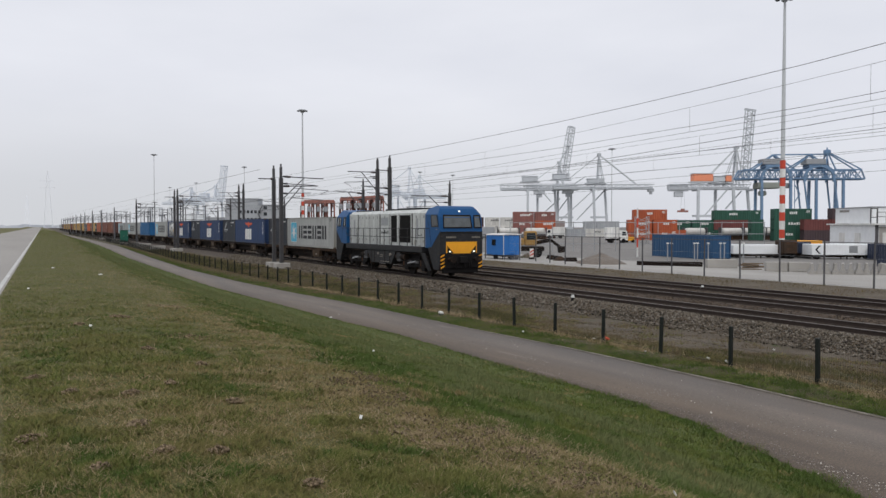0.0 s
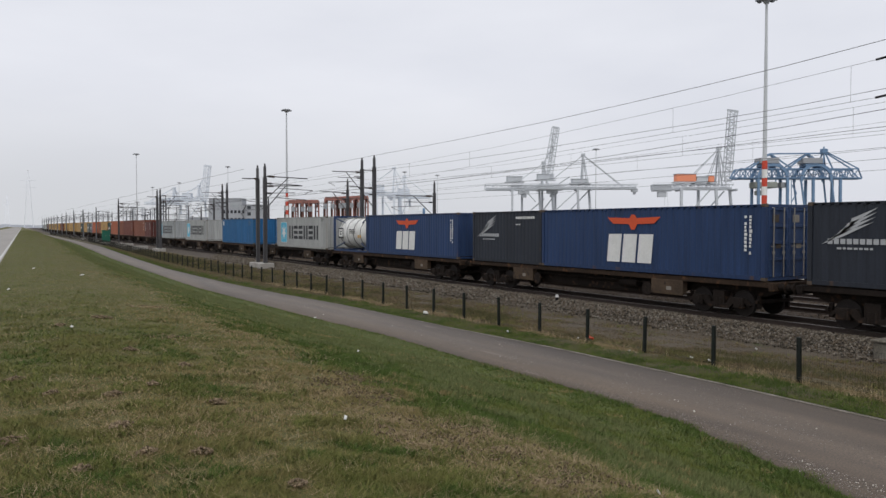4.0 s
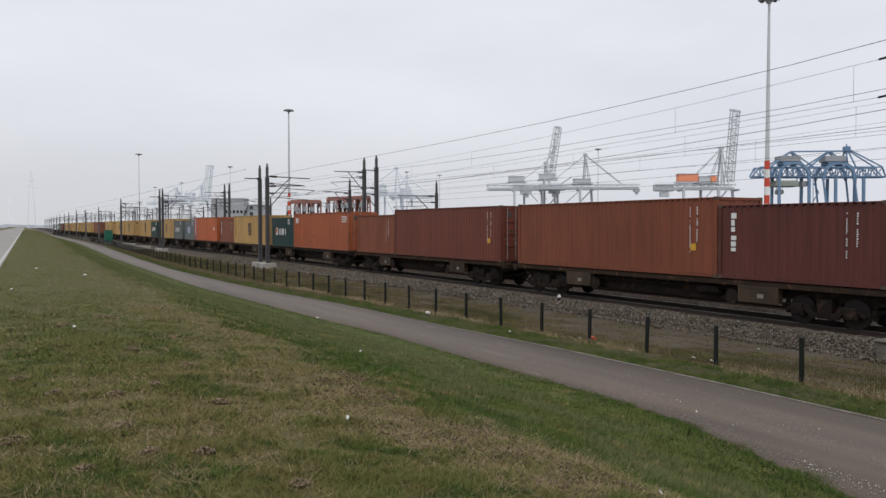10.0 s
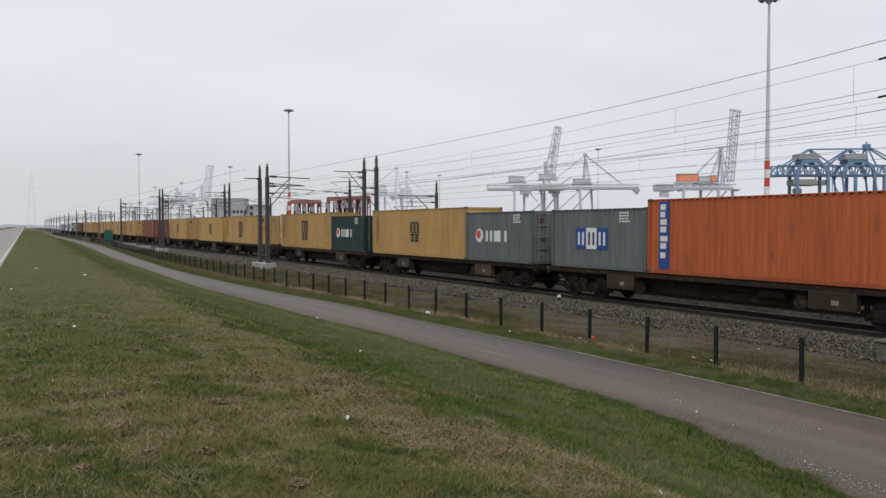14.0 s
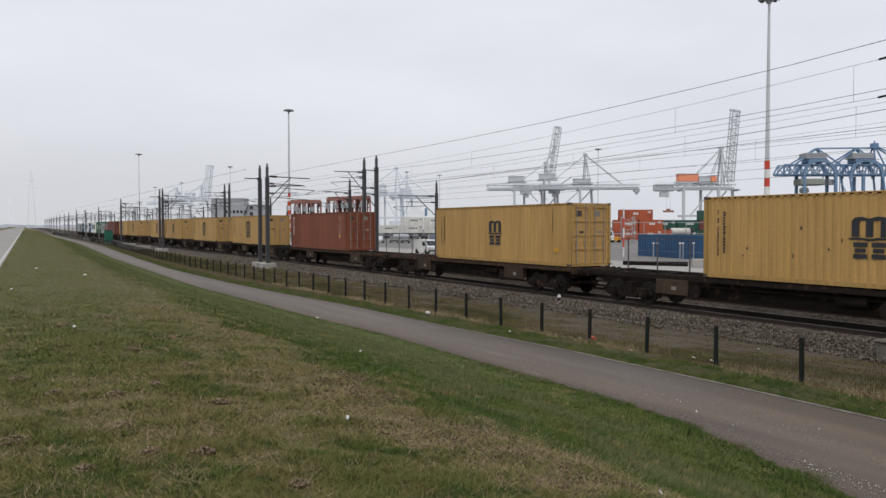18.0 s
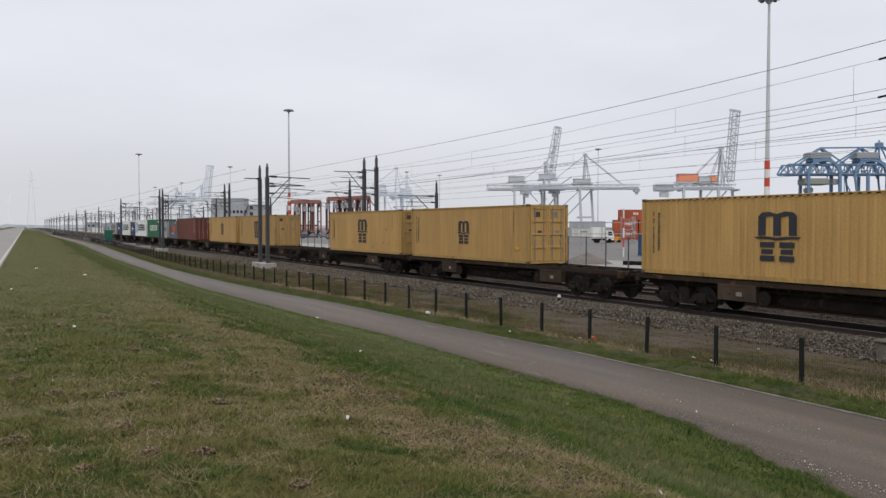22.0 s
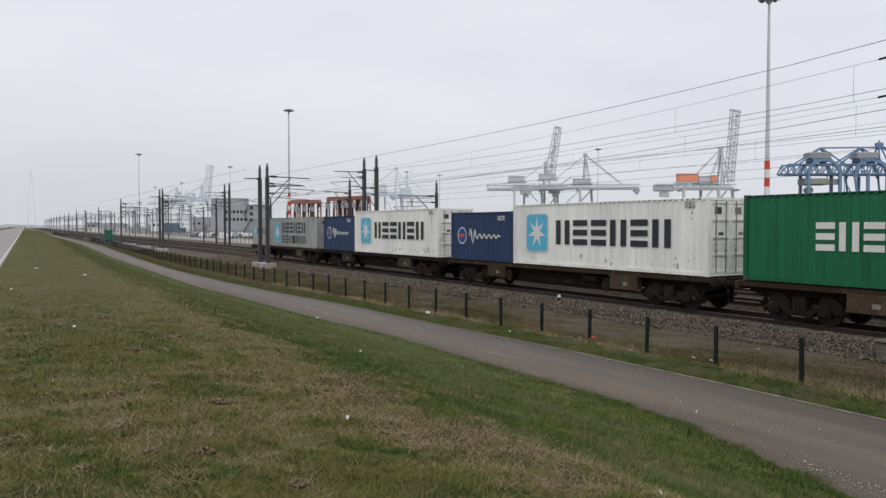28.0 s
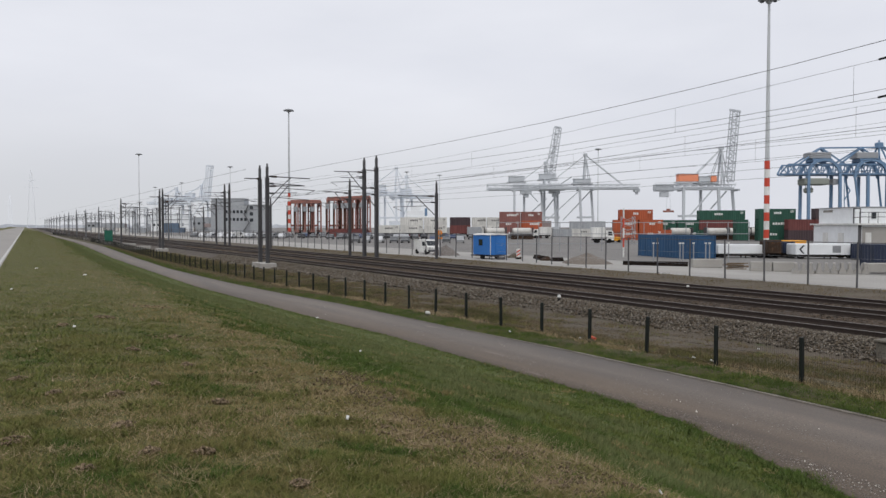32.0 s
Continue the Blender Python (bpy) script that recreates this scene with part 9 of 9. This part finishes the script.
        blades("straw", x, y, bank_height(x, y) + 0.004, rs.uniform(0.02, 0.05, n), np.full(n, 0.004 + y0 * 0.0003), STRAW, "tuft of dead pale straw in the grass", 3.0)
        # brown crumbs of earth and dead roots in the tuft
        m = int(420 * r + 20) if x0 < 2 else 70
        a, q = rs.uniform(0, 2 * np.pi, m), r * (0.75 if x0 < 2 else 1.8) * np.sqrt(rs.uniform(0, 1, m))
        x, y = x0 + q * np.cos(a) * 1.2, y0 + q * np.sin(a)
        crumbs("earth_crumbs", x, y, bank_height(x, y) + 0.012 + 0.045 * np.clip(1 - q / r, 0, 1), rs.uniform(0.005, 0.016, m) * (1 + y0 * 0.02), CLOD, "brown clod of earth and dead roots in the grass", "earth")
    # trampled bare earth along the crest close by
    n = 9000
    y = rs.uniform(2.5, 9.5, n)
    x = crest_x(y) + 0.6 * np.exp(-(y / 13) ** 2) - 0.75 + rs.normal(0, 0.34, n)
    k = 0.5 * vnoise(x, y, 0.9, 61) + 0.5 * vnoise(x, y, 0.25, 62) > rs.uniform(0.42, 0.75, n)
    crumbs("earth_crumbs", x[k], y[k], bank_height(x, y)[k] + 0.018, rs.uniform(0.004, 0.017, k.sum()), EARTH, "crumbs of bare brown earth along the crest of the bank", "earth")


meadow()


def verges():
    def height(x, y):
        """Height of the ground between the path and the ballast."""
        pf, fl = path_far(y), fence_line(y)
        d = np.maximum(17.6, fl + 1.0)
        z = np.where(x < fl - 0.5, low(y) - 0.02 + 0.07 * (x - pf) / (fl - 0.5 - pf), low(y) + 0.05 - 0.02 * (x - fl + 0.5) / 1.2)
        z = np.where(x > fl + 0.7, low(y) + 0.03 + (-0.73 - low(y)) * (x - fl - 0.7) / (d - fl - 0.7), z)
        return np.where(x > d, -0.70 + 0.02 * (x - d) / (20.0 - d), z)

    # green grass from the edge of the path to the fence, thinning into straw
    n = 200000
    y = 4 + 150 * rs.uniform(0, 1, n) ** 2.0
    pf, fl = path_far(y), fence_line(y)
    t = rs.uniform(0, 1, n)
    x = pf + 0.07 + (fl + 0.18 - pf) * t
    fine, small = vnoise(x, y, 0.14, 21), vnoise(x, y, 0.45, 22)
    h = (0.03 + 0.09 * small * fine + 0.05 * np.exp(-(t / 0.08) ** 2)) * rs.uniform(0.6, 1.4, n)
    w = np.clip(0.010 + y * 0.0004, 0.01, 0.05) * rs.uniform(0.7, 1.4, n)
    green = t + rs.normal(0, 0.06 + 0.12 * np.clip((y - 25) / 60, 0, 1), n) < 0.72 - 0.30 * np.clip((y - 22) / 30, 0, 1) + 0.35 * (small - 0.5) + 0.2 * (vnoise(x, y, 2.0, 23) - 0.5)
    deep = green & (0.5 * small + 0.5 * fine + rs.normal(0, 0.06, n) > 0.56)
    for k, material, label in ((green & ~deep, GRASS_GREEN, "green grass along the edge of the path"), (deep, GRASS_DEEP, "deep green grass along the edge of the path"), (~green & (y < 24), GRASS_DRY, "dry straw-coloured grass along the fence"), (~green & (y >= 24), SCRUB, "brown withered grass along the fence")):
        blades("grass", x[k], y[k], height(x, y)[k] - 0.01, h[k], w[k], material, label, 1.2)
    # weeds in patches on the bare earth behind the fence
    n = 230000
    y = 5 + 120 * rs.uniform(0, 1, n) ** 1.7
    fl = fence_line(y)
    t = rs.uniform(0, 1, n)
    x = fl + 0.15 + (20.7 - fl) * t
    fine, small, mid = vnoise(x, y, 0.16, 31), vnoise(x, y, 0.6, 32), vnoise(x, y * 0.6, 1.9, 33)
    cover = 0.3 * fine + 0.35 * small + 0.35 * mid
    keep = cover + rs.normal(0, 0.05, n) > 0.12 + 0.52 * t ** 2.2
    h = (0.025 + 0.34 * np.clip(cover - 0.3, 0, 1) * (1.15 - t)) * rs.uniform(0.5, 1.5, n)
    w = np.clip(0.009 + y * 0.0005, 0.01, 0.06) * rs.uniform(0.7, 1.4, n)
    pick = vnoise(x, y, 0.8, 34) * 0.6 + vnoise(x, y, 0.2, 35) * 0.4 + rs.normal(0, 0.07, n)
    dark = keep & (t < 0.55) & (0.5 * small + 0.5 * mid + rs.normal(0, 0.05, n) > 0.56)
    keep &= ~dark
    for k, material, name, label in ((dark, WEEDS, "scrub", "dark olive tussocks behind the wire fence"), (keep & (pick < 0.56), SCRUB, "scrub", "brown withered weeds behind the wire fence"), (keep & (pick >= 0.56) & (pick < 0.72), GRASS_LUSH, "grass", "thin olive grass on the earth behind the fence"), (keep & (pick >= 0.72), GRASS_DRY, "grass", "dry grass on the earth behind the fence")):
        blades(name, x[k], y[k], height(x, y)[k] - 0.008, h[k], w[k], material, label, 1.3)
    # clods and small stones on the bare earth
    n = 9000
    y = 6 + 60 * rs.uniform(0, 1, n) ** 1.6
    x = 16.2 + 4.9 * rs.uniform(0, 1, n) ** 0.8
    crumbs("earth_crumbs", x, y, height(x, y) + 0.008, np.clip(0.012 + y * 0.0004, 0.01, 0.04) * rs.uniform(0.5, 1.5, n), EARTH, "clods and small stones on the bare earth", "earth")
    n = 22000
    y = 8 + 120 * rs.uniform(0, 1, n) ** 1.3
    x = rs.uniform(34.9, 40.5, n)
    z = -0.52 + 0.16 * (x - 34.6) / 6
    blades("grass", x, y, z, rs.uniform(0.05, 0.22, n) * clumps(x, y, 0.7), np.clip(0.02 + y * 0.0005, 0.02, 0.06), SCRUB, "rough brown weeds along the terminal fence")


verges()


def fence_foot():
    """Pale dead grass caught along the foot of the wire fence."""
    n = 9000
    y = 5 + 45 * rs.uniform(0, 1, n) ** 1.6
    x = fence_line(y) - 0.12 + rs.normal(0, 0.22, n)
    k = clumps(x * 0.3, y, 0.7) * (0.3 + 0.7 * clumps(x, y, 2.6)) > rs.uniform(0.05, 0.6, n)
    blades("straw", x[k], y[k], low(y)[k] + 0.05, rs.uniform(0.05, 0.2, k.sum()), np.clip(0.005 + y[k] * 0.0004, 0.006, 0.04), STRAW, "pale dead grass along the foot of the fence", 1.6)


fence_foot()


def ballast_stones():
    heap = lambda x, y, z, size, name, label, material=STONES: crumbs(name, x, y, z, size, material, label, "stones")

    n = 62000
    y = 5 + 85 * rs.uniform(0, 1, n) ** 1.6
    x = rs.uniform(20.3, 22.45, n)
    spill = (x < 21.1) & (rs.uniform(0, 1, n) > ((x - 20.1) / 1.0) ** 1.6 * (0.5 + vnoise(x, y, 0.9, 41)))
    z = np.where(x < 21.0, -0.635, np.where(x < 21.75, -0.61 + 0.29 * (x - 21.0) / 0.75, -0.315))
    k = ~spill
    heap(x[k], y[k], z[k] + 0.008 + 0.03 * vnoise(x, y, 0.3, 42)[k], np.clip(0.030 + y[k] * 0.0005, 0.02, 0.06) * rs.uniform(0.45, 1.6, k.sum()), "ballast_stones", "loose grey-brown ballast stones on the bed's shoulder")
    n = 60000
    y = 5 + 125 * rs.uniform(0, 1, n) ** 1.5
    x = rs.uniform(22.65, 33.2, n)
    clear = np.ones(n, bool)
    for t in TRACKS:
        for s in (-0.7525, 0.7525):
            clear &= np.abs(x - t - s) > 0.12
    heap(x[clear], y[clear], np.full(clear.sum(), -0.312), np.clip(0.04 + y[clear] * 0.0005, 0.03, 0.08), "ballast_stones", "dark brown ballast stones between the rails", STONES_DARK)
    # pale chips swept to the near edge of the path, and a few in loose drifts across it
    n = 3200
    y = 5.0 + 11 * rs.uniform(0, 1, n) ** 1.5
    x = path_near(y) + 0.12 + np.abs(rs.normal(0, 0.4, n))
    heap(x, y, low(y) + 0.012, rs.uniform(0.003, 0.008, n), "gravel_chips", "pale gravel chips scattered on the path", CHIPS)
    for x0, y0, r in ((12.2, 9.2, 0.5), (12.8, 13.5, 0.4), (12.0, 17.0, 0.35), (12.6, 24.0, 0.5), (11.8, 12.0, 0.4), (13.4, 19.5, 0.3), (12.4, 34.0, 0.6), (11.6, 8.2, 0.5), (12.6, 10.6, 0.6), (13.3, 11.4, 0.4), (12.9, 16.0, 0.5), (12.2, 20.5, 0.6), (13.0, 28.0, 0.6)):
        n = 90
        x, y = x0 + rs.normal(0, r * 0.5, n), y0 + rs.normal(0, r * 1.3, n)
        u = np.clip((x - path_near(y)) / (path_far(y) - path_near(y)), 0, 1)
        heap(x, y, low(y) + 0.04 * (1 - np.abs(2 * u - 1)) + 0.004, rs.uniform(0.004, 0.014, n), "gravel_chips", "pale gravel chips scattered on the path", CHIPS)
    # a drift of broken white shell, and single pale flakes along the middle
    n = 95
    t = rs.uniform(0, 1, n) ** 0.8
    x, y = 10.35 - 0.25 * t + rs.normal(0, 0.13, n), 7.7 - 2.0 * t + rs.normal(0, 0.16, n)
    crumbs("shell_flakes", x, y, low(y) + 0.03, rs.uniform(0.004, 0.015, n), SHELL, "drift of broken white shell on the path", "shells")
    n = 30
    y = 7 + 28 * rs.uniform(0, 1, n) ** 1.4
    x = path_near(y) + (path_far(y) - path_near(y)) * np.clip(rs.normal(0.45, 0.2, n), 0.06, 0.94)
    crumbs("shell_flakes", x, y, low(y) + 0.033, rs.uniform(0.007, 0.02, n) * (1 + y * 0.02), SHELL, "single pale flakes of shell and stone on the path", "shells")


SHELL = island_material("broken_white_shell", ((0.62, 0.58, 0.52), (0.42, 0.38, 0.33), (0.70, 0.67, 0.61), (0.34, 0.30, 0.26)), 0.8)
CHIPS = island_material("pale_gravel_chips", ((0.34, 0.32, 0.29), (0.22, 0.20, 0.18), (0.42, 0.40, 0.37)), 0.9)
EDGING = mat("weathered_path_edging", (0.22, 0.20, 0.172), 0.95, 0, (0.10, 0.09, 0.07), 1.8, 1.0, 20, 0.3)
ballast_stones()
strip("path_edging", [(shifted(path_far, -0.02), shifted(low, 0.004)), (shifted(path_far, -0.015), shifted(low, 0.022)), (shifted(path_far, 0.055), shifted(low, 0.024)), (shifted(path_far, 0.06), shifted(low, -0.04))], EDGING, "thin pale concrete edging of the path", "kerb")


# ---- small things ----
def litter():
    scrap = mat("white_paper_scrap", (0.62, 0.62, 0.59), 0.8)
    redscrap = mat("red_plastic_scrap", (0.65, 0.10, 0.05), 0.5)
    spots = ((2.74, 6.57, 0.07, 0.022, 60), (5.12, 4.48, 0.06, 0.018, -10), (4.11, 4.04, 0.022, 0.016, 80), (1.15, 32.7, 0.1, 0.04, 0), (2.52, 29.4, 0.14, 0.05, 10), (0.99, 13.4, 0.05, 0.03, 60), (0.22, 22.4, 0.06, 0.04, 0), (5.98, 13.7, 0.035, 0.03, 0), (10.9, 29.2, 0.1, 0.04, 0))
    for x, y, w, d, turn in spots:
        z = float(bank_height(np.array([x]), np.array([y]))[0]) + 0.028
        b = Bld().add([(-w / 2, -d / 2, 0), (w / 2, -d / 2, 0.012), (w / 2, d / 2, 0.02), (0, d / 2, 0.03), (-w / 2, d / 2, 0.006), (-w / 2, -d / 2, 0.008), (w / 2, -d / 2, 0.02), (w / 2, d / 2, 0.028), (0, d / 2, 0.038), (-w / 2, d / 2, 0.014)], [(0, 1, 2, 3, 4), (9, 8, 7, 6, 5), (0, 5, 6, 1), (1, 6, 7, 2), (2, 7, 8, 3), (3, 8, 9, 4), (4, 9, 5, 0)])
        tagged(part("paper_scrap", b, scrap, None, "", pose(x, y, z, 0, 0, turn)), "crumpled white paper scrap lying on the grass", "litter", "litter")
    for x, y, m_, w in ((15.95, 18.6, redscrap, 0.2), (15.7, 18.9, scrap, 0.08), (14.7, 21.3, scrap, 0.1), (15.9, 14.5, scrap, 0.09), (15.9, 13.9, scrap, 0.1), (15.3, 16.2, scrap, 0.07), (18.6, 14.6, scrap, 0.08), (14.9, 27.4, scrap, 0.3)):
        z = float(low(y)) + 0.07
        tagged(part("plastic_scrap", Bld().box(-w / 2, -w / 3, 0, w / 2, w / 3, w * 0.4, w * 0.1), m_, None, "", pose(x, y, z, 12, 20, x * 40 % 90)), "crumpled plastic scrap caught by the fence", "litter", "litter")


litter()


def trackside():
    box = thing("cable_box", "grey concrete cable box beside the ballast", "cable box", pose(21.2, 12.1, -0.62))
    part("body", Bld().box(-0.4, -0.45, -0.06, 0.4, 0.45, 0.46, 0.03), EDGING, box)
    part("lid", Bld().box(-0.45, -0.5, 0.465, 0.45, 0.5, 0.54, 0.02), EDGING, box, "weathered concrete lid")
    mk = thing("track_marker", "small white-capped marker on a dark stake", "marker", pose(21.72, 27.6, -0.37))
    part("stake", Bld().box(-0.05, -0.05, 0, 0.05, 0.05, 0.2), M["black"], mk)
    part("cap", Bld().rod((0, 0, 0.2), (0, 0, 0.32), 0.085, 12, 0.06), M["white"], mk, "white domed cap")
    copy_thing(mk, pose(31.0, 28.7, -0.37))
    green = mat("green_cabinet_paint", (0.02, 0.125, 0.085), 0.7, 0, (0.018, 0.10, 0.07), 0.8)
    cab = thing("relay_cabinet", "green relay cabinet on a concrete plinth beside the track", "cabinet", pose(19.25, 172, -0.68))
    part("plinth", Bld().box(-0.8, -0.6, 0, 0.8, 0.6, 0.4), M["concrete"], cab)
    body = part("body", Bld().box(-0.75, -0.5, 0.4, 0.75, 0.5, 2.75, 0.05), green, cab)
    for x in (-0.7, 0.02):
        d = part("door", Bld().box(x, -0.53, 0.5, x + 0.68, -0.5, 2.6), green, body)
        part("handle", Bld().box(x + 0.55, -0.56, 1.6, x + 0.6, -0.53, 1.8), M["galv"], d)
    part("cap", Bld().box(-0.82, -0.58, 2.76, 0.82, 0.58, 2.84), green, cab)
    for y, x in ((150, 20.2), (131, 19.7)):
        s_ = thing("concrete_block", "low pale concrete block by the track", "concrete block", pose(x, y, -0.66), "blocks by the track")
        part("block", Bld().box(-1.1, -0.5, 0, 1.1, 0.5, 0.5, 0.04), M["concrete"], s_)


trackside()


def motions():
    for ob, u, x, z in RUNNING:
        rows = []
        for t, g in zip(TIMES, GONE):
            y = FIRST + u - g
            turn = math.degrees(math.atan(float(bend(y + 5) - bend(y - 5)) / 10)) if y > 300 else 0.0
            rows.append((t, pose(LINE_X + x + float(bend(y)), y, z, 0, 0, -turn)))
        walk(ob, rows)
    for ob, rows in DRIVEN:
        walk(ob, rows)


motions()
